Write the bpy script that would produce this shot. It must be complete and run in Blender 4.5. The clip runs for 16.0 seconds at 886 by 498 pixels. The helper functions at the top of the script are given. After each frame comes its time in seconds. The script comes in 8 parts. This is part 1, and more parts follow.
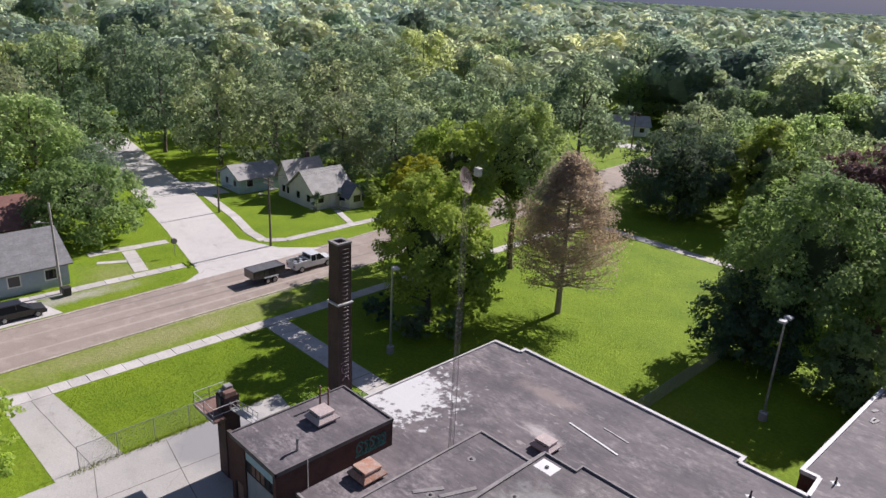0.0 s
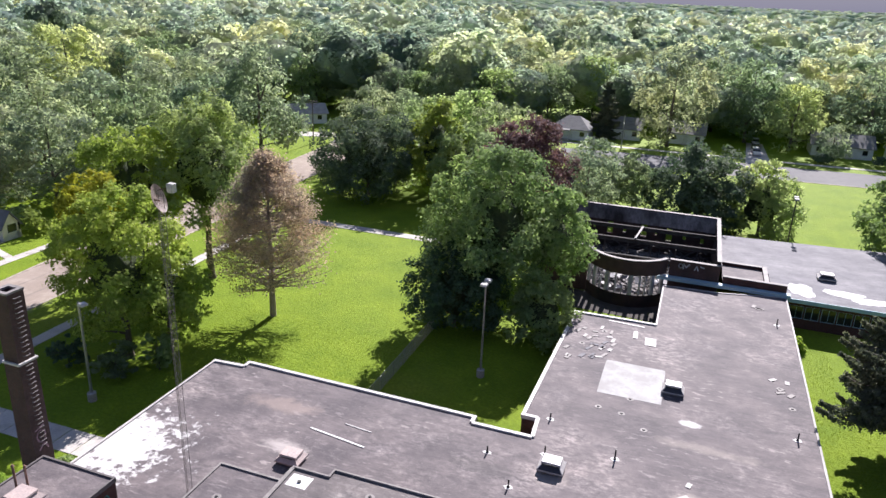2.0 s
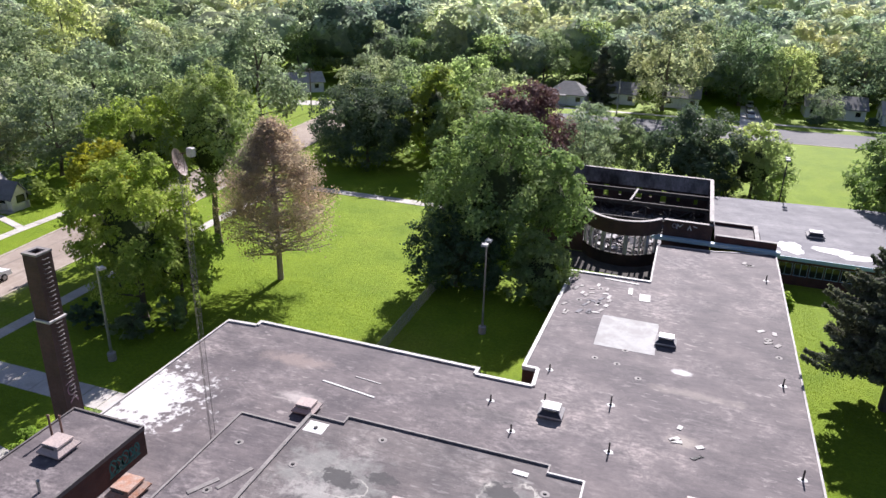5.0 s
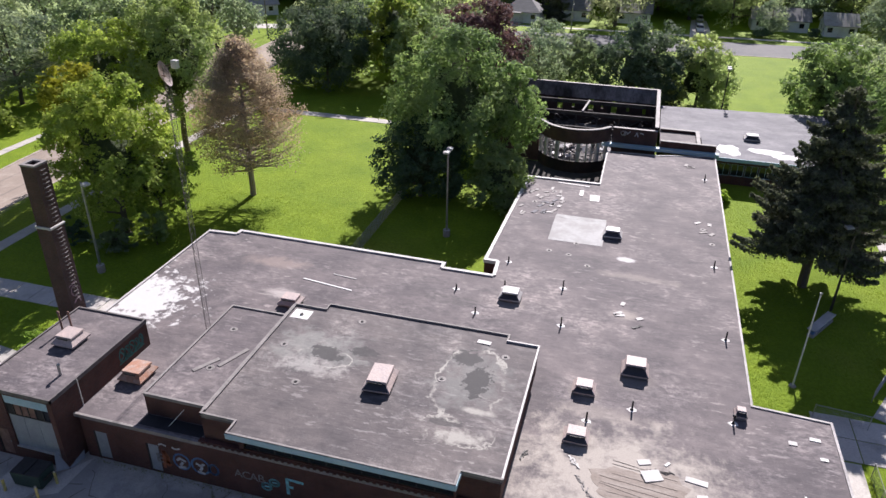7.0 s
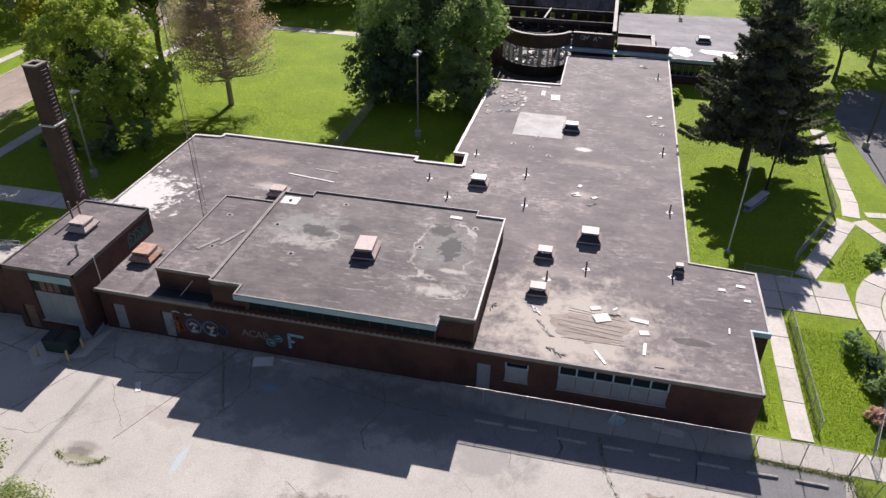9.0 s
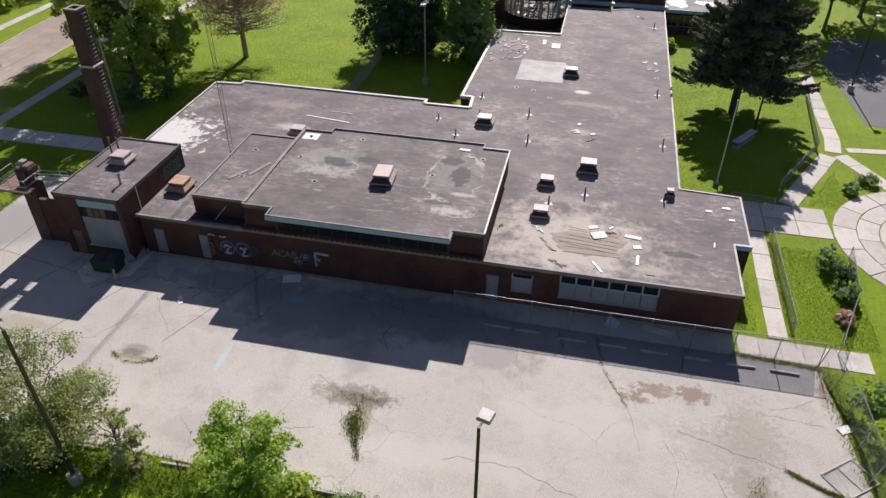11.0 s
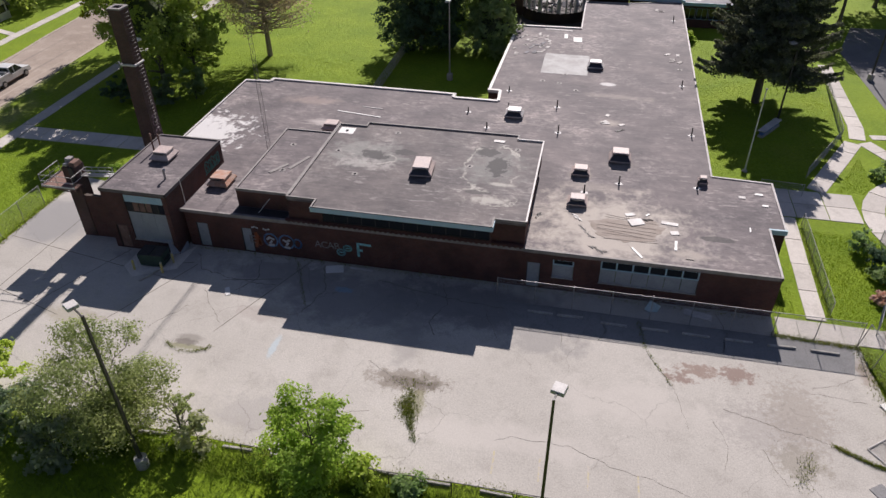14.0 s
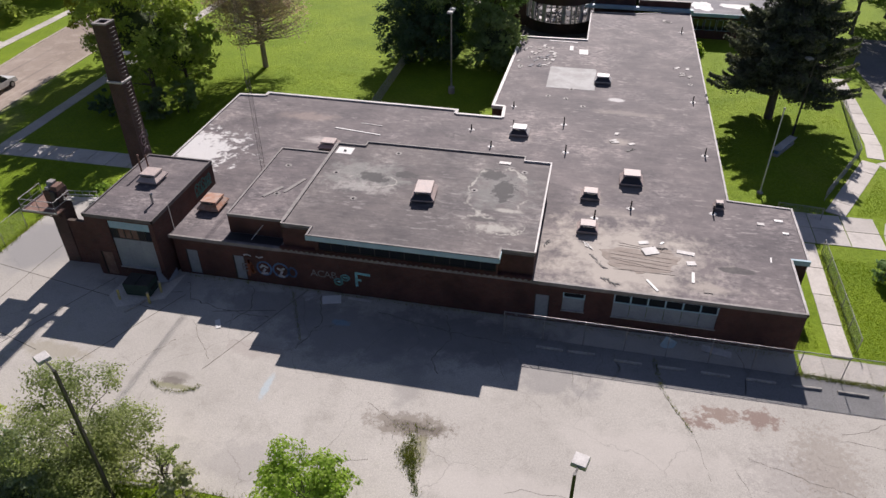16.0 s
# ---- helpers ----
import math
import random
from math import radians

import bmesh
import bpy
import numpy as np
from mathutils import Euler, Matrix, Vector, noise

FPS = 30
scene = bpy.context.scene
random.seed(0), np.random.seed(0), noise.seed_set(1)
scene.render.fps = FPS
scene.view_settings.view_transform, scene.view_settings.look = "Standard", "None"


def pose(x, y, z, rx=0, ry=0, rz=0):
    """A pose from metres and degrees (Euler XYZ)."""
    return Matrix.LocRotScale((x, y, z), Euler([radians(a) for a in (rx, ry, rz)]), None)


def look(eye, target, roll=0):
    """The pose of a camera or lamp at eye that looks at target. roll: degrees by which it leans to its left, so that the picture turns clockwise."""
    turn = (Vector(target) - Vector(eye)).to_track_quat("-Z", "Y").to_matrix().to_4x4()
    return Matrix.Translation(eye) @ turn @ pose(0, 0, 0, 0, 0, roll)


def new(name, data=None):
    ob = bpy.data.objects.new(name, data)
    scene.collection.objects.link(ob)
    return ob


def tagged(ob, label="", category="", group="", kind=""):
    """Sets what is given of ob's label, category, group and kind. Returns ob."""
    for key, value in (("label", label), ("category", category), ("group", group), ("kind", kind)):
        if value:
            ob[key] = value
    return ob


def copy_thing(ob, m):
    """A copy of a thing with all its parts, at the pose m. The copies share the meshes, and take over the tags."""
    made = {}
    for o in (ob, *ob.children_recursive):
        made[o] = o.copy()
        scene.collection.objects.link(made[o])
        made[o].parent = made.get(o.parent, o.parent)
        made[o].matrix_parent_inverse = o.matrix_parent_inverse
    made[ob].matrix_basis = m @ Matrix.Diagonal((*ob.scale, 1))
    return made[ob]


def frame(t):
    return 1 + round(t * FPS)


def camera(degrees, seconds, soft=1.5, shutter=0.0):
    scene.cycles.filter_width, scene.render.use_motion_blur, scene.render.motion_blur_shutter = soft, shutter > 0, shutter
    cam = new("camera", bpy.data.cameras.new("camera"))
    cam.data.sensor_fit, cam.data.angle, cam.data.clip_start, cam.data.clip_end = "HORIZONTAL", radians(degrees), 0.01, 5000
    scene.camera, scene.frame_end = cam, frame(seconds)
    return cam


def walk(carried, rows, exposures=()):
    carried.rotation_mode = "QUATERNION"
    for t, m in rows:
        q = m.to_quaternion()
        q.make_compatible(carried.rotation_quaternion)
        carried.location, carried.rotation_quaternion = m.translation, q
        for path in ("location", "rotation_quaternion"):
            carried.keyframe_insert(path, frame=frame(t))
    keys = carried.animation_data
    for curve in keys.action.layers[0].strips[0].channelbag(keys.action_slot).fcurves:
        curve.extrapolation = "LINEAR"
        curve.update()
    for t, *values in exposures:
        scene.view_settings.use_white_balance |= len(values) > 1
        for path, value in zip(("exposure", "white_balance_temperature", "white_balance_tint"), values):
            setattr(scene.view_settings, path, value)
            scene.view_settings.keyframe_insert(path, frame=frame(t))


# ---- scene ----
cam = camera(63.9, 16.0)
METRES, EYE, TILT, LEAN, TURN = 31.5, 32.75, 0.0, 0.0, 45.0
ROWS = [
    (0.0, 0.0, 0.0, 0.0, 1.0, -20.03, -2.75),
    (0.5, -0.0099, 0.0116, 0.0023, -8.28, -19.9, -2.69),
    (1.0, -0.017, 0.0237, 0.0042, -16.76, -19.84, -2.53),
    (1.5, -0.0258, 0.0387, 0.0078, -22.63, -19.8, -2.32),
    (2.0, -0.0288, 0.0564, 0.0115, -25.02, -19.88, -2.16),
    (2.5, -0.0293, 0.0714, 0.014, -25.37, -19.9, -2.11),
    (3.0, -0.031, 0.0738, 0.0154, -25.31, -19.94, -2.04),
    (3.5, -0.0376, 0.0643, 0.0159, -25.29, -19.99, -1.94),
    (6.0, -0.1171, -0.0819, 0.0232, -26.55, -25.18, -1.07),
    (6.5, -0.1416, -0.1224, 0.0259, -27.87, -26.69, -1.01),
    (7.0, -0.1677, -0.1627, 0.0252, -29.2, -28.07, -0.97),
    (7.5, -0.1956, -0.2062, 0.0241, -30.42, -29.46, -0.91),
    (8.0, -0.224, -0.2508, 0.0234, -31.35, -30.9, -0.85),
    (8.5, -0.2525, -0.297, 0.0219, -31.85, -32.32, -0.65),
    (9.0, -0.2847, -0.3422, 0.0215, -32.19, -33.72, -0.61),
    (9.5, -0.3174, -0.3904, 0.0195, -32.21, -34.94, -0.57),
    (10.0, -0.3502, -0.4347, 0.0177, -32.27, -35.77, -0.46),
    (12.5, -0.4695, -0.5072, 0.0154, -32.69, -36.04, 0.39),
    (13.0, -0.4897, -0.5018, 0.0154, -32.74, -36.04, 0.5),
    (13.5, -0.5028, -0.4905, 0.0156, -32.77, -36.05, 0.54),
    (14.0, -0.5072, -0.4725, 0.0153, -32.82, -36.03, 0.58),
    (14.5, -0.5046, -0.4489, 0.0153, -32.88, -36.01, 0.63),
    (15.0, -0.496, -0.4231, 0.0145, -32.9, -35.99, 0.56),
    (15.5, -0.4783, -0.3965, 0.0137, -32.89, -35.93, 0.42),
    (16.0, -0.4578, -0.3718, 0.0137, -32.92, -35.9, 0.37),
]
EXPOSURES = [(0.0, 0.2, 6200, 18), (0.5, 0.5, 6200, 18), (1.0, 0.66, 6200, 18), (3.5, 0.78, 6200, 18), (5.0, 0.66, 6200, 18), (7.0, 0.5, 6300, 18), (9.0, 0.4, 6550, 17), (12.5, 0.1, 6550, 17), (16.0, 0.1, 6550, 17)]
walk(cam, [(t, pose(0, 0, EYE, TILT, LEAN, TURN) @ pose(METRES * x, METRES * y, METRES * z, 90 + pitch, roll, yaw)) for t, x, y, z, yaw, pitch, roll in ROWS], EXPOSURES)

# ---------------------------------------------------------------- light
world = bpy.data.worlds.new("sky")
scene.world = world
world.use_nodes = True
_n = world.node_tree.nodes
_sky = _n.new("ShaderNodeTexSky")
_sky.sky_type, _sky.sun_disc = "NISHITA", False
SUN_EL = 37.3
_sky.sun_elevation, _sky.sun_rotation = radians(SUN_EL), radians(0.0)
_sky.air_density, _sky.dust_density, _sky.ozone_density = 1.0, 1.6, 2.0
_veil = _n.new("ShaderNodeMix")  # thin summer haze that whitens the blue
_veil.data_type = "RGBA"
_veil.inputs["Factor"].default_value = 0.32
_veil.inputs["B"].default_value = (14.0, 19.5, 34.0, 1)
world.node_tree.links.new(_sky.outputs[0], _veil.inputs["A"])
world.node_tree.links.new(_veil.outputs["Result"], _n["Background"].inputs[0])
_n["Background"].inputs[1].default_value = 0.0148
sun = new("sun", bpy.data.lights.new("sun", "SUN"))
sun.data.energy, sun.data.angle, sun.data.color = 5.7, radians(0.55), (1.0, 0.955, 0.915)
sun.matrix_world = look((0, 60 * math.cos(radians(SUN_EL)), 60 * math.sin(radians(SUN_EL))), (0, 0, 0))


# ---------------------------------------------------------------- materials
def nodes_of(name):
    m = bpy.data.materials.new(name)
    m.use_nodes = True
    return m, m.node_tree.nodes, m.node_tree.links, m.node_tree.nodes["Principled BSDF"]


def noise_node(n, l, vec, scale, detail=5.0, rough=0.6):
    t = n.new("ShaderNodeTexNoise")
    t.inputs["Scale"].default_value, t.inputs["Detail"].default_value, t.inputs["Roughness"].default_value = scale, detail, rough
    l.new(vec, t.inputs["Vector"])
    return t.outputs["Fac"]


def ramp(n, l, fac, a, b, lo=(0, 0, 0), hi=(1, 1, 1)):
    r = n.new("ShaderNodeValToRGB")
    r.color_ramp.elements[0].position, r.color_ramp.elements[1].position = a, b
    r.color_ramp.elements[0].color, r.color_ramp.elements[1].color = (*lo, 1), (*hi, 1)
    l.new(fac, r.inputs[0])
    return r.outputs[0]


def mix(n, l, fac, a, b, mode="MIX"):
    x = n.new("ShaderNodeMix")
    x.data_type, x.blend_type = "RGBA", mode
    for s, v in ((x.inputs["Factor"], fac), (x.inputs["A"], a), (x.inputs["B"], b)):
        if isinstance(v, (int, float)):
            s.default_value = v
        elif isinstance(v, tuple):
            s.default_value = (*v, 1)
        else:
            l.new(v, s)
    return x.outputs["Result"]


def mathn(n, l, op, a, b=0.0):
    x = n.new("ShaderNodeMath")
    x.operation = op
    for s, v in zip(x.inputs, (a, b)):
        if isinstance(v, (int, float)):
            s.default_value = v
        else:
            l.new(v, s)
    return x.outputs[0]


def place(n, l, stretch=(1, 1, 1), world_space=True):
    if world_space:
        out = n.new("ShaderNodeNewGeometry").outputs["Position"]
    else:
        out = n.new("ShaderNodeTexCoord").outputs["Object"]
    if stretch == (1, 1, 1):
        return out
    m = n.new("ShaderNodeMapping")
    m.inputs["Scale"].default_value = stretch
    l.new(out, m.inputs["Vector"])
    return m.outputs["Vector"]


def bump_to(n, l, bsdf, height, strength, distance=0.02):
    b = n.new("ShaderNodeBump")
    b.inputs["Strength"].default_value, b.inputs["Distance"].default_value = strength, distance
    l.new(height, b.inputs["Height"])
    l.new(b.outputs[0], bsdf.inputs["Normal"])


def surface(name, c1, c2, big=0.4, fine=9.0, rough=0.85, metal=0.0, bump=0.3, dist=0.02, stretch=(1, 1, 1), spread=0.35, piece=0.0, local=False):
    """A plain weathered surface: two colours in large patches, fine grain, relief, and a shift of tone per piece."""
    m, n, l, p = nodes_of(name)
    v = place(n, l, stretch, not local)
    f1 = ramp(n, l, noise_node(n, l, v, big), 0.35, 0.65)
    f2 = noise_node(n, l, v, fine, 4.0, 0.7)
    col = mix(n, l, f1, c1, c2)
    g = ramp(n, l, f2, 0.25, 0.75, (1 - spread,) * 3, (1 + spread,) * 3)
    col = mix(n, l, 1.0, col, g, "MULTIPLY")
    if piece:
        info = n.new("ShaderNodeObjectInfo")
        q = ramp(n, l, info.outputs["Random"], 0.0, 1.0, (1 - piece,) * 3, (1 + piece,) * 3)
        col = mix(n, l, 1.0, col, q, "MULTIPLY")
    l.new(col, p.inputs["Base Color"])
    p.inputs["Roughness"].default_value, p.inputs["Metallic"].default_value = rough, metal
    if bump:
        bump_to(n, l, p, f2, bump, dist)
    return m


def brick_material(name, c1, c2, mortar, soot=0.0):
    m, n, l, p = nodes_of(name)
    pos = place(n, l)
    s = n.new("ShaderNodeSeparateXYZ")
    l.new(pos, s.inputs[0])
    c = n.new("ShaderNodeCombineXYZ")
    l.new(mathn(n, l, "ADD", s.outputs[0], s.outputs[1]), c.inputs[0])
    l.new(s.outputs[2], c.inputs[1])
    b = n.new("ShaderNodeTexBrick")
    l.new(c.outputs[0], b.inputs["Vector"])
    b.inputs["Scale"].default_value = 1.0
    b.inputs["Brick Width"].default_value, b.inputs["Row Height"].default_value = 0.21, 0.075
    b.inputs["Mortar Size"].default_value, b.inputs["Bias"].default_value = 0.006, 0.0
    b.inputs["Color1"].default_value, b.inputs["Color2"].default_value, b.inputs["Mortar"].default_value = (*c1, 1), (*c2, 1), (*mortar, 1)
    w = ramp(n, l, noise_node(n, l, pos, 0.5, 6), 0.3, 0.7, (0.65,) * 3, (1.25,) * 3)
    col = mix(n, l, 1.0, b.outputs["Color"], w, "MULTIPLY")
    if soot:
        k = ramp(n, l, noise_node(n, l, pos, 0.35, 7), 0.3, 0.62)
        col = mix(n, l, mathn(n, l, "MULTIPLY", k, soot), col, (0.015, 0.014, 0.014))
    l.new(col, p.inputs["Base Color"])
    p.inputs["Roughness"].default_value = 0.9
    bump_to(n, l, p, mathn(n, l, "SUBTRACT", 1.0, b.outputs["Fac"]), 0.5, 0.01)
    return m


def leaf_material(name, c1, c2, through_light=0.35, rough=0.7, patch=0.12, crown=0.0, tone=0.4, fine=0.55, relief=0.0):
    """Leaves: tone varies leaf by leaf, in patches, from plant to plant, and by cells as wide as a crown where many share a mesh."""
    m, n, l, p = nodes_of(name)
    geo = n.new("ShaderNodeNewGeometry")
    info = n.new("ShaderNodeObjectInfo")
    col = mix(n, l, geo.outputs["Random Per Island"], c1, c2)
    t = ramp(n, l, noise_node(n, l, geo.outputs["Position"], patch, 3), 0.35, 0.65, (0.75, 0.82, 0.82), (1.22, 1.16, 1.02))
    col = mix(n, l, 1.0, col, t, "MULTIPLY")
    o = ramp(n, l, info.outputs["Random"], 0, 1, (0.75, 0.85, 0.80), (1.2, 1.12, 1.15))
    col = mix(n, l, 1.0, col, o, "MULTIPLY")
    if crown:
        v = n.new("ShaderNodeTexVoronoi")
        v.voronoi_dimensions = "2D"
        v.inputs["Scale"].default_value = crown
        l.new(geo.outputs["Position"], v.inputs["Vector"])
        k = n.new("ShaderNodeSeparateColor")
        l.new(v.outputs["Color"], k.inputs[0])
        col = mix(n, l, 1.0, col, ramp(n, l, k.outputs[0], 0.05, 0.95, (1 - tone, 1 - 0.85 * tone, 1 - 0.8 * tone), (1 + 0.6 * tone, 1 + 0.5 * tone, 1 + 0.4 * tone)), "MULTIPLY")
        col = mix(n, l, 1.0, col, ramp(n, l, k.outputs[1], 0.3, 0.95, (0.95, 1.0, 1.05), (1.10, 1.03, 0.86)), "MULTIPLY")
    speckle = noise_node(n, l, geo.outputs["Position"], fine, 9, 0.8)
    col = mix(n, l, 1.0, col, ramp(n, l, speckle, 0.36, 0.64, (0.8, 0.81, 0.82), (1.16, 1.15, 1.13)), "MULTIPLY")
    l.new(col, p.inputs["Base Color"])
    p.inputs["Roughness"].default_value = rough
    p.inputs["Specular IOR Level"].default_value = 0.12
    tr = n.new("ShaderNodeBsdfTranslucent")
    l.new(mix(n, l, 1.0, col, (1.08, 1.12, 0.88), "MULTIPLY"), tr.inputs["Color"])
    ms = n.new("ShaderNodeMixShader")
    ms.inputs[0].default_value = through_light
    l.new(p.outputs[0], ms.inputs[1])
    l.new(tr.outputs[0], ms.inputs[2])
    l.new(ms.outputs[0], n["Material Output"].inputs["Surface"])
    if relief:
        bump_to(n, l, p, speckle, 1.0, relief)
        l.new(p.inputs["Normal"].links[0].from_socket, tr.inputs["Normal"])
    return m


def spot_value(n, l, pos, x, y, rx, ry, scale, ragged):
    """Rises from the uneven rim of a spot (0) to its middle (about 1)."""
    s = n.new("ShaderNodeVectorMath")
    s.operation = "SUBTRACT"
    l.new(pos, s.inputs[0])
    s.inputs[1].default_value = (x, y, 0)
    k = n.new("ShaderNodeVectorMath")
    k.operation = "MULTIPLY"
    l.new(s.outputs[0], k.inputs[0])
    k.inputs[1].default_value = (1 / rx, 1 / ry, 0)
    d = n.new("ShaderNodeVectorMath")
    d.operation = "LENGTH"
    l.new(k.outputs[0], d.inputs[0])
    w = mathn(n, l, "MULTIPLY", mathn(n, l, "SUBTRACT", noise_node(n, l, pos, scale, 10, 0.72), 0.5), ragged)
    return mathn(n, l, "ADD", mathn(n, l, "SUBTRACT", 1.0, d.outputs["Value"]), w)


def roof_material(name, c1, c2, pale, pale_at, along=True, spots=(), rims=()):
    """Old built-up roofing: lapped strips, brushed streaks, pale worn patches, ponding stains, coatings and silt."""
    m, n, l, p = nodes_of(name)
    pos = place(n, l)
    streak = noise_node(n, l, place(n, l, (0.8, 4.2, 1) if along else (4.2, 0.8, 1)), 1.0, 9, 0.78)
    col = mix(n, l, ramp(n, l, streak, 0.3, 0.7), c1, c2)
    patchy = noise_node(n, l, pos, 0.16, 9, 0.68)
    fleck = noise_node(n, l, place(n, l, (1, 1.7, 1)), 1.5, 10, 0.76)
    col = mix(n, l, mathn(n, l, "MULTIPLY", ramp(n, l, patchy, pale_at - 0.04, pale_at + 0.12), ramp(n, l, fleck, 0.44, 0.64)), col, pale)
    mott = noise_node(n, l, place(n, l, (0.9, 1.25, 1)), 0.5, 10, 0.76)
    col = mix(n, l, 1.0, col, ramp(n, l, mott, 0.33, 0.67, (0.66, 0.66, 0.69), (1.32, 1.29, 1.26)), "MULTIPLY")
    speck = noise_node(n, l, place(n, l, (1, 2.0, 1)), 2.9, 8, 0.74)
    col = mix(n, l, ramp(n, l, speck, 0.61, 0.68, (0, 0, 0), (0.55,) * 3), col, pale)
    blot = noise_node(n, l, place(n, l, (0.8, 2.6, 1)), 1.25, 6, 0.62)
    worn = ramp(n, l, noise_node(n, l, pos, 0.11, 4, 0.6), 0.47, 0.6)
    col = mix(n, l, mathn(n, l, "MULTIPLY", ramp(n, l, blot, 0.58, 0.64, (0, 0, 0), (0.6,) * 3), worn), col, pale)
    cloud = noise_node(n, l, place(n, l, (1, 1.5, 1)), 0.2, 5, 0.55)
    col = mix(n, l, 1.0, col, ramp(n, l, cloud, 0.34, 0.66, (0.80, 0.80, 0.83), (1.2, 1.19, 1.17)), "MULTIPLY")
    scuff = noise_node(n, l, place(n, l, (3.2, 0.9, 1)), 1.6, 5, 0.6)
    col = mix(n, l, ramp(n, l, scuff, 0.66, 0.69, (0, 0, 0), (0.4,) * 3), col, (0.07, 0.062, 0.062))
    dark = noise_node(n, l, place(n, l, (1, 1.3, 1)), 0.3, 8, 0.66)
    col = mix(n, l, ramp(n, l, dark, 0.62, 0.74, (0, 0, 0), (0.5,) * 3), col, (0.05, 0.047, 0.05))
    b = n.new("ShaderNodeTexBrick")
    l.new(pos, b.inputs["Vector"])
    b.inputs["Scale"].default_value, b.inputs["Brick Width"].default_value, b.inputs["Row Height"].default_value = 1.0, 9.0, 0.92
    b.inputs["Mortar Size"].default_value, b.inputs["Mortar Smooth"].default_value = 0.014, 0.4
    b.inputs["Color1"].default_value, b.inputs["Color2"].default_value, b.inputs["Mortar"].default_value = (1.05,) * 3 + (1,), (0.94,) * 3 + (1,), (0.70,) * 3 + (1,)
    seam = mix(n, l, ramp(n, l, noise_node(n, l, pos, 0.22, 4), 0.38, 0.6), b.outputs["Color"], (1.0, 1.0, 1.0))
    col = mix(n, l, 1.0, col, seam, "MULTIPLY")
    for x, y, rx, ry, tint, amount, scale, ragged in spots:
        k = ramp(n, l, spot_value(n, l, pos, x, y, rx, ry, scale, ragged), 0.0, 0.14 if tint == DAMP else 0.3 if tint == COAT else 0.6, (0, 0, 0), (amount,) * 3)
        col = mix(n, l, k, col, tint)
    for x, y, rx, ry, tint, amount, scale, ragged in rims:
        v = mathn(n, l, "ABSOLUTE", spot_value(n, l, pos, x, y, rx, ry, scale, ragged))
        k = mathn(n, l, "MULTIPLY", ramp(n, l, v, 0.012, 0.06, (amount,) * 3, (0, 0, 0)), ramp(n, l, noise_node(n, l, pos, 0.35, 3), 0.45, 0.56))
        col = mix(n, l, k, col, tint)
    grain = noise_node(n, l, pos, 14.0, 4, 0.75)
    col = mix(n, l, 1.0, col, ramp(n, l, grain, 0.25, 0.75, (0.74,) * 3, (1.26,) * 3), "MULTIPLY")
    l.new(col, p.inputs["Base Color"])
    p.inputs["Roughness"].default_value = 0.8
    bump_to(n, l, p, mathn(n, l, "ADD", grain, mathn(n, l, "MULTIPLY", streak, 1.5)), 0.35, 0.02)
    return m


def paving_material(name, c1, c2, stain, crack=0.0, crack_scale=0.16, piece=0.0, spots=()):
    m, n, l, p = nodes_of(name)
    pos = place(n, l)
    big = noise_node(n, l, pos, 0.09, 6, 0.6)
    col = mix(n, l, ramp(n, l, big, 0.35, 0.65), c1, c2)
    mid = noise_node(n, l, pos, 0.55, 7, 0.68)
    col = mix(n, l, ramp(n, l, mid, 0.5, 0.72, (0, 0, 0), (0.65,) * 3), col, stain)
    grain = noise_node(n, l, pos, 11.0, 4, 0.75)
    col = mix(n, l, 1.0, col, ramp(n, l, grain, 0.3, 0.7, (0.78,) * 3, (1.2,) * 3), "MULTIPLY")
    chip = noise_node(n, l, pos, 2.6, 6, 0.7)
    col = mix(n, l, ramp(n, l, chip, 0.62, 0.68, (0, 0, 0), (0.4,) * 3), col, stain)
    if piece:
        info = n.new("ShaderNodeObjectInfo")
        col = mix(n, l, 1.0, col, ramp(n, l, info.outputs["Random"], 0, 1, (1 - piece,) * 3, (1 + piece,) * 3), "MULTIPLY")
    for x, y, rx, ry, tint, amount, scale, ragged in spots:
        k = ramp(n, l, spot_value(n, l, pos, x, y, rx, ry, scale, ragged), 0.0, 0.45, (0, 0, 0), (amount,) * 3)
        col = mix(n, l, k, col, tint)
    if crack:
        w = n.new("ShaderNodeVectorMath")
        w.operation = "MULTIPLY_ADD"
        wn = n.new("ShaderNodeTexNoise")
        wn.inputs["Scale"].default_value, wn.inputs["Detail"].default_value = 0.5, 6
        l.new(pos, wn.inputs["Vector"])
        l.new(wn.outputs["Color"], w.inputs[0])
        w.inputs[1].default_value = (2.2, 2.2, 2.2)
        l.new(pos, w.inputs[2])
        v = n.new("ShaderNodeTexVoronoi")
        v.feature, v.voronoi_dimensions = "DISTANCE_TO_EDGE", "2D"
        v.inputs["Scale"].default_value = crack_scale
        l.new(w.outputs[0], v.inputs["Vector"])
        line = ramp(n, l, v.outputs["Distance"], 0.0015, 0.005, (1, 1, 1), (0, 0, 0))
        where = ramp(n, l, noise_node(n, l, pos, 0.12, 3), 0.42, 0.56)
        col = mix(n, l, mathn(n, l, "MULTIPLY", mathn(n, l, "MULTIPLY", line, where), crack), col, (0.06, 0.055, 0.04))
    l.new(col, p.inputs["Base Color"])
    p.inputs["Roughness"].default_value = 0.9
    bump_to(n, l, p, grain, 0.3, 0.015)
    return m


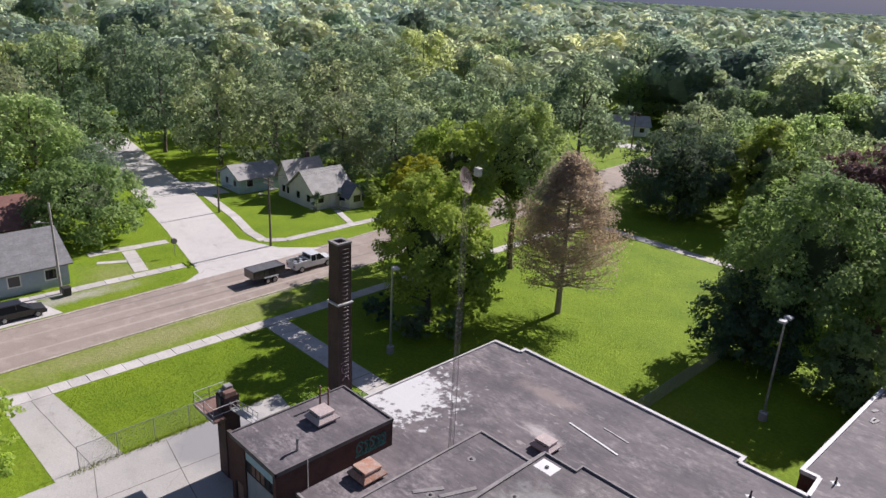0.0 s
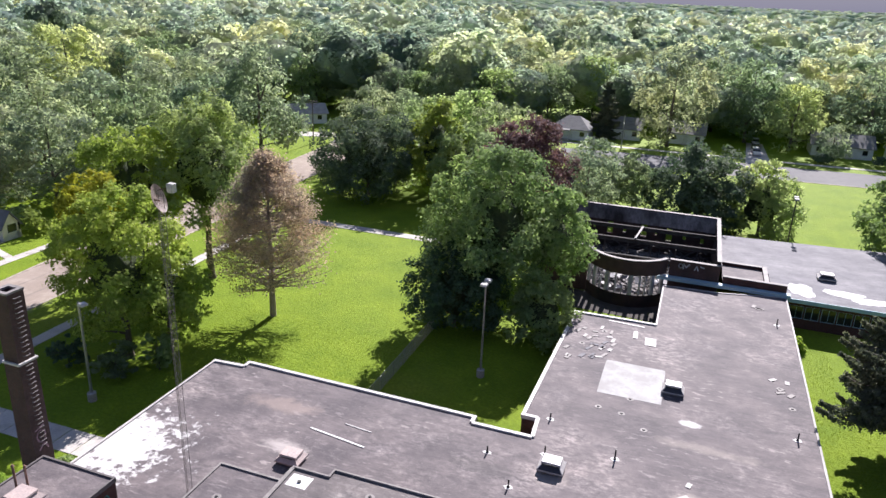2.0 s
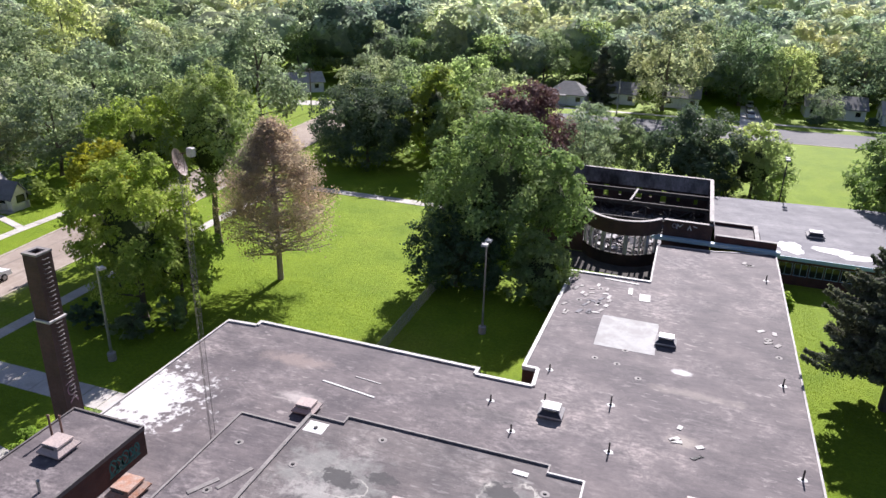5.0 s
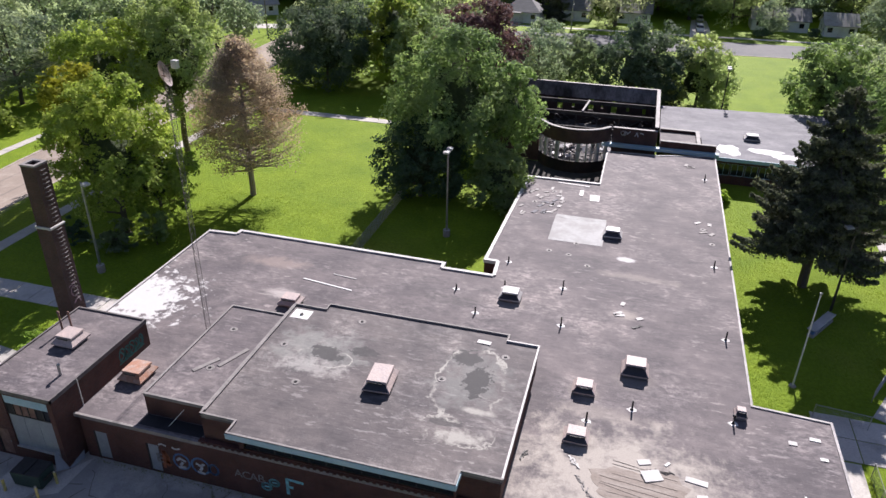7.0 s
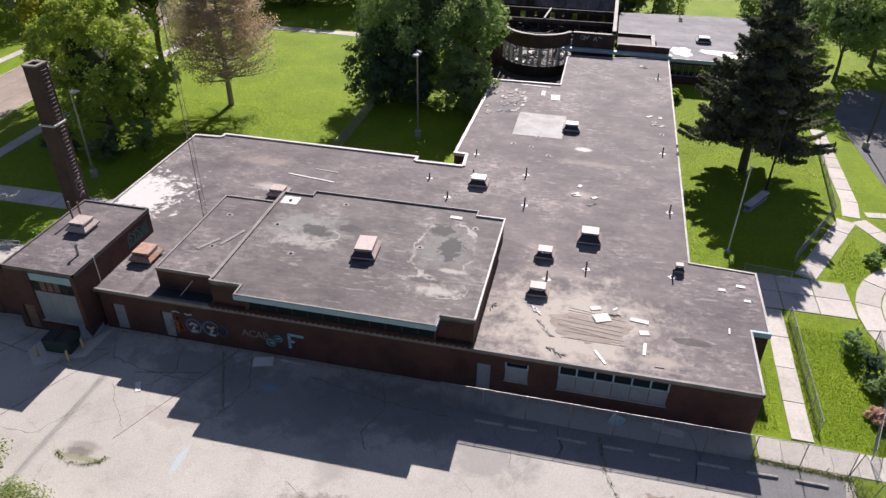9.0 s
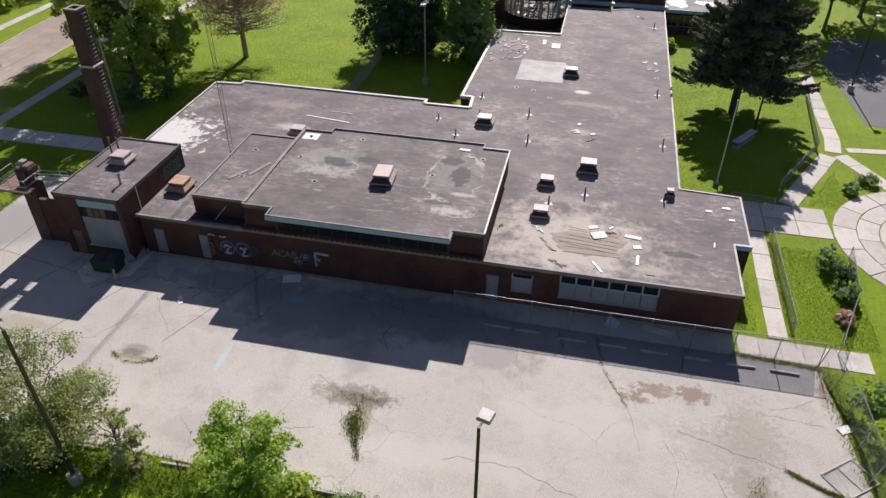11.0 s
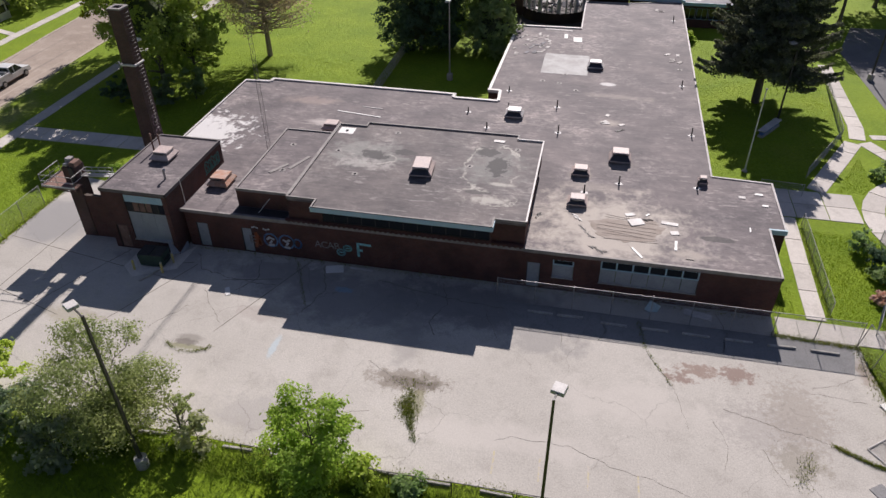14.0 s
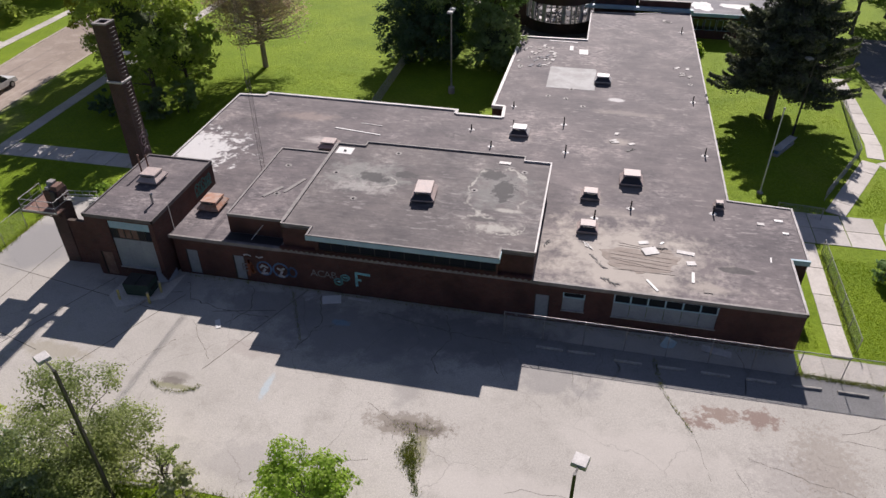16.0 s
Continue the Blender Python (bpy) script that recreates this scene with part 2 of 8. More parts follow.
def grass_material(name, c1, c2, dry, spots=()):
    m, n, l, p = nodes_of(name)
    pos = place(n, l)
    col = mix(n, l, ramp(n, l, noise_node(n, l, pos, 0.22, 6, 0.65), 0.35, 0.65), c1, c2)
    col = mix(n, l, ramp(n, l, noise_node(n, l, pos, 0.07, 5, 0.6), 0.55, 0.75, (0, 0, 0), (0.55,) * 3), col, dry)
    for x, y, rx, ry, tint, amount, scale, ragged in spots:
        k = ramp(n, l, spot_value(n, l, pos, x, y, rx, ry, scale, ragged), 0.0, 0.8, (0, 0, 0), (amount,) * 3)
        col = mix(n, l, k, col, tint)
    tuft = noise_node(n, l, pos, 3.2, 5, 0.75)
    col = mix(n, l, 1.0, col, ramp(n, l, tuft, 0.3, 0.7, (0.7,) * 3, (1.3,) * 3), "MULTIPLY")
    blade = noise_node(n, l, pos, 22.0, 3, 0.8)
    col = mix(n, l, 1.0, col, ramp(n, l, blade, 0.3, 0.7, (0.72,) * 3, (1.28,) * 3), "MULTIPLY")
    l.new(col, p.inputs["Base Color"])
    p.inputs["Roughness"].default_value, p.inputs["Specular IOR Level"].default_value = 0.75, 0.14
    p.inputs["Specular Tint"].default_value = (0.72, 1.0, 0.12, 1)
    bump_to(n, l, p, mathn(n, l, "ADD", mathn(n, l, "MULTIPLY", tuft, 2.0), blade), 0.8, 0.06)
    return m


COAT, TORN, DAMP, SILT = (0.70, 0.69, 0.67), (0.36, 0.315, 0.275), (0.045, 0.043, 0.044), (0.46, 0.44, 0.39)
M_GRASS = grass_material("lawn grass", (0.148, 0.228, 0.019), (0.205, 0.288, 0.023), (0.25, 0.27, 0.045), spots=((-62.2, 24.0, 3.2, 22.0, (0.34, 0.315, 0.15), 0.8, 0.35, 1.6), (-65.0, 30.0, 1.3, 26.0, (0.46, 0.40, 0.32), 0.8, 0.5, 1.4), (-80.0, 27.0, 6.0, 5.0, (0.30, 0.29, 0.12), 0.6, 0.3, 1.8), (-76.5, 20.0, 1.8, 9.0, (0.46, 0.42, 0.36), 0.8, 0.5, 1.6), (-69.5, 14.5, 1.8, 2.4, (0.46, 0.42, 0.36), 0.85, 0.6, 1.4)))
M_LOT = paving_material("old pale concrete", (0.402, 0.378, 0.338), (0.487, 0.460, 0.415), (0.322, 0.30, 0.265), 0.35, spots=(
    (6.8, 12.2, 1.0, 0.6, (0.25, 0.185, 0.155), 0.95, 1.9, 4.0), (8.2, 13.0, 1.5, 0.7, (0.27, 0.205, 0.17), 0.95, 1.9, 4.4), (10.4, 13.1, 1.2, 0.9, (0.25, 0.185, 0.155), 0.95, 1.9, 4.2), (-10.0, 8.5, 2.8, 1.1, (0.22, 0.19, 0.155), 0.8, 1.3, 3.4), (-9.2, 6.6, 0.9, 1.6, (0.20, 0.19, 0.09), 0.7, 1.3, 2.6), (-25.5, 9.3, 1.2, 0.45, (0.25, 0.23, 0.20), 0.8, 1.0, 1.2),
    # dark stains along the front wall, coloured to deepen its shade as well
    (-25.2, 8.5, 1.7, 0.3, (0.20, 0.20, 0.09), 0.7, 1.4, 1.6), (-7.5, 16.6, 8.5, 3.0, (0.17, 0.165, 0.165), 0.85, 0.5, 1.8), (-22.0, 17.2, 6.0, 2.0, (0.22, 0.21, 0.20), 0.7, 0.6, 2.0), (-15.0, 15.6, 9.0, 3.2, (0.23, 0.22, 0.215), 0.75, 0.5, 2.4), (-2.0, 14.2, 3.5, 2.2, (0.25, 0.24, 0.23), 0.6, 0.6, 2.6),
    (12.0, 9.0, 3.4, 2.4, (0.33, 0.305, 0.28), 0.6, 3.0, 4.0), (13.2, 6.8, 1.8, 1.5, (0.24, 0.215, 0.17), 0.6, 1.6, 3.4), (18.6, 15.0, 0.9, 1.6, (0.27, 0.22, 0.18), 0.8, 1.0, 2.0),
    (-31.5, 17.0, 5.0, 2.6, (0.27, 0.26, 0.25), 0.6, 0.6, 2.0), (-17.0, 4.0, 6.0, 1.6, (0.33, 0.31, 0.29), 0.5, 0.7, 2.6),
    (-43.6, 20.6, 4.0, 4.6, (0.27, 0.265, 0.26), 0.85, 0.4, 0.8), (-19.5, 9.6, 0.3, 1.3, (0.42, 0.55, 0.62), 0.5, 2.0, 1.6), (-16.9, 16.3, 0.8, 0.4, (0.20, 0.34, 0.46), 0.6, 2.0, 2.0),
    (-25.6, 8.9, 1.0, 0.4, (0.17, 0.15, 0.13), 0.85, 2.2, 2.2), (-10.8, 12.0, 1.0, 3.4, (0.30, 0.285, 0.265), 0.6, 0.7, 2.4), (-9.4, 8.3, 2.2, 0.5, (0.16, 0.135, 0.11), 0.8, 2.0, 3.6),
    (-35.0, 9.8, 3.0, 1.0, (0.30, 0.27, 0.20), 0.6, 1.0, 2.6), (13.6, 10.4, 2.2, 3.0, (0.29, 0.255, 0.215), 0.55, 2.6, 4.0), (-3.0, 5.2, 7.0, 1.4, (0.52, 0.485, 0.44), 0.5, 0.35, 2.4), (4.0, 9.4, 6.0, 2.0, (0.51, 0.475, 0.43), 0.5, 0.35, 2.4),
    (-27.5, 5.0, 6.0, 2.4, (0.50, 0.465, 0.42), 0.45, 0.4, 2.4), (9.5, 15.9, 2.6, 0.5, (0.24, 0.215, 0.185), 0.6, 1.4, 3.0), (-21.5, 12.6, 2.6, 1.0, (0.34, 0.30, 0.27), 0.5, 0.9, 3.0)))
M_STALL = paving_material("grey paving and fence shade", (0.20, 0.20, 0.20), (0.25, 0.245, 0.24), (0.15, 0.15, 0.145), 0.5, 0.3)
M_WALK = paving_material("sidewalk concrete", (0.50, 0.465, 0.42), (0.56, 0.525, 0.48), (0.34, 0.31, 0.27), 0.0, piece=0.1)
M_ROAD = paving_material("dusty brown asphalt", (0.27, 0.215, 0.175), (0.36, 0.295, 0.245), (0.47, 0.40, 0.335), 0.3, spots=tuple(
    (-66.6 - 3.3 * k / 2, 30.0 + 9 * (k % 2), 0.28, 26.0, tint, 0.6, 0.5, 0.9) for k, tint in enumerate(((0.45, 0.38, 0.32), (0.20, 0.165, 0.14), (0.43, 0.37, 0.31), (0.19, 0.16, 0.14)))))
M_SIDE = paving_material("pale side street concrete", (0.52, 0.485, 0.45), (0.58, 0.545, 0.50), (0.42, 0.395, 0.36), 0.6, 0.12)
M_ASPHALT = paving_material("grey asphalt", (0.13, 0.13, 0.135), (0.18, 0.175, 0.17), (0.10, 0.10, 0.10), 0.5, 0.25)
M_EDGE = surface("sandy broken kerb", (0.44, 0.38, 0.31), (0.33, 0.28, 0.22), 0.8, 4.0)
M_KERB = surface("kerb concrete", (0.42, 0.40, 0.37), (0.33, 0.31, 0.28), 1.2)
M_BRICK = brick_material("dark red brick", (0.115, 0.042, 0.032), (0.075, 0.029, 0.024), (0.10, 0.078, 0.066))
M_CHIM = brick_material("sooty brown brick", (0.11, 0.055, 0.045), (0.075, 0.04, 0.035), (0.10, 0.085, 0.075), 0.25)
M_BURNT = brick_material("charred brick", (0.10, 0.05, 0.04), (0.07, 0.035, 0.03), (0.08, 0.07, 0.06), 0.9)
M_ROOF = roof_material("weathered built-up roofing", (0.100, 0.086, 0.089), (0.150, 0.131, 0.133), (0.36, 0.32, 0.305), 0.53)
M_ROOF_LOW = roof_material("weathered built-up roofing with worn coatings", (0.100, 0.086, 0.089), (0.150, 0.131, 0.133), (0.36, 0.32, 0.305), 0.53, spots=(
    (1.6, 23.2, 7.4, 5.6, (0.43, 0.385, 0.335), 0.95, 0.6, 2.8), (-36.2, 32.4, 4.4, 4.1, COAT, 0.8, 1.3, 4.4), (-25.0, 36.0, 2.2, 0.9, (0.5, 0.45, 0.42), 0.7, 0.8, 2.0),
    (-28.0, 40.6, 3.6, 1.2, (0.31, 0.245, 0.215), 0.6, 0.7, 2.4), (0.6, 29.0, 3.6, 1.0, TORN, 0.5, 0.6, 2.2), (-7.6, 39.9, 1.5, 1.1, TORN, 0.55, 1.2, 1.6), (2.4, 33.0, 1.6, 1.2, TORN, 0.45, 1.2, 1.6),
    (-0.8, 26.0, 1.5, 1.2, TORN, 0.5, 1.2, 1.6), (-0.75, 30.6, 1.4, 1.1, TORN, 0.5, 1.2, 1.6), (9.5, 23.3, 1.3, 0.4, DAMP, 0.75, 1.1, 1.2), (-12.0, 39.2, 2.4, 0.7, DAMP, 0.35, 0.9, 2.0),
    (1.4, 41.0, 1.3, 0.9, TORN, 0.8, 1.3, 1.6), (1.0, 50.2, 0.9, 0.5, COAT, 0.7, 1.4, 1.4), (2.0, 47.2, 4.5, 0.7, TORN, 0.4, 0.5, 2.6), (7.5, 21.0, 1.6, 0.6, TORN, 0.8, 0.9, 1.6)))
M_ROOF_UP = roof_material("stained grey roofing", (0.094, 0.082, 0.082), (0.141, 0.125, 0.122), (0.33, 0.307, 0.289), 0.51, spots=(
    (-18.2, 27.7, 3.6, 2.4, (0.25, 0.255, 0.235), 0.6, 0.8, 3.6), (-7.5, 27.4, 2.6, 3.5, (0.22, 0.225, 0.21), 0.55, 0.8, 3.2), (-17.8, 25.7, 3.2, 0.9, (0.42, 0.40, 0.37), 0.6, 1.3, 3.6),
    (-17.4, 27.3, 1.2, 0.8, DAMP, 0.85, 1.4, 2.6), (-15.1, 28.1, 1.0, 0.5, DAMP, 0.8, 2.0, 2.6), (-8.4, 29.5, 1.0, 0.8, DAMP, 0.85, 1.6, 2.8), (-7.2, 27.3, 0.9, 1.6, DAMP, 0.9, 1.5, 2.8),
    (-8.1, 23.2, 1.1, 0.4, DAMP, 0.6, 1.2, 1.5), (-6.9, 22.2, 1.7, 0.7, SILT, 0.75, 1.6, 3.0), (-6.6, 24.6, 1.3, 0.35, SILT, 0.7, 1.5, 2.2)), rims=(
    (-7.6, 27.0, 2.1, 3.6, SILT, 0.85, 0.9, 0.9), (-17.4, 26.8, 1.9, 0.9, SILT, 0.8, 1.2, 0.9), (-7.3, 22.6, 2.2, 1.2, SILT, 0.8, 1.1, 1.4)))
M_ROOF_FAR = roof_material("blue grey roofing", (0.15, 0.15, 0.165), (0.19, 0.188, 0.2), (0.3, 0.3, 0.3), 0.62)
M_COPING = surface("pale metal coping", (0.62, 0.60, 0.57), (0.45, 0.43, 0.41), 0.8, rough=0.6, spread=0.2)
M_COPING_WORN = surface("worn pale coping", (0.50, 0.475, 0.45), (0.27, 0.25, 0.24), 0.55, 7.0, rough=0.65)
M_COPING_DULL = surface("dull grey coping", (0.29, 0.265, 0.25), (0.19, 0.175, 0.165), 0.9, rough=0.7)
M_COPING_TAR = surface("tarred metal coping", (0.15, 0.135, 0.13), (0.10, 0.09, 0.088), 0.9, rough=0.75)
M_RECESS = surface("black recess strip", (0.016, 0.016, 0.019), (0.03, 0.029, 0.032), 0.9, rough=0.7)
M_FASCIA = surface("faded blue fascia paint", (0.30, 0.47, 0.56), (0.40, 0.54, 0.60), 0.7, rough=0.6, spread=0.15)
M_WHITE_COAT = surface("white roof coating", (0.74, 0.73, 0.71), (0.52, 0.50, 0.48), 1.0, rough=0.7)
M_DARK = surface("soot black", (0.02, 0.02, 0.021), (0.035, 0.032, 0.03), 1.0)
M_CHAR = surface("charred timber", (0.03, 0.027, 0.026), (0.075, 0.07, 0.068), 1.6, rough=0.9)
M_ASH = surface("grey ash and debris", (0.14, 0.13, 0.125), (0.30, 0.28, 0.27), 2.0, rough=0.95)
M_GALV = surface("galvanised steel", (0.42, 0.42, 0.42), (0.33, 0.33, 0.33), 2.0, rough=0.45, metal=0.7, bump=0.1)
M_POLE = surface("dark bronze paint", (0.035, 0.032, 0.03), (0.05, 0.045, 0.042), 2.0, rough=0.5, bump=0.1)
M_RUST = surface("rusty brown steel", (0.16, 0.085, 0.06), (0.24, 0.15, 0.12), 1.5, rough=0.8)
M_VENT = surface("weathered pinkish metal hood", (0.50, 0.40, 0.36), (0.42, 0.35, 0.33), 1.3, rough=0.6)
M_VENT_GREY = surface("grey metal hood", (0.55, 0.53, 0.50), (0.45, 0.43, 0.42), 1.5, rough=0.5)
M_VENT_RUST = surface("rust streaked metal hood", (0.42, 0.20, 0.12), (0.45, 0.33, 0.27), 2.2, rough=0.7)
M_BLACKPIPE = surface("black vent pipe", (0.022, 0.022, 0.022), (0.04, 0.038, 0.036), 3.0, rough=0.6)
M_PANEL = surface("grey blue panel board", (0.30, 0.33, 0.36), (0.25, 0.275, 0.30), 1.2, rough=0.6, spread=0.15)
M_BARK = surface("grey brown bark", (0.10, 0.08, 0.065), (0.15, 0.125, 0.105), 2.0, 14, bump=0.8, stretch=(1, 1, 0.3))
# near-opaque dark green that paints the shade inside the crowns
M_CROWN_SHADE = surface("dark crown heart with painted shade", (0.055, 0.075, 0.03), (0.09, 0.12, 0.045), 1.2, 5.0, rough=0.95, bump=1.0, dist=0.3)
M_DEADBARK = surface("pale weathered bark", (0.27, 0.215, 0.19), (0.36, 0.295, 0.265), 2.0, 14, bump=0.8, stretch=(1, 1, 0.3))
M_WHITEPAINT = surface("white paint", (0.75, 0.74, 0.71), (0.66, 0.65, 0.62), 1.2, rough=0.55, spread=0.08)
M_GLASS_DARK, _a, _b, _p = nodes_of("dark window glass")
_p.inputs["Base Color"].default_value, _p.inputs["Roughness"].default_value = (0.02, 0.022, 0.025, 1), 0.06
L_DARK = leaf_material("dark green leaves", (0.105, 0.155, 0.10), (0.15, 0.205, 0.14), 0.42)
L_MID = leaf_material("green leaves", (0.27, 0.36, 0.155), (0.35, 0.44, 0.20), 0.52)
L_YELLOW = leaf_material("yellow green leaves", (0.33, 0.385, 0.085), (0.42, 0.46, 0.12), 0.55)
L_GOLD = leaf_material("golden yellow leaves", (0.52, 0.45, 0.05), (0.60, 0.52, 0.08), 0.55)
L_BRIGHT = leaf_material("bright fresh leaves", (0.37, 0.49, 0.09), (0.47, 0.58, 0.13), 0.58)
L_GREYG = leaf_material("grey green leaves", (0.28, 0.325, 0.215), (0.345, 0.385, 0.27), 0.65)
L_PURPLE = leaf_material("purple leaves", (0.13, 0.08, 0.09), (0.19, 0.115, 0.125), 0.35)
L_DEAD = leaf_material("dead rust brown needles", (0.62, 0.41, 0.395), (0.70, 0.50, 0.48), 0.55)
L_SPRUCE = leaf_material("dark spruce needles", (0.12, 0.135, 0.10), (0.185, 0.205, 0.15), 0.35)
L_ASHLEAF = leaf_material("fresh green leaves with yellow tips", (0.29, 0.39, 0.085), (0.40, 0.48, 0.12), 0.52)
L_LIME = leaf_material("light green leaves", (0.43, 0.50, 0.26), (0.50, 0.57, 0.31), 0.7)
L_DEEP = leaf_material("deep green leaves", (0.25, 0.315, 0.235), (0.32, 0.385, 0.29), 0.65)
L_HAZEL = leaf_material("dull green leaves", (0.31, 0.37, 0.245), (0.375, 0.435, 0.30), 0.68)
L_WILLOW = leaf_material("olive willow leaves", (0.30, 0.335, 0.15), (0.40, 0.425, 0.22), 0.6)
# woodland base colours lifted and greyed, with distance haze put into them
L_WOODS = leaf_material("mixed woodland leaves paled for haze", (0.51, 0.55, 0.50), (0.57, 0.61, 0.56), 0.74, patch=0.05, crown=0.05, tone=0.5, fine=0.4, relief=0.5)
L_FAR = leaf_material("far woodland leaves with painted haze", (0.56, 0.60, 0.61), (0.60, 0.64, 0.65), 0.74, patch=0.02, crown=0.036, tone=0.38, fine=0.2, relief=1.0)


# ---------------------------------------------------------------- mesh helpers
def finish(ob, material):
    ob.data.materials.append(material)
    return ob


def mesh_of(bm, name):
    bmesh.ops.recalc_face_normals(bm, faces=bm.faces)
    me = bpy.data.meshes.new(name)
    bm.to_mesh(me)
    bm.free()
    return me


def part(name, bm, material, parent=None, label=""):
    ob = finish(new(name, mesh_of(bm, name)), material)
    ob.parent = parent
    return tagged(ob, label)


def thing(name, at, label, category, group="", turn=0.0):
    ob = new(name)
    ob.empty_display_size = 0.3
    ob.matrix_basis = pose(*at, 0, 0, turn)
    return tagged(ob, label, category, group)


def setting(name, bm, material, label="", category=""):
    return tagged(part(name, bm, material), label, category, "", "structure")


def box(bm, x0, x1, y0, y1, z0, z1, taper=0.0, m=None):
    v = [bm.verts.new(p) for p in ((x0, y0, z0), (x1, y0, z0), (x1, y1, z0), (x0, y1, z0),
                                   (x0 + taper, y0 + taper, z1), (x1 - taper, y0 + taper, z1), (x1 - taper, y1 - taper, z1), (x0 + taper, y1 - taper, z1))]
    for f in ((3, 2, 1, 0), (4, 5, 6, 7), (0, 1, 5, 4), (1, 2, 6, 5), (2, 3, 7, 6), (3, 0, 4, 7)):
        bm.faces.new([v[i] for i in f])
    if m is not None:
        bmesh.ops.transform(bm, matrix=m, verts=v)
    return v


def B(*args, **kw):
    bm = bmesh.new()
    box(bm, *args, **kw)
    return bm


def prism(bm, pts, z0, z1):
    a = [bm.verts.new((x, y, z0)) for x, y in pts]
    b = [bm.verts.new((x, y, z1)) for x, y in pts]
    bm.faces.new(a[::-1])
    bm.faces.new(b)
    for i in range(len(pts)):
        j = (i + 1) % len(pts)
        bm.faces.new((a[i], a[j], b[j], b[i]))
    return bm


def rod(bm, p, q, r0, r1=None, sides=8, caps=True):
    """A round bar from p to q."""
    r0, r1 = float(r0), float(r0 if r1 is None else r1)
    p, q = Vector(p), Vector(q)
    d = (q - p).normalized()
    u = d.orthogonal().normalized()
    w = d.cross(u)
    rings = []
    for c, r in ((p, r0), (q, r1)):
        rings.append([bm.verts.new(c + r * (math.cos(2 * math.pi * i / sides) * u + math.sin(2 * math.pi * i / sides) * w)) for i in range(sides)])
    for i in range(sides):
        j = (i + 1) % sides
        bm.faces.new((rings[0][i], rings[0][j], rings[1][j], rings[1][i]))
    if caps:
        bm.faces.new(rings[0][::-1])
        bm.faces.new(rings[1])
    return bm


def beam(bm, p, q, w, h):
    """A straight square-cut bar from p to q."""
    p, q = Vector(p), Vector(q)
    d = q - p
    rot = d.to_track_quat("X", "Z").to_matrix().to_4x4()
    box(bm, 0, d.length, -w / 2, w / 2, -h / 2, h / 2, m=Matrix.Translation(p) @ rot)
    return bm


def bevelled(bm, amount, segments=1):
    bmesh.ops.bevel(bm, geom=[e for e in bm.edges], offset=amount, segments=segments, affect="EDGES", profile=0.5)
    return bm


def walls_round(bm, pts, z0, z1, th, skip=(), openings=None):
    """Walls along a closed outline; at an outer corner the second wall butts against the first."""
    n = len(pts)
    for i in range(n):
        if i in skip:
            continue
        p, q, before = Vector(pts[i]), Vector(pts[(i + 1) % n]), Vector(pts[i - 1])
        d = (q - p).normalized()
        outer = (p - before).x * d.y - (p - before).y * d.x > 0
        cut = th if outer else 0.0
        wall_run(bm, p + d * cut, q, z0, z1, th, [(a - cut, b - cut, c, e) for a, b, c, e in (openings or {}).get(i, ())])
    return bm


def wall_run(bm, p, q, z0, z1, th, openings=()):
    """A wall from p to q (its outer face on that line, body to the left of the way) with openings (s0, s1, z0, z1) through it."""
    p, q = Vector((*p, 0)), Vector((*q, 0))
    d = q - p
    m = Matrix.Translation(p) @ d.to_track_quat("X", "Z").to_matrix().to_4x4()
    n = d.length
    cuts = sorted({0.0, n, *[v for o in openings for v in o[:2]]})
    for a, b in zip(cuts, cuts[1:]):
        holes = sorted([(o[2], o[3]) for o in openings if o[0] <= a + 1e-6 and o[1] >= b - 1e-6])
        low = z0
        for h0, h1 in holes:
            if h0 > low:
                box(bm, a, b, 0, th, low, h0, m=m)
            low = h1
        if low < z1:
            box(bm, a, b, 0, th, low, z1, m=m)
    return bm


# ---------------------------------------------------------------- ground, roads, paths
def flat(name, pts, z, material, label, category, depth=0.25):
    bm = bmesh.new()
    prism(bm, pts, z - depth, z)
    return setting(name, bm, material, label, category)


bm = bmesh.new()
bmesh.ops.create_grid(bm, x_segments=40, y_segments=40, size=4500)
setting("ground", bm, M_GRASS, "green lawn and rough grass reaching to the horizon", "ground")

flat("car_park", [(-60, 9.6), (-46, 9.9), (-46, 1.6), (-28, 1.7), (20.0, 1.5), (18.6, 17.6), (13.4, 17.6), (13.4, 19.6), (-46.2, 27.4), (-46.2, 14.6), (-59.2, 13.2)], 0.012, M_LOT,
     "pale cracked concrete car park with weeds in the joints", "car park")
flat("road_west", [(-61.8, -60), (-65.6, 60), (-69.5, 150), (-79.0, 150), (-74.6, 60), (-70.0, -60)], 0.014, M_ROAD, "brown dusty asphalt street", "road")
flat("road_side", [(-73.0, 31.5), (-75, 34.5), (-92, 38.0), (-160, 50.0), (-160, 58.0), (-108, 49.6), (-83, 44.0), (-77, 46.5), (-73.6, 51)], 0.018, M_SIDE, "pale concrete side street running up into the trees", "road")
flat("road_north", [(-80, 143), (-16, 153), (60, 159.5), (140, 164), (140, 176), (60, 172.5), (-16, 167), (-80, 157)], 0.016, M_ASPHALT, "grey asphalt street in front of small houses", "road")
# grey strip the size of the fence shadow, shade put into its colour
flat("stall_strip", [(-4.1, 14.75), (17.75, 14.66), (18.35, 17.3), (-5.4, 17.5)], 0.018, M_STALL, "grey strip painting the fence shade over the parking stalls", "car park")
flat("parking_area", [(30.5, 56), (70, 56), (70, 84), (33, 84), (29.5, 74)], 0.012, M_ASPHALT, "grey worn asphalt parking area beside the lawn", "car park")

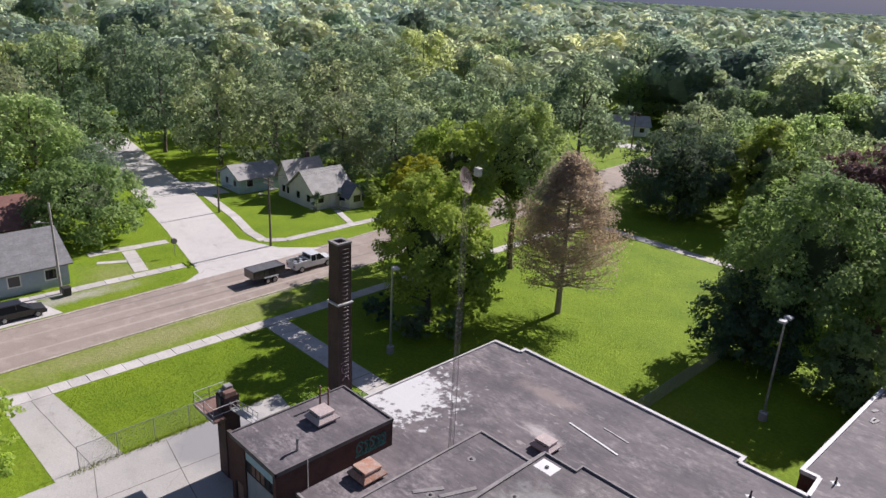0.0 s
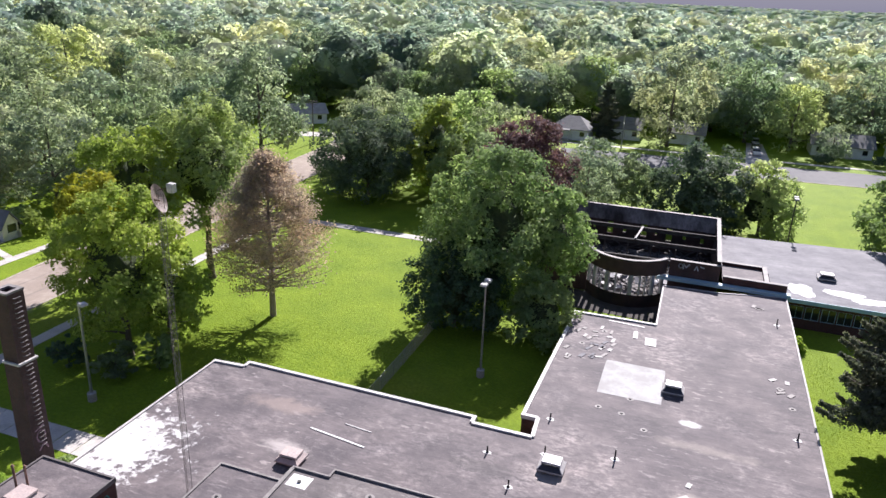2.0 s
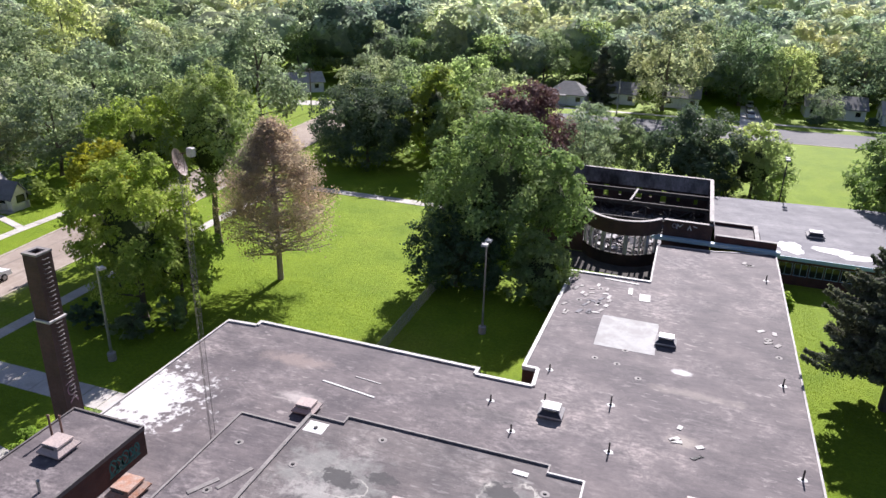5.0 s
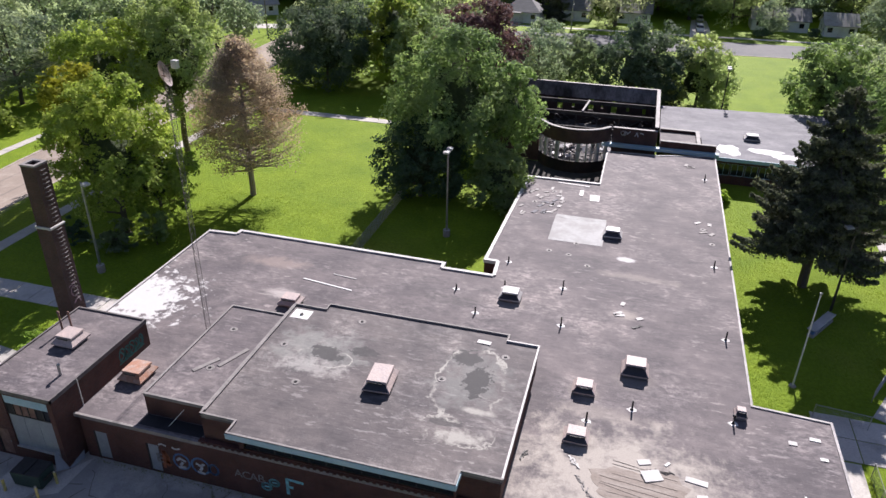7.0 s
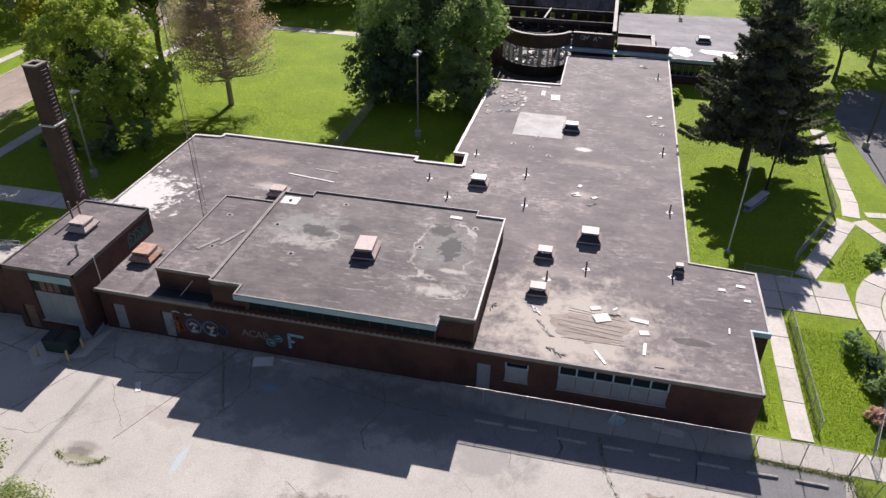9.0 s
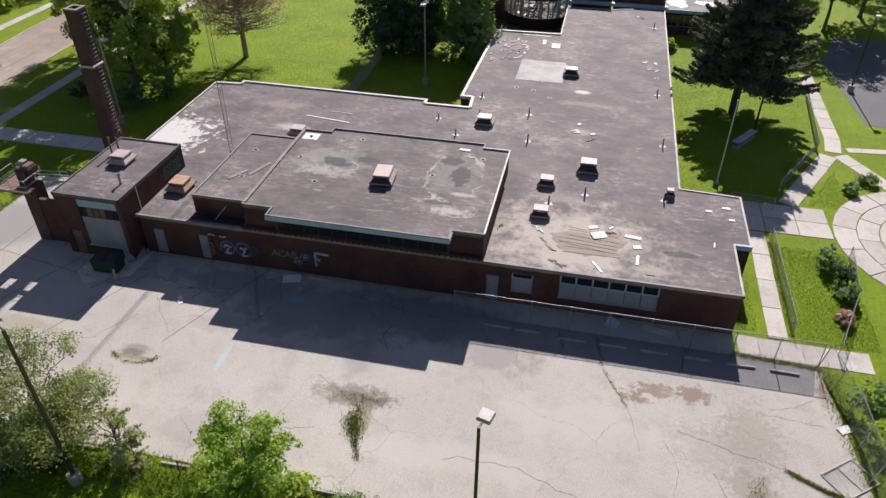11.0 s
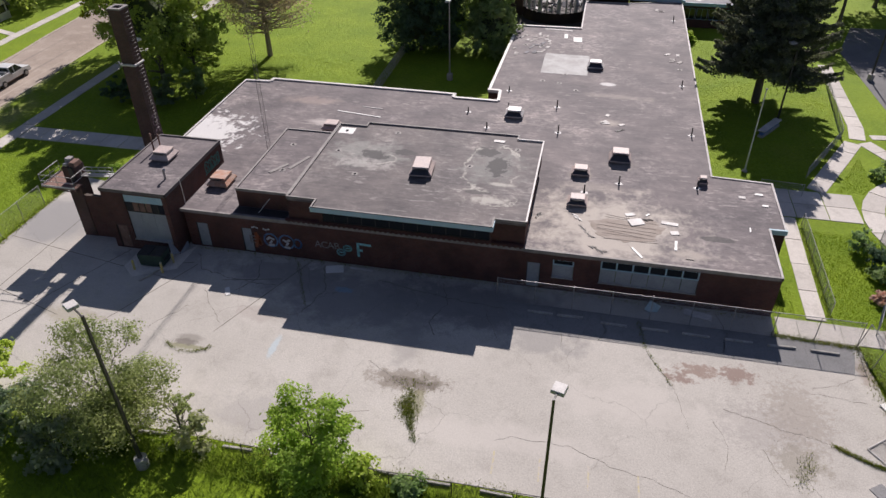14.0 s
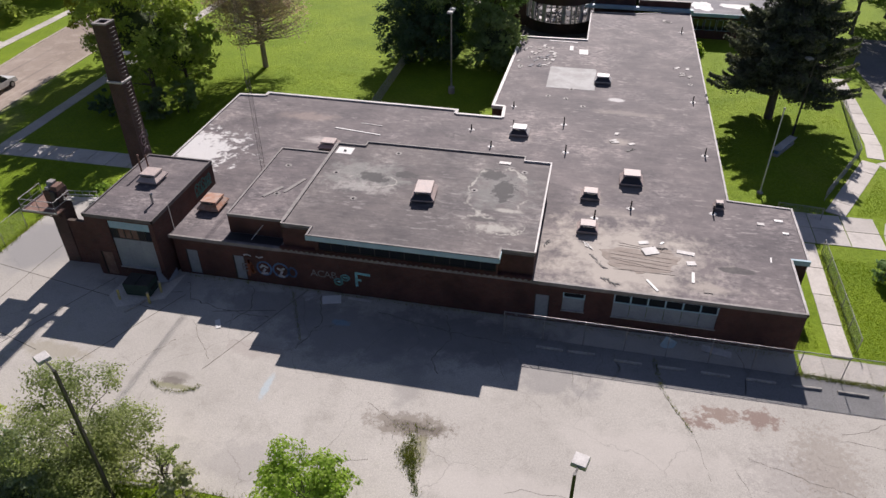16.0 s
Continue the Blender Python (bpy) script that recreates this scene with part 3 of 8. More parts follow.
KERBS = [[(-61.7, -60), (-65.5, 60), (-69.4, 150)], [(-70.1, -60), (-73.1, 31)], [(-73.7, 51), (-74.7, 60), (-79.1, 150)], [(-80, 142.9), (-16, 152.9), (60, 159.4), (140, 163.9)]]
for line in KERBS:
    bm = bmesh.new()
    for a, b in zip(line, line[1:]):
        beam(bm, (*a, -0.055), (*b, -0.055), 0.34, 0.22)
    setting("kerb", bm, M_EDGE, "low sunken sandy kerb along the street", "kerb")


def slab_walk(name, line, width, step, label, z=0.045):
    """A path of separate slabs along a line of points; each slab is a piece of its own."""
    root = tagged(new(name), label, "pavement", "", "structure")
    gap = 0.025 if step > 2.0 else 0.009
    k = 0
    for (ax, ay), (bx, by) in zip(line, line[1:]):
        d = Vector((bx - ax, by - ay, 0))
        n = max(1, round(d.length / step))
        L = d.length / n
        bm = B(-L / 2 + gap, L / 2 - gap, -width / 2, width / 2, -0.18, 0.0)
        me = mesh_of(bevelled(bm, 0.012), "slab")
        me.materials.append(M_WALK)
        turn = math.degrees(math.atan2(d.y, d.x))
        for i in range(n):
            c = Vector((ax, ay, 0)) + d * ((i + 0.5) / n)
            ob = new("slab", me)
            ob.parent = root
            ob.matrix_basis = pose(c.x, c.y, z + random.uniform(-0.012, 0.012), random.uniform(-0.5, 0.5), random.uniform(-0.5, 0.5), turn + random.uniform(-0.5, 0.5))
            k += 1
    return root


WALKS = [
    ("pavement_west", [(-58.6, -20), (-58.5, 33), (-59.0, 88)], 1.5, 1.5, "long pale concrete sidewalk across the lawn"),
    ("pavement_north", [(-79.3, -10), (-78.2, 34.2)], 1.4, 1.5, "pale sidewalk past the houses"),
    ("pavement_corner", [(-110, 51.2), (-92, 48.4), (-84.5, 46.6), (-80.5, 46.4), (-79, 49), (-79.1, 80)], 1.4, 1.5, "pale sidewalk round the corner lawn"),
    ("path_boiler", [(-57.7, 34.4), (-37.2, 34.4)], 2.5, 2.4, "wide concrete path from the sidewalk to the school"),
    ("path_yard", [(-58, 89.9), (-18, 89.9)], 1.8, 1.6, "pale concrete path across the far lawn"),
    ("path_east", [(16.4, 19.6), (16.6, 32.9)], 1.3, 3.3, "straight concrete path beside the school"),
    ("path_front", [(13.6, 18.5), (22, 18.4)], 1.9, 1.5, "concrete path between fence and parking stalls"),
    ("path_diagonal", [(19.8, 37.8), (25.2, 48.1)], 1.6, 2.3, "diagonal concrete path over the lawn"),
    ("path_lawn", [(25.8, 48.9), (26.3, 52.0), (26.7, 69.0)], 1.5, 2.6, "concrete path between lawn and parking area"),
    ("path_branch", [(26.3, 48.4), (28.3, 44.7), (29.6, 42.6)], 1.5, 2.3, "concrete path running off over the lawn"),
    ("path_stub", [(27.2, 49.7), (31.5, 50.2)], 0.95, 1.5, "short concrete path to the parking area"),
    ("path_wall", [(-37.5, 19.6), (-37.5, 32.8)], 1.6, 1.7, "concrete path along the boiler house wall"),
    ("path_house", [(-79.6, 60.3), (-86.0, 62.4)], 1.0, 1.2, "narrow concrete path to a house"),
    ("path_verge", [(-79.4, 29.5), (-86.8, 30.9)], 1.6, 1.5, "concrete path from the sidewalk to a house drive"),
    ("path_drive", [(-88.2, 26.5), (-87.4, 36.2)], 1.5, 1.6, "concrete path beside the side street"),
    ("path_garden", [(-84.9, 26.4), (-83.5, 29.4)], 0.8, 1.0, "narrow concrete garden path"),
    ("pavement_far", [(-40, 171.5), (60, 177)], 1.5, 2.0, "pale sidewalk before the far houses"),
]
for name, line, w, step, label in WALKS:
    slab_walk(name, line, w, step, label)


def paved_field(name, x0, x1, y0, y1, nx, ny, label):
    root = tagged(new(name), label, "pavement", "", "structure")
    sx, sy = (x1 - x0) / nx, (y1 - y0) / ny
    me = mesh_of(bevelled(B(-sx / 2 + 0.035, sx / 2 - 0.035, -sy / 2 + 0.035, sy / 2 - 0.035, -0.18, 0), 0.012), "slab")
    me.materials.append(M_WALK)
    for i in range(nx):
        for j in range(ny):
            ob = new("slab", me)
            ob.parent = root
            ob.matrix_basis = pose(x0 + (i + 0.5) * sx, y0 + (j + 0.5) * sy, 0.04 + random.uniform(-0.012, 0.012), random.uniform(-0.4, 0.4), random.uniform(-0.4, 0.4), 0)
    return root


paved_field("forecourt", 14.8, 22.7, 33.0, 37.6, 3, 2, "pale concrete slabs of the entrance forecourt")

# round forecourt: ring of wedge slabs about a grey middle
RING = (31.8, 33.5)
root = tagged(new("round_forecourt"), "ring of pale concrete slabs with curved joints round a grey disc", "pavement", "", "structure")
for r0, r1, n in ((3.5, 5.46, 11), (5.54, 7.16, 13), (7.24, 9.0, 16)):
    bm = bmesh.new()
    a = math.pi / n - 0.006
    q = [(r * math.cos(t), r * math.sin(t)) for r, ts in ((r0, (-a, 0, a)), (r1, (a, 0, -a))) for t in ts]
    prism(bm, q, -0.18, 0.0)
    me = mesh_of(bm, "slab")
    me.materials.append(M_WALK)
    for i in range(n):
        ob = new("slab", me)
        ob.parent = root
        ob.matrix_basis = pose(*RING, 0.05 + random.uniform(-0.012, 0.012), 0, 0, 360 * i / n)
bm = bmesh.new()
prism(bm, [(RING[0] + 3.45 * math.cos(i * math.pi / 16), RING[1] + 3.45 * math.sin(i * math.pi / 16)) for i in range(32)], -0.2, 0.03)
setting("forecourt_disc", bm, M_STALL, "grey round paved middle of the forecourt", "pavement")

# ---------------------------------------------------------------- the school: low wing
LOW = [(-31.0, 19.4), (13.35, 19.4), (13.35, 25.3), (14.5, 25.3), (14.5, 32.2), (9.85, 32.5), (10.0, 80.0), (3.35, 78.3), (-2.7, 77.9), (-2.7, 67.0),
       (-10.6, 66.8), (-11.0, 46.3), (-9.85, 46.3), (-9.7, 43.9), (-14.1, 43.9), (-14.1, 44.7), (-34.1, 45.0), (-34.1, 44.3), (-36.8, 44.1), (-36.8, 27.05), (-31.0, 27.05)]
bm = bmesh.new()
prism(bm, LOW, 3.1, 3.36)
setting("roof_low", bm, M_ROOF_LOW, "broad flat weathered grey-brown roof with lapped strips", "roof")

FRONT_OPEN = {0: [(1.1, 2.1, 0.05, 2.3), (4.9, 5.8, 0.05, 2.3), (27.2, 28.2, 0.05, 2.3), (29.05, 30.55, 1.15, 2.72), (32.4, 39.1, 1.15, 3.08)]}
for i in range(19):
    bm = bmesh.new()
    walls_round(bm, LOW, -0.1, 3.098, 0.3, [k for k in range(len(LOW)) if k != i], FRONT_OPEN)
    setting("wall_low_%d" % (i + 1), bm, M_BRICK, "dark red brick wall of the low wing", "wall")
# edge coping, one run a side
for i, (p, q) in enumerate(zip(LOW[:19], LOW[1:20])):
    d = (Vector(q) - Vector(p)).normalized()
    bm = bmesh.new()
    w = 0.24 if 8 < i < 18 else 0.1
    a, b = Vector(p) - d * 0.06, Vector(q) + d * 0.06
    nrm = Vector((-d.y, d.x))
    prism(bm, [tuple(a - nrm * 0.06), tuple(b - nrm * 0.06), tuple(b + nrm * w), tuple(a + nrm * w)], 3.2 - 0.002 * (i % 3), (3.5 if i > 8 else 3.44) - 0.003 * (i % 3))
    setting("coping", bm, M_COPING if i > 8 else M_COPING_WORN if i else M_COPING_DULL, "metal edge coping along the flat roof", "coping")

# ---------------------------------------------------------------- the school: hall, step block, boiler house
HALL = [(-22.0, 19.75), (-4.1, 19.75), (-4.1, 32.0), (-6.2, 32.0), (-6.2, 32.7), (-19.5, 32.7), (-19.5, 32.0), (-22.0, 32.0)]
HALL_TOP = [(-21.95, 19.7), (-19.65, 19.7), (-19.65, 18.66), (-6.33, 18.66), (-6.33, 19.7), (-4.05, 19.7), (-4.05, 32.05), (-6.2, 32.05), (-6.2, 32.75), (-19.5, 32.75), (-19.5, 32.05), (-21.95, 32.05)]
HALL_FRONT = [(-22.0, 19.75), (-19.5, 19.75), (-19.5, 19.42), (-6.45, 19.42), (-6.45, 19.75), (-4.1, 19.75)]
bm = bmesh.new()
walls_round(bm, HALL_FRONT + HALL[2:], 3.36, 5.1, 0.3, (), {2: [(0.1, 12.95, 3.66, 4.95)]})
setting("wall_hall", bm, M_BRICK, "dark red brick wall of the raised hall", "wall")
bm = bmesh.new()
wall_run(bm, (-22.2, 19.37), (-4.1, 19.37), 3.1, 3.56, 0.3)
for i in range(45):
    box(bm, -22.0 + i * 0.4, -21.8 + i * 0.4, 19.31, 19.368, 3.4, 3.5)
setting("wall_band", bm, M_BRICK, "brick band with a dentil course under the high windows", "wall")
bm = bmesh.new()
prism(bm, HALL_TOP, 5.1, 5.36)
setting("roof_hall", bm, M_ROOF_UP, "raised flat grey roof with pale cracks and dark ponding stains", "roof")
for i, (p, q) in enumerate(zip(HALL_TOP, HALL_TOP[1:] + HALL_TOP[:1])):
    d = (Vector(q) - Vector(p)).normalized()
    nrm = Vector((-d.y, d.x))
    bm = bmesh.new()
    a, b = Vector(p) - d * 0.05, Vector(q) + d * 0.05
    prism(bm, [tuple(a - nrm * 0.05), tuple(b - nrm * 0.05), tuple(b + nrm * 0.07), tuple(a + nrm * 0.07)], 5.3 - 0.002 * (i % 3), 5.5 - 0.003 * (i % 3))
    setting("coping", bm, M_COPING_DULL if i != 6 and i != 5 else M_COPING, "metal edge coping round the raised roof", "coping")
bm = bmesh.new()
box(bm, -19.72, -6.26, 18.58, 18.656, 5.06, 5.42)
box(bm, -19.74, -19.66, 18.66, 19.7, 5.06, 5.4)
box(bm, -6.32, -6.24, 18.66, 19.7, 5.06, 5.4)
setting("fascia", bm, M_FASCIA, "faded light blue fascia under the raised roof", "fascia")
win = tagged(new("window_1"), "long dark clerestory window band below the roof overhang", "window", "", "structure")
win.matrix_basis = pose(-12.98, 19.5, 3.66)
bm = bmesh.new()
for i in range(13):
    box(bm, -6.42 + i * 1.065, -6.36 + i * 1.065, 0, 0.08, 0.0, 1.28)
box(bm, -6.42, 6.42, 0.002, 0.082, 0.0, 0.07)
box(bm, -6.42, 6.42, 0.002, 0.082, 1.21, 1.28)
part("window_frame", bm, M_DARK, win)
for i in range(12):
    part("pane", B(-6.36 + i * 1.065, -5.355 + i * 1.065, 0.03, 0.05, 0.07, 1.21), M_GLASS_DARK, win)

STEP = [(-26.65, 20.75), (-22.05, 20.75), (-22.05, 31.2), (-26.65, 31.2)]
bm = walls_round(bmesh.new(), STEP, 3.36, 4.75, 0.25)
setting("wall_step", bm, M_BRICK, "low dark brick wall of the step block", "wall")
bm = bmesh.new()
prism(bm, [(-26.6, 20.8), (-22.05, 20.8), (-22.05, 31.15), (-26.6, 31.15)], 4.75, 4.9)
setting("roof_step", bm, M_ROOF, "flat grey-brown roof of the step block", "roof")
for i, (p, q) in enumerate([(STEP[0], STEP[1]), (STEP[2], STEP[3]), (STEP[3], STEP[0])]):
    d = (Vector(q) - Vector(p)).normalized()
    nrm = Vector((-d.y, d.x))
    bm = bmesh.new()
    a, b = Vector(p), Vector(q)
    prism(bm, [tuple(a - nrm * 0.05), tuple(b - nrm * 0.05), tuple(b + nrm * 0.1), tuple(a + nrm * 0.1)], 4.78 - 0.002 * i, 5.0 - 0.003 * i)
    setting("coping", bm, M_COPING_DULL, "dull metal edge coping of the step block", "coping")
bm = bmesh.new()
box(bm, -22.05, -21.8, 20.0, 31.9, 5.362, 5.49)
setting("roof_kerb", bm, M_COPING_DULL, "raised pale kerb between two roofs", "coping")

# black strip laid where the step block casts its shadow, to deepen it
setting("roof_recess", B(-26.6, -22.3, 19.75, 20.7, 3.34, 3.372), M_RECESS, "black strip painting the shadow on the roof before the step block", "roof")
bm = bmesh.new()
rod(bm, (-24.7, 20.1, 3.37), (-23.9, 20.7, 4.35), 0.025, sides=6)
tagged(part("batten", bm, M_WHITEPAINT), "thin white batten leaning at the step block wall", "batten")
BOIL = [(-36.5, 18.0), (-31.0, 18.0), (-31.0, 27.05), (-36.5, 27.05)]
bm = walls_round(bmesh.new(), BOIL, -0.1, 5.2, 0.3, (), {0: [(0.45, 1.45, 0.05, 2.2), (1.85, 5.15, 1.0, 5.1)]})
setting("wall_boiler", bm, M_BRICK, "dark red brick wall of the boiler house", "wall")
bm = bmesh.new()
prism(bm, [(-36.45, 18.05), (-31.05, 18.05), (-31.05, 27.0), (-36.45, 27.0)], 5.2, 5.4)
setting("roof_boiler", bm, M_ROOF, "flat grey-brown roof of the boiler house", "roof")
for i, (p, q) in enumerate(zip(BOIL, BOIL[1:] + BOIL[:1])):
    d = (Vector(q) - Vector(p)).normalized()
    nrm = Vector((-d.y, d.x))
    bm = bmesh.new()
    a, b = Vector(p) - d * 0.04, Vector(q) + d * 0.04
    prism(bm, [tuple(a - nrm * 0.04), tuple(b - nrm * 0.04), tuple(b + nrm * 0.09), tuple(a + nrm * 0.09)], 5.22 - 0.002 * (i % 2), 5.5 - 0.003 * (i % 2))
    setting("coping", bm, M_COPING_TAR, "dark tarred coping of the boiler house", "coping")

# boiler house front: tall bay with blue band, windows and grey panels
bay = tagged(new("window_2"), "tall boiler house bay with faded blue band, dirty panes and grey boards", "window", "", "structure")
bay.matrix_basis = pose(-33.0, 18.06, 1.0)
part("band", B(-1.63, 1.63, 0, 0.1, 3.45, 4.08), M_FASCIA, bay, "faded light blue band")
for i, m in enumerate((M_DARK, M_RUST, M_RUST, M_RUST, M_DARK, M_GLASS_DARK)):
    part("pane", B(-1.60 + i * 0.543, -1.12 + i * 0.543, 0.05, 0.09, 2.62, 3.4), m, bay)
bm = bmesh.new()
for i in range(7):
    box(bm, -1.645 + i * 0.543, -1.605 + i * 0.543, 0.0, 0.1, 2.6, 3.45)
box(bm, -1.6, 1.6, 0.0, 0.1, 2.56, 2.62)
part("window_frame", bm, M_POLE, bay)
for i in range(3):
    part("panel", B(-1.61 + i * 1.08, -0.54 + i * 1.08, 0.03, 0.1, 0.02, 2.55), M_PANEL, bay)
part("window_sill", bevelled(B(-1.68, 1.68, -0.12, 0.1, -0.04, 0.018), 0.01), M_KERB, bay)


def door(name, x, y, z1, w, material, label):
    d = tagged(new(name), label, "door", "", "structure")
    d.matrix_basis = pose(x, y, 0.05)
    part("leaf", bevelled(B(0.05, w - 0.05, 0.1, 0.15, 0.0, z1 - 0.08), 0.006), material, d)
    bm = bmesh.new()
    box(bm, 0, 0.06, 0.04, 0.2, 0, z1)
    box(bm, w - 0.06, w, 0.04, 0.2, 0, z1)
    box(bm, 0.06, w - 0.06, 0.04, 0.2, z1 - 0.07, z1)
    part("door_frame", bm, M_POLE, d)
    bm = bmesh.new()
    rod(bm, (w - 0.16, 0.08, 1.0), (w - 0.16, 0.08, 1.16), 0.02)
    part("door_handle", bm, M_GALV, d)
    return d


door("door_1", -36.05, 18.0, 2.15, 1.0, M_RUST, "dark brown metal door of the boiler house")
door("door_2", -29.9, 19.4, 2.25, 1.0, M_PANEL, "grey metal door in the brick wall")
door("door_3", -26.1, 19.4, 2.25, 0.9, M_PANEL, "grey blue metal door in the brick wall")
door("door_4", -3.8, 19.4, 2.25, 1.0, M_PANEL, "grey metal door near the fence")


def boarded_window(name, x0, x1, z0, z1, cells, label, slot=0.0):
    """Boards in an opening of the front wall, with a row of small dark panes above where slot is set."""
    w = tagged(new(name), label, "window", "", "structure")
    w.matrix_basis = pose(x0, 19.42, z0)
    L, H = x1 - x0, z1 - z0
    n = cells
    for i in range(n):
        a, b = i * L / n, (i + 1) * L / n
        part("board", B(a + 0.015, b - 0.015, 0.06, 0.1, 0.03, H - slot - 0.03), M_PANEL, w)
        if slot:
            part("pane", B(a + 0.06, b - 0.06, 0.09, 0.11, H - slot + 0.05, H - 0.06), M_GLASS_DARK, w)
    bm = bmesh.new()
    if slot:
        box(bm, 0, L, 0.03, 0.12, H - slot - 0.025, H - slot + 0.045)
        for i in range(n + 1):
            c = min(max(i * L / n, 0.05), L - 0.05)
            box(bm, c - 0.05, c + 0.05, 0.03, 0.12, H - slot + 0.045, H - 0.055)
    box(bm, 0, L, 0.03, 0.12, H - 0.055, H)
    part("window_frame", bm, M_FASCIA, w)
    part("window_sill", bevelled(B(-0.05, L + 0.05, -0.08, 0.2, -0.03, 0.027), 0.008), M_KERB, w)
    return w


boarded_window("window_3", -1.95, -0.45, 1.15, 2.72, 1, "small boarded window with a dark slot above", 0.45)
boarded_window("window_4", 1.4, 8.1, 1.15, 3.08, 6, "long boarded window with a row of small dark panes", 0.72)

# porch canopy on the east side
bm = B(13.32, 14.6, 25.22, 25.4, 3.05, 3.45)
setting("canopy_edge", bm, M_FASCIA, "blue edge of the small east canopy", "fascia")

# ---------------------------------------------------------------- chimney
chim = thing("chimney", (-37.72, 27.62, 0), "tall square sooty brown brick chimney with a pale collar", "chimney")
part("lower_shaft", B(-0.66, 0.66, -0.66, 0.66, -0.1, 11.5, taper=0.06), M_CHIM, chim)
part("collar", bevelled(B(-0.68, 0.68, -0.68, 0.68, 11.5, 11.66), 0.03), M_COPING, chim, "pale stone collar")
bm = bmesh.new()
for a, b, c, d in ((-0.56, 0.56, -0.56, -0.34), (-0.56, 0.56, 0.34, 0.56), (-0.56, -0.34, -0.34, 0.34), (0.34, 0.56, -0.34, 0.34)):
    box(bm, a, b, c, d, 11.66, 16.02)
part("upper_shaft", bm, M_CHIM, chim)
part("flue_lining", B(-0.33, 0.33, -0.33, 0.33, 11.67, 14.9), M_DARK, chim)
bm = bmesh.new()
for a, b, c, d in ((-0.6, 0.6, -0.6, -0.34), (-0.6, 0.6, 0.34, 0.6), (-0.6, -0.34, -0.34, 0.34), (0.34, 0.6, -0.34, 0.34)):
    box(bm, a, b, c, d, 16.02, 16.14)
part("rim", bm, M_COPING_DULL, chim, "weathered stone rim")
# climbing irons on the east face, one a rung
for i in range(33):
    z = 5.8 + i * 0.31
    if abs(z - 11.6) > 0.16:
        bm = bmesh.new()
        w = 0.66 - 0.06 * z / 11.5 if z < 11.5 else 0.56
        for s in (-0.2, 0.2):
            rod(bm, (w - 0.02, s, z), (w + 0.13, s, z), 0.02, sides=5)
        rod(bm, (w + 0.13, -0.22, z), (w + 0.13, 0.22, z), 0.02, sides=5)
        part("rung", bm, M_COPING_DULL, chim)

# ---------------------------------------------------------------- burnt hall
def burnt_wall(name, p, q, z0, z1, openings=(), label="charred brick wall of the burnt hall", material=None):
    bm = bmesh.new()
    wall_run(bm, p, q, z0, z1, 0.4, openings)
    ob = setting(name, bm, material or M_BURNT, label, "wall")
    d = (Vector(q) - Vector(p)).normalized()
    nrm = Vector((-d.y, d.x))
    bm = bmesh.new()
    a, b = Vector(p), Vector(q)
    prism(bm, [tuple(a - nrm * 0.04), tuple(b - nrm * 0.04), tuple(b + nrm * 0.44), tuple(a + nrm * 0.44)], z1, z1 + 0.08)
    setting("coping", bm, M_COPING_DULL, "scorched pale coping on the burnt wall", "coping")
    return ob


burnt_wall("wall_burnt_north", (3.0, 99.0), (-18.0, 99.0), -0.1, 6.0, [(1.6, 2.1, 2.2, 3.4), (4.0, 4.4, 2.4, 3.3), (5.8, 6.6, 2.0, 3.8), (7.8, 8.1, 2.6, 3.4), (9.2, 10.0, 2.2, 3.9), (12.0, 12.4, 2.4, 3.3), (13.8, 14.6, 2.0, 3.7), (16.2, 16.5, 2.5, 3.4), (18.3, 18.9, 2.2, 3.8)])
burnt_wall("wall_burnt_east", (3.0, 80.9), (3.0, 98.6), -0.1, 6.0)
burnt_wall("wall_burnt_west", (-18.0, 98.6), (-18.0, 81.3), -0.1, 6.0)
burnt_wall("wall_burnt_south_1", (-18.0, 81.0), (-11.6, 81.0), -0.1, 5.6, material=M_CHIM)
burnt_wall("wall_burnt_south_2", (-2.4, 80.5), (3.0, 80.5), -0.1, 5.6, material=M_CHIM)
M_BOW_SHADE = surface("ash-dark earth with painted shade", (0.035, 0.032, 0.03), (0.085, 0.075, 0.065), 0.8, 5.0, rough=0.95)
M_PIER = surface("scorched white paint", (0.55, 0.54, 0.53), (0.30, 0.29, 0.29), 1.5, 8.0, rough=0.7)
M_SOOTPLASTER = surface("sooty plaster", (0.30, 0.30, 0.33), (0.035, 0.033, 0.034), 0.28, 3.0, rough=0.9, spread=0.5, stretch=(1, 1, 0.6))
setting("wall_lining", B(-17.58, 2.98, 98.54, 98.59, 3.95, 5.95), M_SOOTPLASTER, "blackened plaster high on the inner wall", "wall")
# bow front: piers below, curved wall band above
CX, CY, CR = -7.0, 83.0, 5.0
A0, A1 = math.atan2(81.0 - CY, -11.6 - CX), math.atan2(80.5 - CY, -2.4 - CX)
A0 = A0 if A0 < 0 else A0 - 2 * math.pi
bow = [(A0 + (A1 - A0) * i / 16) for i in range(17)]


def arc_band(r0, r1, z0, z1):
    bm = bmesh.new()
    for a, b in zip(bow, bow[1:]):
        prism(bm, [(CX + r0 * math.cos(a), CY + r0 * math.sin(a)), (CX + r0 * math.cos(b), CY + r0 * math.sin(b)),
                   (CX + r1 * math.cos(b), CY + r1 * math.sin(b)), (CX + r1 * math.cos(a), CY + r1 * math.sin(a))], z0, z1)
    bmesh.ops.remove_doubles(bm, verts=bm.verts, dist=0.001)
    return bm


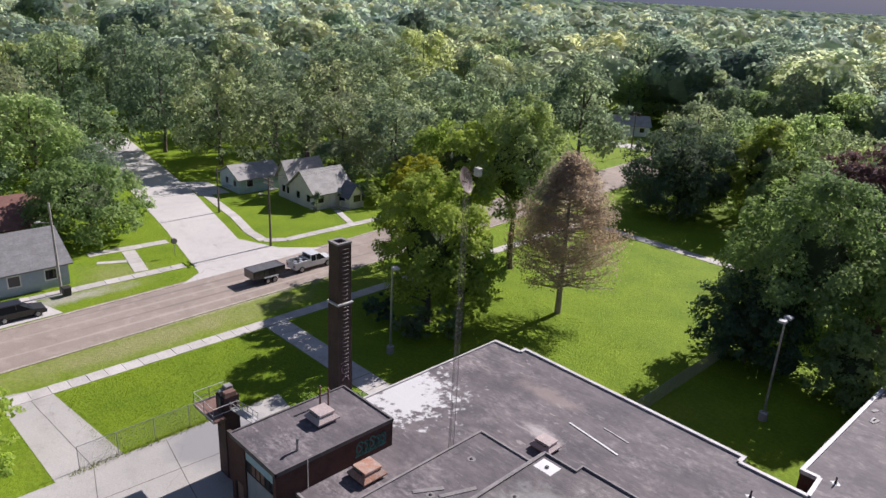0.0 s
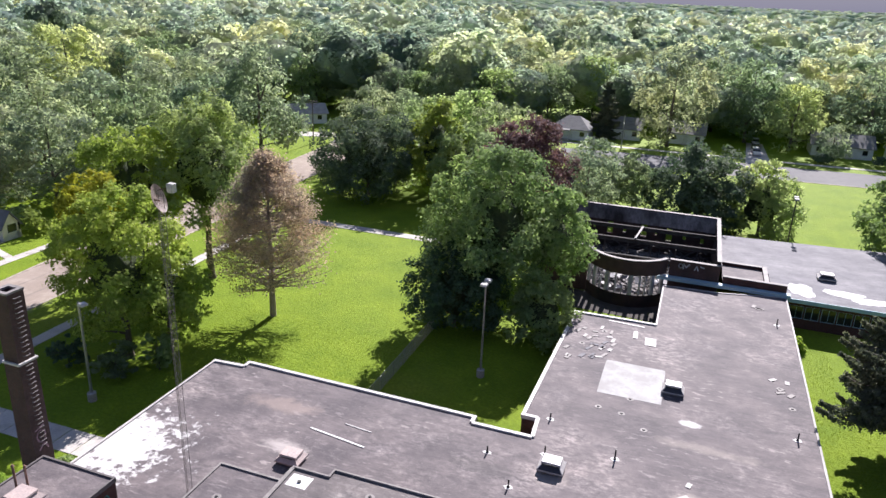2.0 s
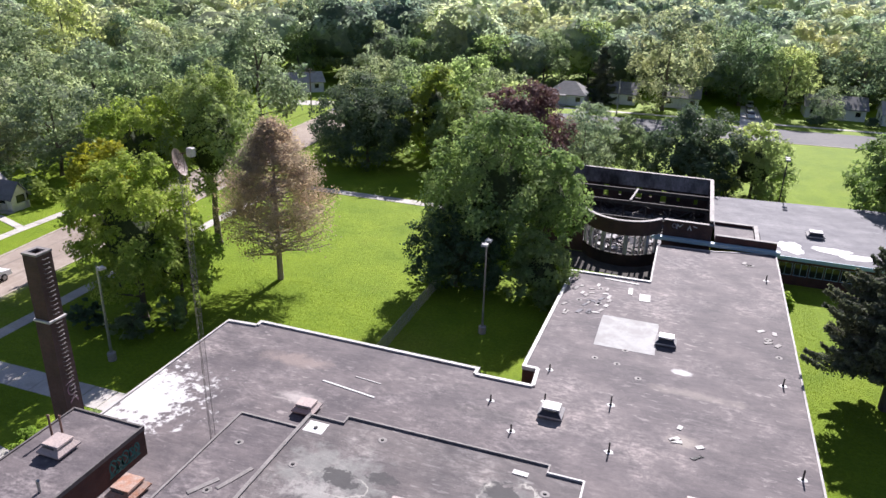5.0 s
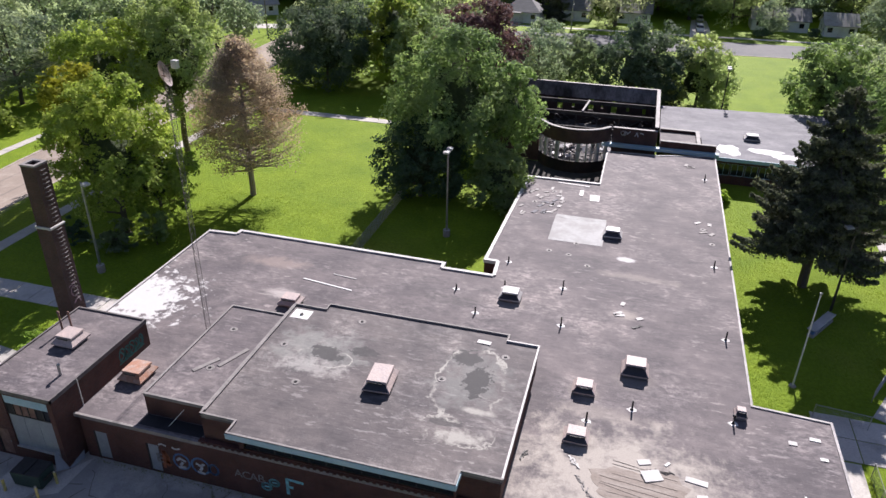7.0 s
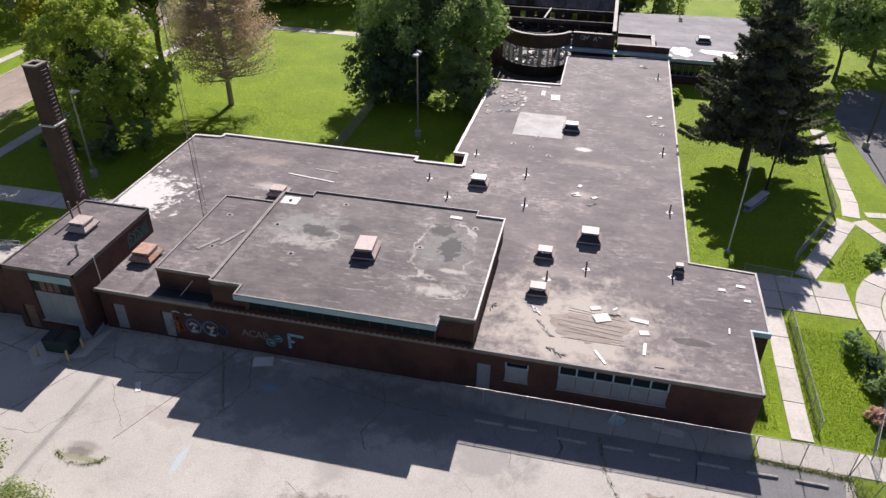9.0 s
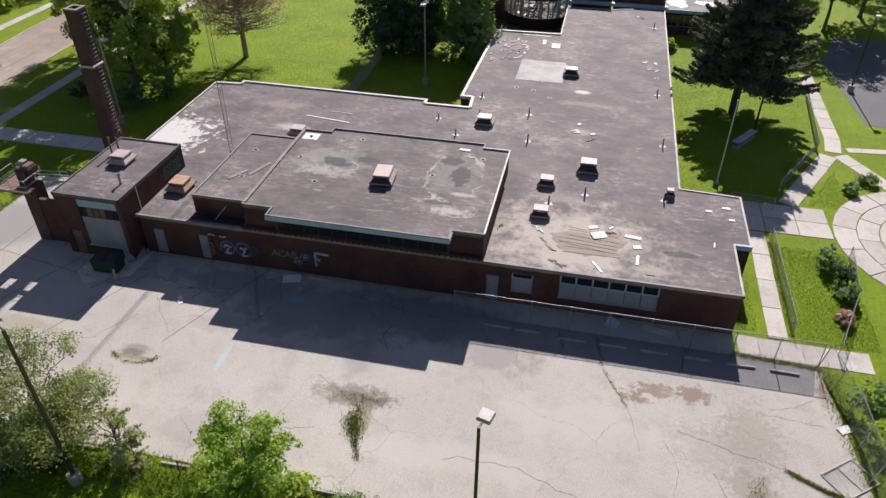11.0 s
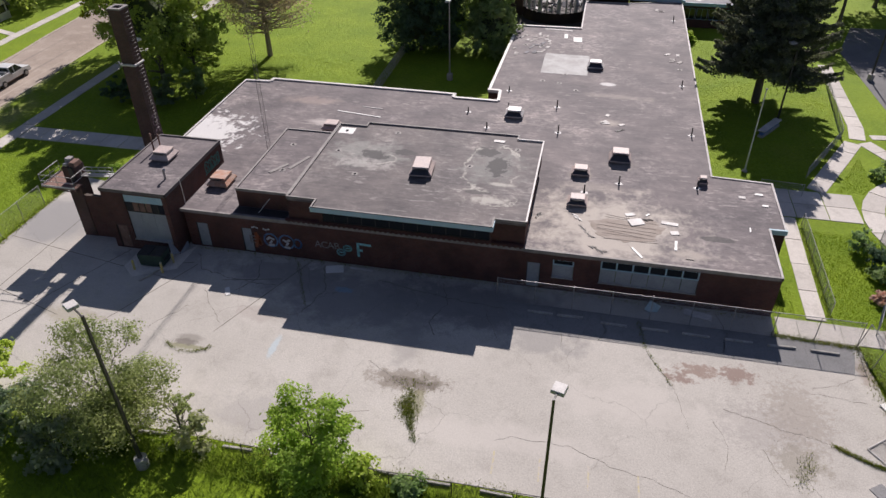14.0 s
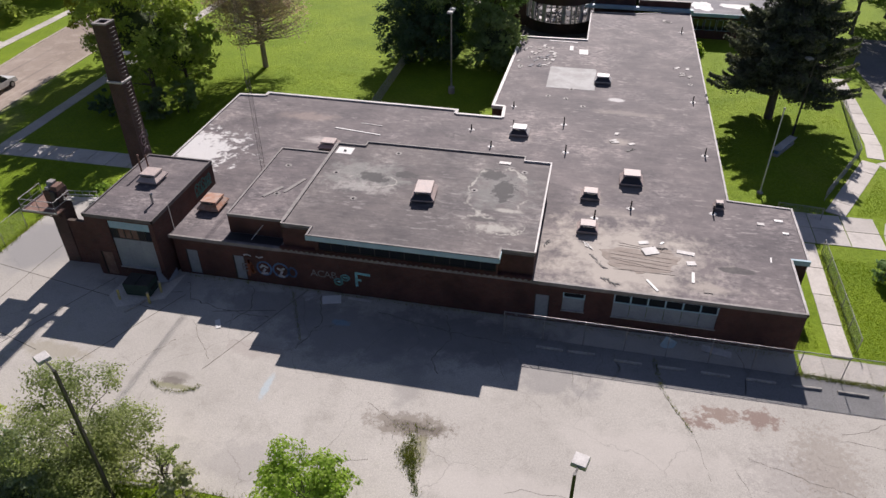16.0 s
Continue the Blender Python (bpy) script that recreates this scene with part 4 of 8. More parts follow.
setting("wall_bow_top", arc_band(CR - 0.35, CR, 3.9, 5.5), M_CHIM, "curved charred brick band over the bow window", "wall")
setting("wall_bow_base", arc_band(CR - 0.35, CR, -0.1, 1.5), M_BURNT, "curved charred brick sill wall of the bow", "wall")
setting("coping", arc_band(CR - 0.39, CR + 0.05, 5.6, 5.7), M_COPING_DULL, "pale curved coping on the bow front", "coping")
for i, (s, w, h) in enumerate(((0.04, 0.2, 2.4), (0.16, 0.22, 2.4), (0.25, 0.07, 1.6), (0.335, 0.24, 2.4), (0.43, 0.06, 2.4), (0.50, 0.06, 1.2), (0.585, 0.24, 2.4), (0.68, 0.07, 2.4), (0.74, 0.05, 2.4), (0.82, 0.22, 2.4), (0.95, 0.2, 2.4))):
    a = A0 + (A1 - A0) * s
    ob = part("pier", bevelled(B(-w, w, -0.16, 0.16, 0.0, h), 0.02), M_PIER)
    ob.matrix_basis = pose(CX + (CR - 0.18) * math.cos(a), CY + (CR - 0.18) * math.sin(a), 1.5, 0, 0, math.degrees(a) + 90)
    tagged(ob, "scorched white painted pier of the burnt bow window" if h > 2 else "broken stump of a white bow window pier", "column", "bow window piers")
# lean band and low walls that tie the hall to the wings
bm = bmesh.new()
box(bm, -3.6, 10.4, 79.75, 80.46, 3.37, 3.75)
setting("ledge", bm, M_FASCIA, "blue grey metal ledge below the burnt wall", "fascia")
burnt_wall("wall_link_south", (3.42, 80.5), (10.0, 80.5), 3.3, 4.5, label="low brick parapet beside the burnt hall", material=M_BRICK)
burnt_wall("wall_link_east", (8.2, 80.92), (8.2, 86.5), 3.3, 4.3, label="low brick parapet beside the burnt hall", material=M_BRICK)
burnt_wall("wall_link_north", (7.78, 86.5), (3.42, 86.5), 3.3, 4.3, label="low brick parapet beside the burnt hall", material=M_BRICK)
bm = B(3.41, 7.79, 80.91, 86.09, 3.7, 4.0)
setting("roof_link", bm, M_ROOF, "small sunken grey roof behind a parapet", "roof")
bm = B(-18, 3, 81, 99, -0.2, 0.05)
setting("floor_burnt", bm, M_ASH, "ash covered floor of the burnt hall", "floor")
# dark patch over the grass; shade before the bow is put into its colour
flat("scorched_ground", [(-14.5, 75.6), (-2.75, 75.0), (-2.75, 80.4), (-3.6, 80.45), (-14.5, 80.9)], 0.02, M_BOW_SHADE, "ash-dark ground with painted shade before the burnt bow window", "ground")
# fallen and standing roof steel
def hall_beams():
    for y, z, x0 in ((93.5, 4.9, -17.6), (88.6, 4.7, -17.6), (84.6, 3.9, -12)):
        bm = bmesh.new()
        beam(bm, (x0, y, z), (2.6, y, z + 0.2), 0.3, 0.06)
        beam(bm, (x0, y, z - 0.45), (2.6, y, z - 0.25), 0.3, 0.06)
        beam(bm, (x0, y, z - 0.22), (2.6, y, z - 0.02), 0.06, 0.42)
        tagged(part("roof_beam", bm, M_CHAR), "scorched steel roof beam across the burnt hall", "beam", "burnt roof beams")
    bm = bmesh.new()
    beam(bm, (-6.5, 93.5, 5.05), (-7.0, 88.6, 4.9), 0.25, 0.22)
    tagged(part("cross_beam", bm, M_COPING_DULL), "short pale cross beam between scorched beams", "beam")
    for i in range(7):
        x = -16.5 + i * 2.9
        bm = bmesh.new()
        rod(bm, (x, 88.6, 0.0), (x, 88.6, 4.25), 0.09, sides=6)
        tagged(part("steel_post", bm, M_CHAR), "scorched steel post in the burnt hall", "post", "burnt posts")
    random.seed(5)
    bm = bmesh.new()
    for i in range(420):
        x, y = random.uniform(-17.3, 2.3), random.uniform(81.8, 98.3)
        L = random.uniform(0.5, 3.2)
        a, t = random.uniform(0, math.pi), random.uniform(-0.35, 0.35)
        z = random.uniform(0.1, 1.5)
        dx, dy, dz = L / 2 * math.cos(a), L / 2 * math.sin(a), L / 2 * t
        beam(bm, (x - dx, y - dy, max(0.1, z - dz)), (x + dx, y + dy, max(0.1, z + dz)), random.uniform(0.05, 0.3), random.uniform(0.03, 0.1))
    tagged(part("charred_rubble", bm, M_CHAR), "heaped charred timber and boards on the floor", "debris", "", "stuff")
    bm = bmesh.new()
    for i in range(26):
        x, y = random.uniform(-11, 2.3), random.uniform(81.8, 86)
        L = random.uniform(0.4, 1.8)
        box(bm, -L / 2, L / 2, -0.35, 0.35, -0.02, 0.02, m=pose(x, y, random.uniform(0.6, 1.9), random.uniform(-40, 40), random.uniform(-40, 40), random.uniform(0, 180)))
    tagged(part("pale_rubble", bm, M_WHITE_COAT), "pale fallen ceiling sheets among the rubble", "debris", "", "stuff")


hall_beams()

# ---------------------------------------------------------------- north-east annex
ANNEX = [(10.05, 79.9), (27.0, 79.9), (27.0, 102.5), (3.45, 100.2), (3.45, 86.95), (8.65, 86.95), (8.65, 80.95), (10.05, 80.95)]
bm = bmesh.new()
prism(bm, ANNEX, 3.1, 3.4)
setting("roof_annex", bm, M_ROOF_FAR, "flat blue-grey roof of the annex with white coated patches", "roof")
bm = bmesh.new()
wall_run(bm, (10.05, 80.3), (26.8, 80.3), -0.1, 3.1, 0.3, [(0.5 + i * 1.6, 1.95 + i * 1.6, 1.1, 2.6) for i in range(10)])
wall_run(bm, (26.8, 80.6), (26.8, 102.2), -0.1, 3.1, 0.3)
wall_run(bm, (26.48, 102.2), (3.5, 99.9), -0.1, 3.1, 0.3)
setting("wall_annex", bm, M_BRICK, "brick wall of the annex with a row of windows", "wall")
for i in range(10):
    w = tagged(new("window_%d" % (5 + i)), "tall annex window under the pale eave", "window", "", "structure")
    w.matrix_basis = pose(10.55 + i * 1.6, 80.36, 1.1)
    bm = bmesh.new()
    for a, b, c, d in ((0, 1.45, 0, 0.06), (0, 1.45, 1.44, 1.5), (0, 0.06, 0.06, 1.44), (1.39, 1.45, 0.06, 1.44), (0.7, 0.75, 0.06, 1.44)):
        box(bm, a, b, 0, 0.1, c, d)
    part("window_frame", bm, M_FASCIA, w)
    for a, b in ((0.06, 0.7), (0.75, 1.39)):
        part("pane", B(a, b, 0.04, 0.06, 0.06, 1.44), M_GLASS_DARK, w)
bm = B(10.06, 27.1, 79.8, 79.898, 3.05, 3.48)
setting("fascia", bm, M_FASCIA, "pale blue eave board of the annex", "fascia")


# ---------------------------------------------------------------- trees
def quads_mesh(name, centers, normals, sizes, material, rng):
    """Many small pointed leaf blades as one mesh."""
    n = len(centers)
    r = rng.normal(size=(n, 3))
    u = np.cross(normals, r)
    u /= np.linalg.norm(u, axis=1)[:, None] + 1e-9
    w = np.cross(normals, u)
    s = sizes[:, None]
    co = np.empty((n, 4, 3), np.float32)
    co[:, 0] = centers - u * s * 0.62
    co[:, 1] = centers - w * s * 0.40 + normals * s * 0.07
    co[:, 2] = centers + u * s * 0.62
    co[:, 3] = centers + w * s * 0.40 - normals * s * 0.07
    me = bpy.data.meshes.new(name)
    me.vertices.add(4 * n)
    me.vertices.foreach_set("co", co.ravel())
    me.loops.add(4 * n)
    me.loops.foreach_set("vertex_index", np.arange(4 * n, dtype=np.int32))
    me.polygons.add(n)
    me.polygons.foreach_set("loop_start", np.arange(0, 4 * n, 4, dtype=np.int32))
    me.update(calc_edges=True)
    me.materials.append(material)
    return me


def unit(v):
    return v / (np.linalg.norm(v, axis=-1, keepdims=True) + 1e-9)


PROFILES = {
    "round": lambda s: np.sqrt(np.clip(1 - (2 * s - 1) ** 2, 0, 1)) ** 0.8,
    "broad": lambda s: np.clip(np.sin(np.pi * np.clip(s, 0, 1) ** 0.75), 0, 1) ** 0.55,
    "oval": lambda s: np.sqrt(np.clip(1 - (1.9 * s - 0.85) ** 2 * 0.95, 0, 1)),
    "bush": lambda s: np.sqrt(np.clip(1 - s ** 2.2, 0, 1)),
}


def crown_points(rng, h0, h1, R, profile, clumps, per, clump_r, hollow=0.5, smooth=0.7):
    """Leaf places and facings: a crown of several uneven boughs, each set with clumps of leaves."""
    f = PROFILES[profile]
    nl = int(15 + 1.2 * R) if R > 1 else 11
    s = rng.uniform(0.06, 0.9, nl * 6)
    s = s[rng.uniform(0, 1, len(s)) < 0.2 + 0.8 * f(s)][:nl]
    nl = len(s)
    ang = np.arange(nl) * 2.4 + rng.uniform(-0.5, 0.5, nl)
    rad = R * 0.66 * f(s) * np.sqrt(rng.uniform(0.15, 1.0, nl))
    lc = np.stack([rad * np.cos(ang), rad * np.sin(ang), h0 + (h1 - h0) * s], 1)
    lr = R * rng.uniform(0.27, 0.44, nl) * (0.55 + 0.45 * f(s))
    pick = rng.choice(nl, clumps, p=lr ** 2 / np.sum(lr ** 2))
    d0 = unit(rng.normal(size=(clumps, 3)) + np.array([0, 0, 0.25]))
    d0[:, 2] = np.where(d0[:, 2] < -0.3, -0.6 * d0[:, 2], d0[:, 2])
    tall = min(1.0, 0.75 * (h1 - h0) / (2 * R)) if R > 1 else 0.95
    c = lc[pick] + d0 * (lr[pick] * rng.uniform(hollow, 1.05, clumps))[:, None] * np.array([1, 1, max(0.6, tall)])
    c[:, 2] = np.clip(c[:, 2], h0 * 0.9, h1)
    cr = clump_r * rng.uniform(0.6, 1.35, clumps)
    d = unit(rng.normal(size=(clumps, per, 3)) + 0.35 * d0[:, None, :])
    d[..., 2] = np.where(d[..., 2] < -0.2, -d[..., 2] * 0.6, d[..., 2])
    k = rng.uniform(0.3, 1.05, (clumps, per, 1))
    p = c[:, None, :] + d * k * cr[:, None, None] * np.array([1.15, 1.15, 0.7])
    nrm = unit(0.6 * d + smooth * d0[:, None, :] + 0.5 * rng.normal(size=d.shape) + np.array([0, 0, 0.4]))
    return p.reshape(-1, 3), nrm.reshape(-1, 3), c


def icosphere(level):
    bm = bmesh.new()
    bmesh.ops.create_icosphere(bm, subdivisions=level, radius=1.0)
    v = np.array([tuple(p.co) for p in bm.verts])
    f = np.array([[q.index for q in t.verts] for t in bm.faces], np.int32)
    bm.free()
    return v, f


LEAN = {"round": 0.0, "oval": -0.16, "broad": 0.14, "bush": -0.1}


class Crown:
    """A far crown: rounded boughs that bulge out of one another, set with clumps of leaves round a dense heart."""

    def __init__(self, rng, h0, h1, R, profile, boughs):
        k = np.arange(boughs) + 0.5
        z = 1 - 1.72 * k / boughs
        a = k * 2.39996 + rng.uniform(0, 6.28)
        q = np.sqrt(1 - z * z)
        d = unit(np.stack([q * np.cos(a), q * np.sin(a), z], 1) + 0.2 * rng.normal(size=(boughs, 3)))
        self.r = rng.uniform(0.17, 0.34, boughs) * (44 / boughs) ** 0.4
        self.c = d * ((1.0 - self.r) * (1 - 0.42 * rng.uniform(0, 1, boughs) ** 1.4))[:, None]
        # short sprays that stand out of the boughs
        at = rng.integers(0, boughs, boughs * 2)
        spray = unit(d[at] + 0.75 * rng.normal(size=(boughs * 2, 3)))
        self.c = np.concatenate([self.c, self.c[at] + spray * (self.r[at] * 0.88)[:, None]])
        self.r = np.concatenate([self.r, self.r[at] * rng.uniform(0.26, 0.5, boughs * 2)])
        self.size, self.mid = np.array([R, R, (h1 - h0) / 2]), (h0 + h1) / 2
        self.lean = LEAN[profile]

    def spread(self, d, k):
        b = d @ self.c.T
        under = b * b - (np.sum(self.c ** 2, 1) - self.r ** 2)[None, :]
        reach = np.where((under > 0) & (b > -0.1), b + np.sqrt(np.maximum(under, 0)), 0.56)
        j = np.argmax(reach, axis=1)
        rho = reach[np.arange(len(d)), j]
        nrm = unit(d * rho[:, None] - self.c[j] * 0.92)
        p = d * (rho * k)[:, None]
        p[:, :2] *= (1 + self.lean * d[:, 2])[:, None]
        return p * self.size + np.array([0, 0, self.mid]), nrm

    def leaves(self, rng, n, per=9, low=-0.2, loose=0.08, wild=0.32, ruffle=0.25):
        m = max(8, n // per)
        dc = unit(rng.normal(size=(m, 3)))
        dc[:, 2] = np.where(dc[:, 2] < low, -dc[:, 2] * rng.uniform(0, 1, m), dc[:, 2])
        dc = unit(dc)
        kc = np.where(rng.uniform(0, 1, m) < 0.12, rng.uniform(0.76, 0.95, m), 1.06 - 0.15 * rng.uniform(0, 1, m) ** 1.4)
        tilt = np.repeat(ruffle * rng.normal(size=(m, 3)), per, 0)
        d = unit(np.repeat(dc, per, 0) + loose * rng.normal(size=(m * per, 3)))
        k = np.repeat(kc, per) + 0.022 * rng.normal(size=m * per)
        p, nrm = self.spread(d, k)
        return p, unit(nrm + tilt + wild * rng.normal(size=p.shape) + np.array([0, 0, 0.45]))

    def heart(self, level, k):
        v, f = icosphere(level)
        return self.spread(unit(v), np.full(len(v), k))[0], f


class Boughs:
    """A crown near enough to tell its boughs apart: flat-bottomed domes of leaves at many depths, with dark gaps between them."""

    def __init__(self, rng, h0, h1, R, profile, boughs):
        k = np.arange(boughs) + 0.5
        z = 1 - 1.78 * k / boughs
        a = k * 2.39996 + rng.uniform(0, 6.28)
        q = np.sqrt(1 - z * z)
        d = unit(np.stack([q * np.cos(a), q * np.sin(a), z], 1) + 0.22 * rng.normal(size=(boughs, 3)))
        self.r = rng.uniform(0.13, 0.27, boughs) * (90 / boughs) ** 0.35
        self.c = d * ((1.05 - 0.8 * self.r) * (1 - 0.5 * rng.uniform(0, 1, boughs) ** 1.5))[:, None]
        self.size, self.mid, self.lean = np.array([R, R, (h1 - h0) / 2]), (h0 + h1) / 2, LEAN[profile]
        self.flat = np.array([1, 1, min(1.0, 0.8 * R / self.size[2])])

    def place(self, p):
        p = p.copy()
        p[:, :2] *= (1 + self.lean * p[:, 2])[:, None]
        return p * self.size + np.array([0, 0, self.mid])

    def leaves(self, rng, n, per=12):
        m = n // per
        j = rng.choice(len(self.r), m, p=self.r ** 2 / np.sum(self.r ** 2))
        d = rng.normal(size=(m, 3)) + 0.75 * unit(self.c[j]) + np.array([0, 0, 0.55])
        d = unit(d)
        depth = np.where(rng.uniform(0, 1, m) < 0.16, rng.uniform(0.2, 0.8, m), 1.08 - 0.26 * rng.uniform(0, 1, m) ** 1.4)
        tuft = self.c[j] + d * self.flat * (self.r[j] * depth)[:, None]
        p = np.repeat(tuft, per, 0) + rng.normal(size=(m * per, 3)) * self.flat * np.repeat(self.r[j] * 0.19, per)[:, None]
        nrm = np.repeat(d + 0.35 * rng.normal(size=(m, 3)), per, 0) + 0.42 * rng.normal(size=p.shape) + np.array([0, 0, 0.4])
        return self.place(p), unit(nrm)

    # ball inside the crown, coloured dark as the shade between boughs
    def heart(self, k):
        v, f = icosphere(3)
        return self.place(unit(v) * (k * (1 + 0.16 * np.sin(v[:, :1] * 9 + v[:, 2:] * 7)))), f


def crown_mesh(name, p, nrm, sizes, material, rng, hearts, corners=4, inner=None):
    """Leaf blades and the dense hearts behind them as one mesh."""
    n = len(p)
    u = unit(np.cross(nrm, rng.normal(size=(n, 3))))
    w = np.cross(nrm, u)
    s = sizes[:, None]
    co = np.empty((n, corners, 3), np.float32)
    if corners == 4:
        co[:, 0], co[:, 1], co[:, 2], co[:, 3] = p - u * s * 0.62, p - w * s * 0.40 + nrm * s * 0.07, p + u * s * 0.62, p + w * s * 0.40 - nrm * s * 0.07
    else:
        co[:, 0], co[:, 1], co[:, 2] = p - u * s * 0.6 - w * s * 0.3, p + u * s * 0.6 - w * s * 0.3, p + w * s * 0.6
    verts, tris, at = [co.reshape(-1, 3)], [], corners * n
    for v, f in hearts:
        verts.append(v.astype(np.float32))
        tris.append(f + at)
        at += len(v)
    tri = np.concatenate(tris) if tris else np.zeros((0, 3), np.int32)
    me = bpy.data.meshes.new(name)
    me.vertices.add(at)
    me.vertices.foreach_set("co", np.concatenate(verts).ravel())
    me.loops.add(corners * n + 3 * len(tri))
    me.loops.foreach_set("vertex_index", np.concatenate([np.arange(corners * n, dtype=np.int32), tri.ravel().astype(np.int32)]))
    me.polygons.add(n + len(tri))
    me.polygons.foreach_set("loop_start", np.concatenate([np.arange(0, corners * n, corners), corners * n + 3 * np.arange(len(tri))]).astype(np.int32))
    me.update(calc_edges=True)
    me.polygons.foreach_set("use_smooth", np.concatenate([np.zeros(n, bool), np.ones(len(tri), bool)]))
    me.materials.append(material)
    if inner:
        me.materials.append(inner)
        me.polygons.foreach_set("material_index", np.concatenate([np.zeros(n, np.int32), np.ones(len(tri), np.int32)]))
    return me


def limb(bm, rng, p, q, r0, r1, bends=3, wob=0.12, sides=6):
    p, q = Vector(p), Vector(q)
    L = (q - p).length
    prev, rp = p, r0
    for i in range(1, bends + 1):
        t = i / bends
        c = p.lerp(q, t) + Vector(rng.normal(size=3)) * float(wob * L / bends if i < bends else 0)
        r = float(r0 + (r1 - r0) * t)
        rod(bm, prev, c, rp, r, sides, caps=False)
        prev, rp = c, r
    return prev


def trunk_mesh(rng, h0, top, r, centers, limbs, sides=9):
    bm = bmesh.new()
    flare = limb(bm, rng, (0, 0, -0.2), (0, 0, 0.6), r * 1.5, r, 1, 0, sides)
    tip = limb(bm, rng, flare, (0, 0, top * 0.8), r, r * 0.25, 5, 0.05, sides)
    pick = centers[rng.permutation(len(centers))[:limbs]]
    for c in pick:
        z = max(0.8, h0 * 0.75, min(c[2] - 0.3, c[2] * 0.62))
        rr = r * (1 - 0.7 * z / max(top, 1))
        limb(bm, rng, (0, 0, z), tuple(c), rr * 0.5, 0.02, 4, 0.16, 5)
    return bm


def tree(name, at, height, R, h0, profile, leaf, size, clumps, per, seed, label, trunk_r=None, limbs=14, clump_r=None, hollow=0.62, smooth=0.5, category="tree", group="", full=None, count=None):
    rng = np.random.default_rng(seed)
    full = R > 3.3 and height > 7.5 if full is None else full
    ob = thing(name, (*at, 0), label, category, group)
    if full:
        shape = Boughs(rng, h0, height, R * 1.04, profile, int(30 + 10 * R) if not count else 54)
        p, nrm = shape.leaves(rng, count or int(min(50000, 12.5 * (R * R + R * (height - h0)) / size ** 2)), 12 if not count else 8)
        p, nrm = p[p[:, 2] > 0.15], nrm[p[:, 2] > 0.15]
        c = p[rng.permutation(len(p))[:60]] * np.array([0.8, 0.8, 0.95])
        me = crown_mesh("crown", p, nrm, size * rng.uniform(0.6, 1.35, len(p)), leaf, rng, [shape.heart(0.4)] if R > 3.2 and not count else [], 3, M_CROWN_SHADE)
    else:
        p, nrm, c = crown_points(rng, h0, height, R, profile, clumps, max(14, int(per * 0.5)), clump_r or R * 0.135, hollow, smooth)
        me = quads_mesh("crown", p, nrm, size * rng.uniform(0.6, 1.35, len(p)), leaf, rng)
    cr = new("crown", me)
    cr.parent = ob
    part("trunk", trunk_mesh(rng, h0, height, trunk_r or max(0.1, height * 0.018), c, limbs), M_BARK, ob)
    return ob


tree("tree", (-48.4, 46.6), 16.8, 5.6, 1.6, "oval", L_ASHLEAF, 0.25, 640, 66, 11, "tall yellow-green leafy tree on the lawn by the chimney")
tree("tree", (-55.9, 51.6), 16.6, 3.9, 4.4, "oval", L_GOLD, 0.25, 170, 50, 111, "yellow-tinged tree beside the sidewalk")
tree("tree", (-45.6, 48.8), 11.0, 4.0, 1.2, "round", L_ASHLEAF, 0.25, 300, 50, 112, "smaller yellow-green tree on the lawn")
tree("shrub", (-47.0, 43.4), 3.6, 2.6, 0.1, "bush", L_GREYG, 0.3, 70, 40, 113, "straggly grey-green undergrowth below the trees", limbs=20, trunk_r=0.05, category="shrub")
tree("shrub", (-44.2, 45.6), 4.2, 1.9, 0.1, "oval", L_MID, 0.3, 60, 40, 114, "green shrub below the trees", limbs=12, trunk_r=0.05, category="shrub")
tree("shrub", (-52.0, 43.0), 3.4, 2.4, 0.1, "bush", L_DARK, 0.3, 60, 40, 115, "dark shrub below the trees", limbs=12, trunk_r=0.05, category="shrub")
tree("tree", (-53.6, 65.6), 22.0, 6.2, 4.2, "oval", L_MID, 0.26, 420, 60, 12, "very tall green tree with a bare lower trunk", trunk_r=0.42)
tree("tree", (-59.6, 60.8), 18.6, 5.9, 4.0, "round", L_ASHLEAF, 0.28, 220, 55, 121, "tall green tree with a rounded crown beside the street")
tree("tree", (-20.2, 68.8), 19.0, 7.3, 3.0, "oval", L_MID, 0.27, 820, 70, 13, "large green tree with a broad open crown beside the school")
tree("tree", (-14.8, 71.6), 15.8, 4.6, 2.5, "oval", L_MID, 0.28, 200, 55, 131, "green tree between the school and the burnt hall")
tree("tree", (-22.8, 65.2), 10.0, 5.3, -1.8, "round", L_DARK, 0.27, 220, 60, 132, "dense dark rounded tree at the end of a fence")
tree("tree", (-13.6, 65.0), 8.3, 3.7, -1.2, "oval", L_MID, 0.24, 130, 60, 14, "lighter green tree at the roof edge")
tree("tree", (-52.9, 107.0), 15.4, 8.9, -2.0, "round", L_DARK, 0.32, 480, 90, 15, "dense dark rounded maple by the far path", hollow=0.75)
tree("tree", (-22.6, 92.5), 18.4, 6.6, 4.0, "round", L_PURPLE, 0.34, 190, 50, 16, "purple-leaved tree behind the large green tree")
tree("tree", (-42.3, 112.0), 16.7, 5.4, 1.0, "oval", L_YELLOW, 0.34, 160, 50, 171, "light green tree beside the dark maple")
tree("tree", (-36.2, 109.6), 13.3, 7.0, 0.5, "oval", L_MID, 0.34, 150, 65, 17, "green tree by the far path")
tree("tree", (0.0, 113.0), 13.6, 7.4, -2.5, "round", L_DARK, 0.34, 270, 75, 18, "dark green tree behind the burnt hall")
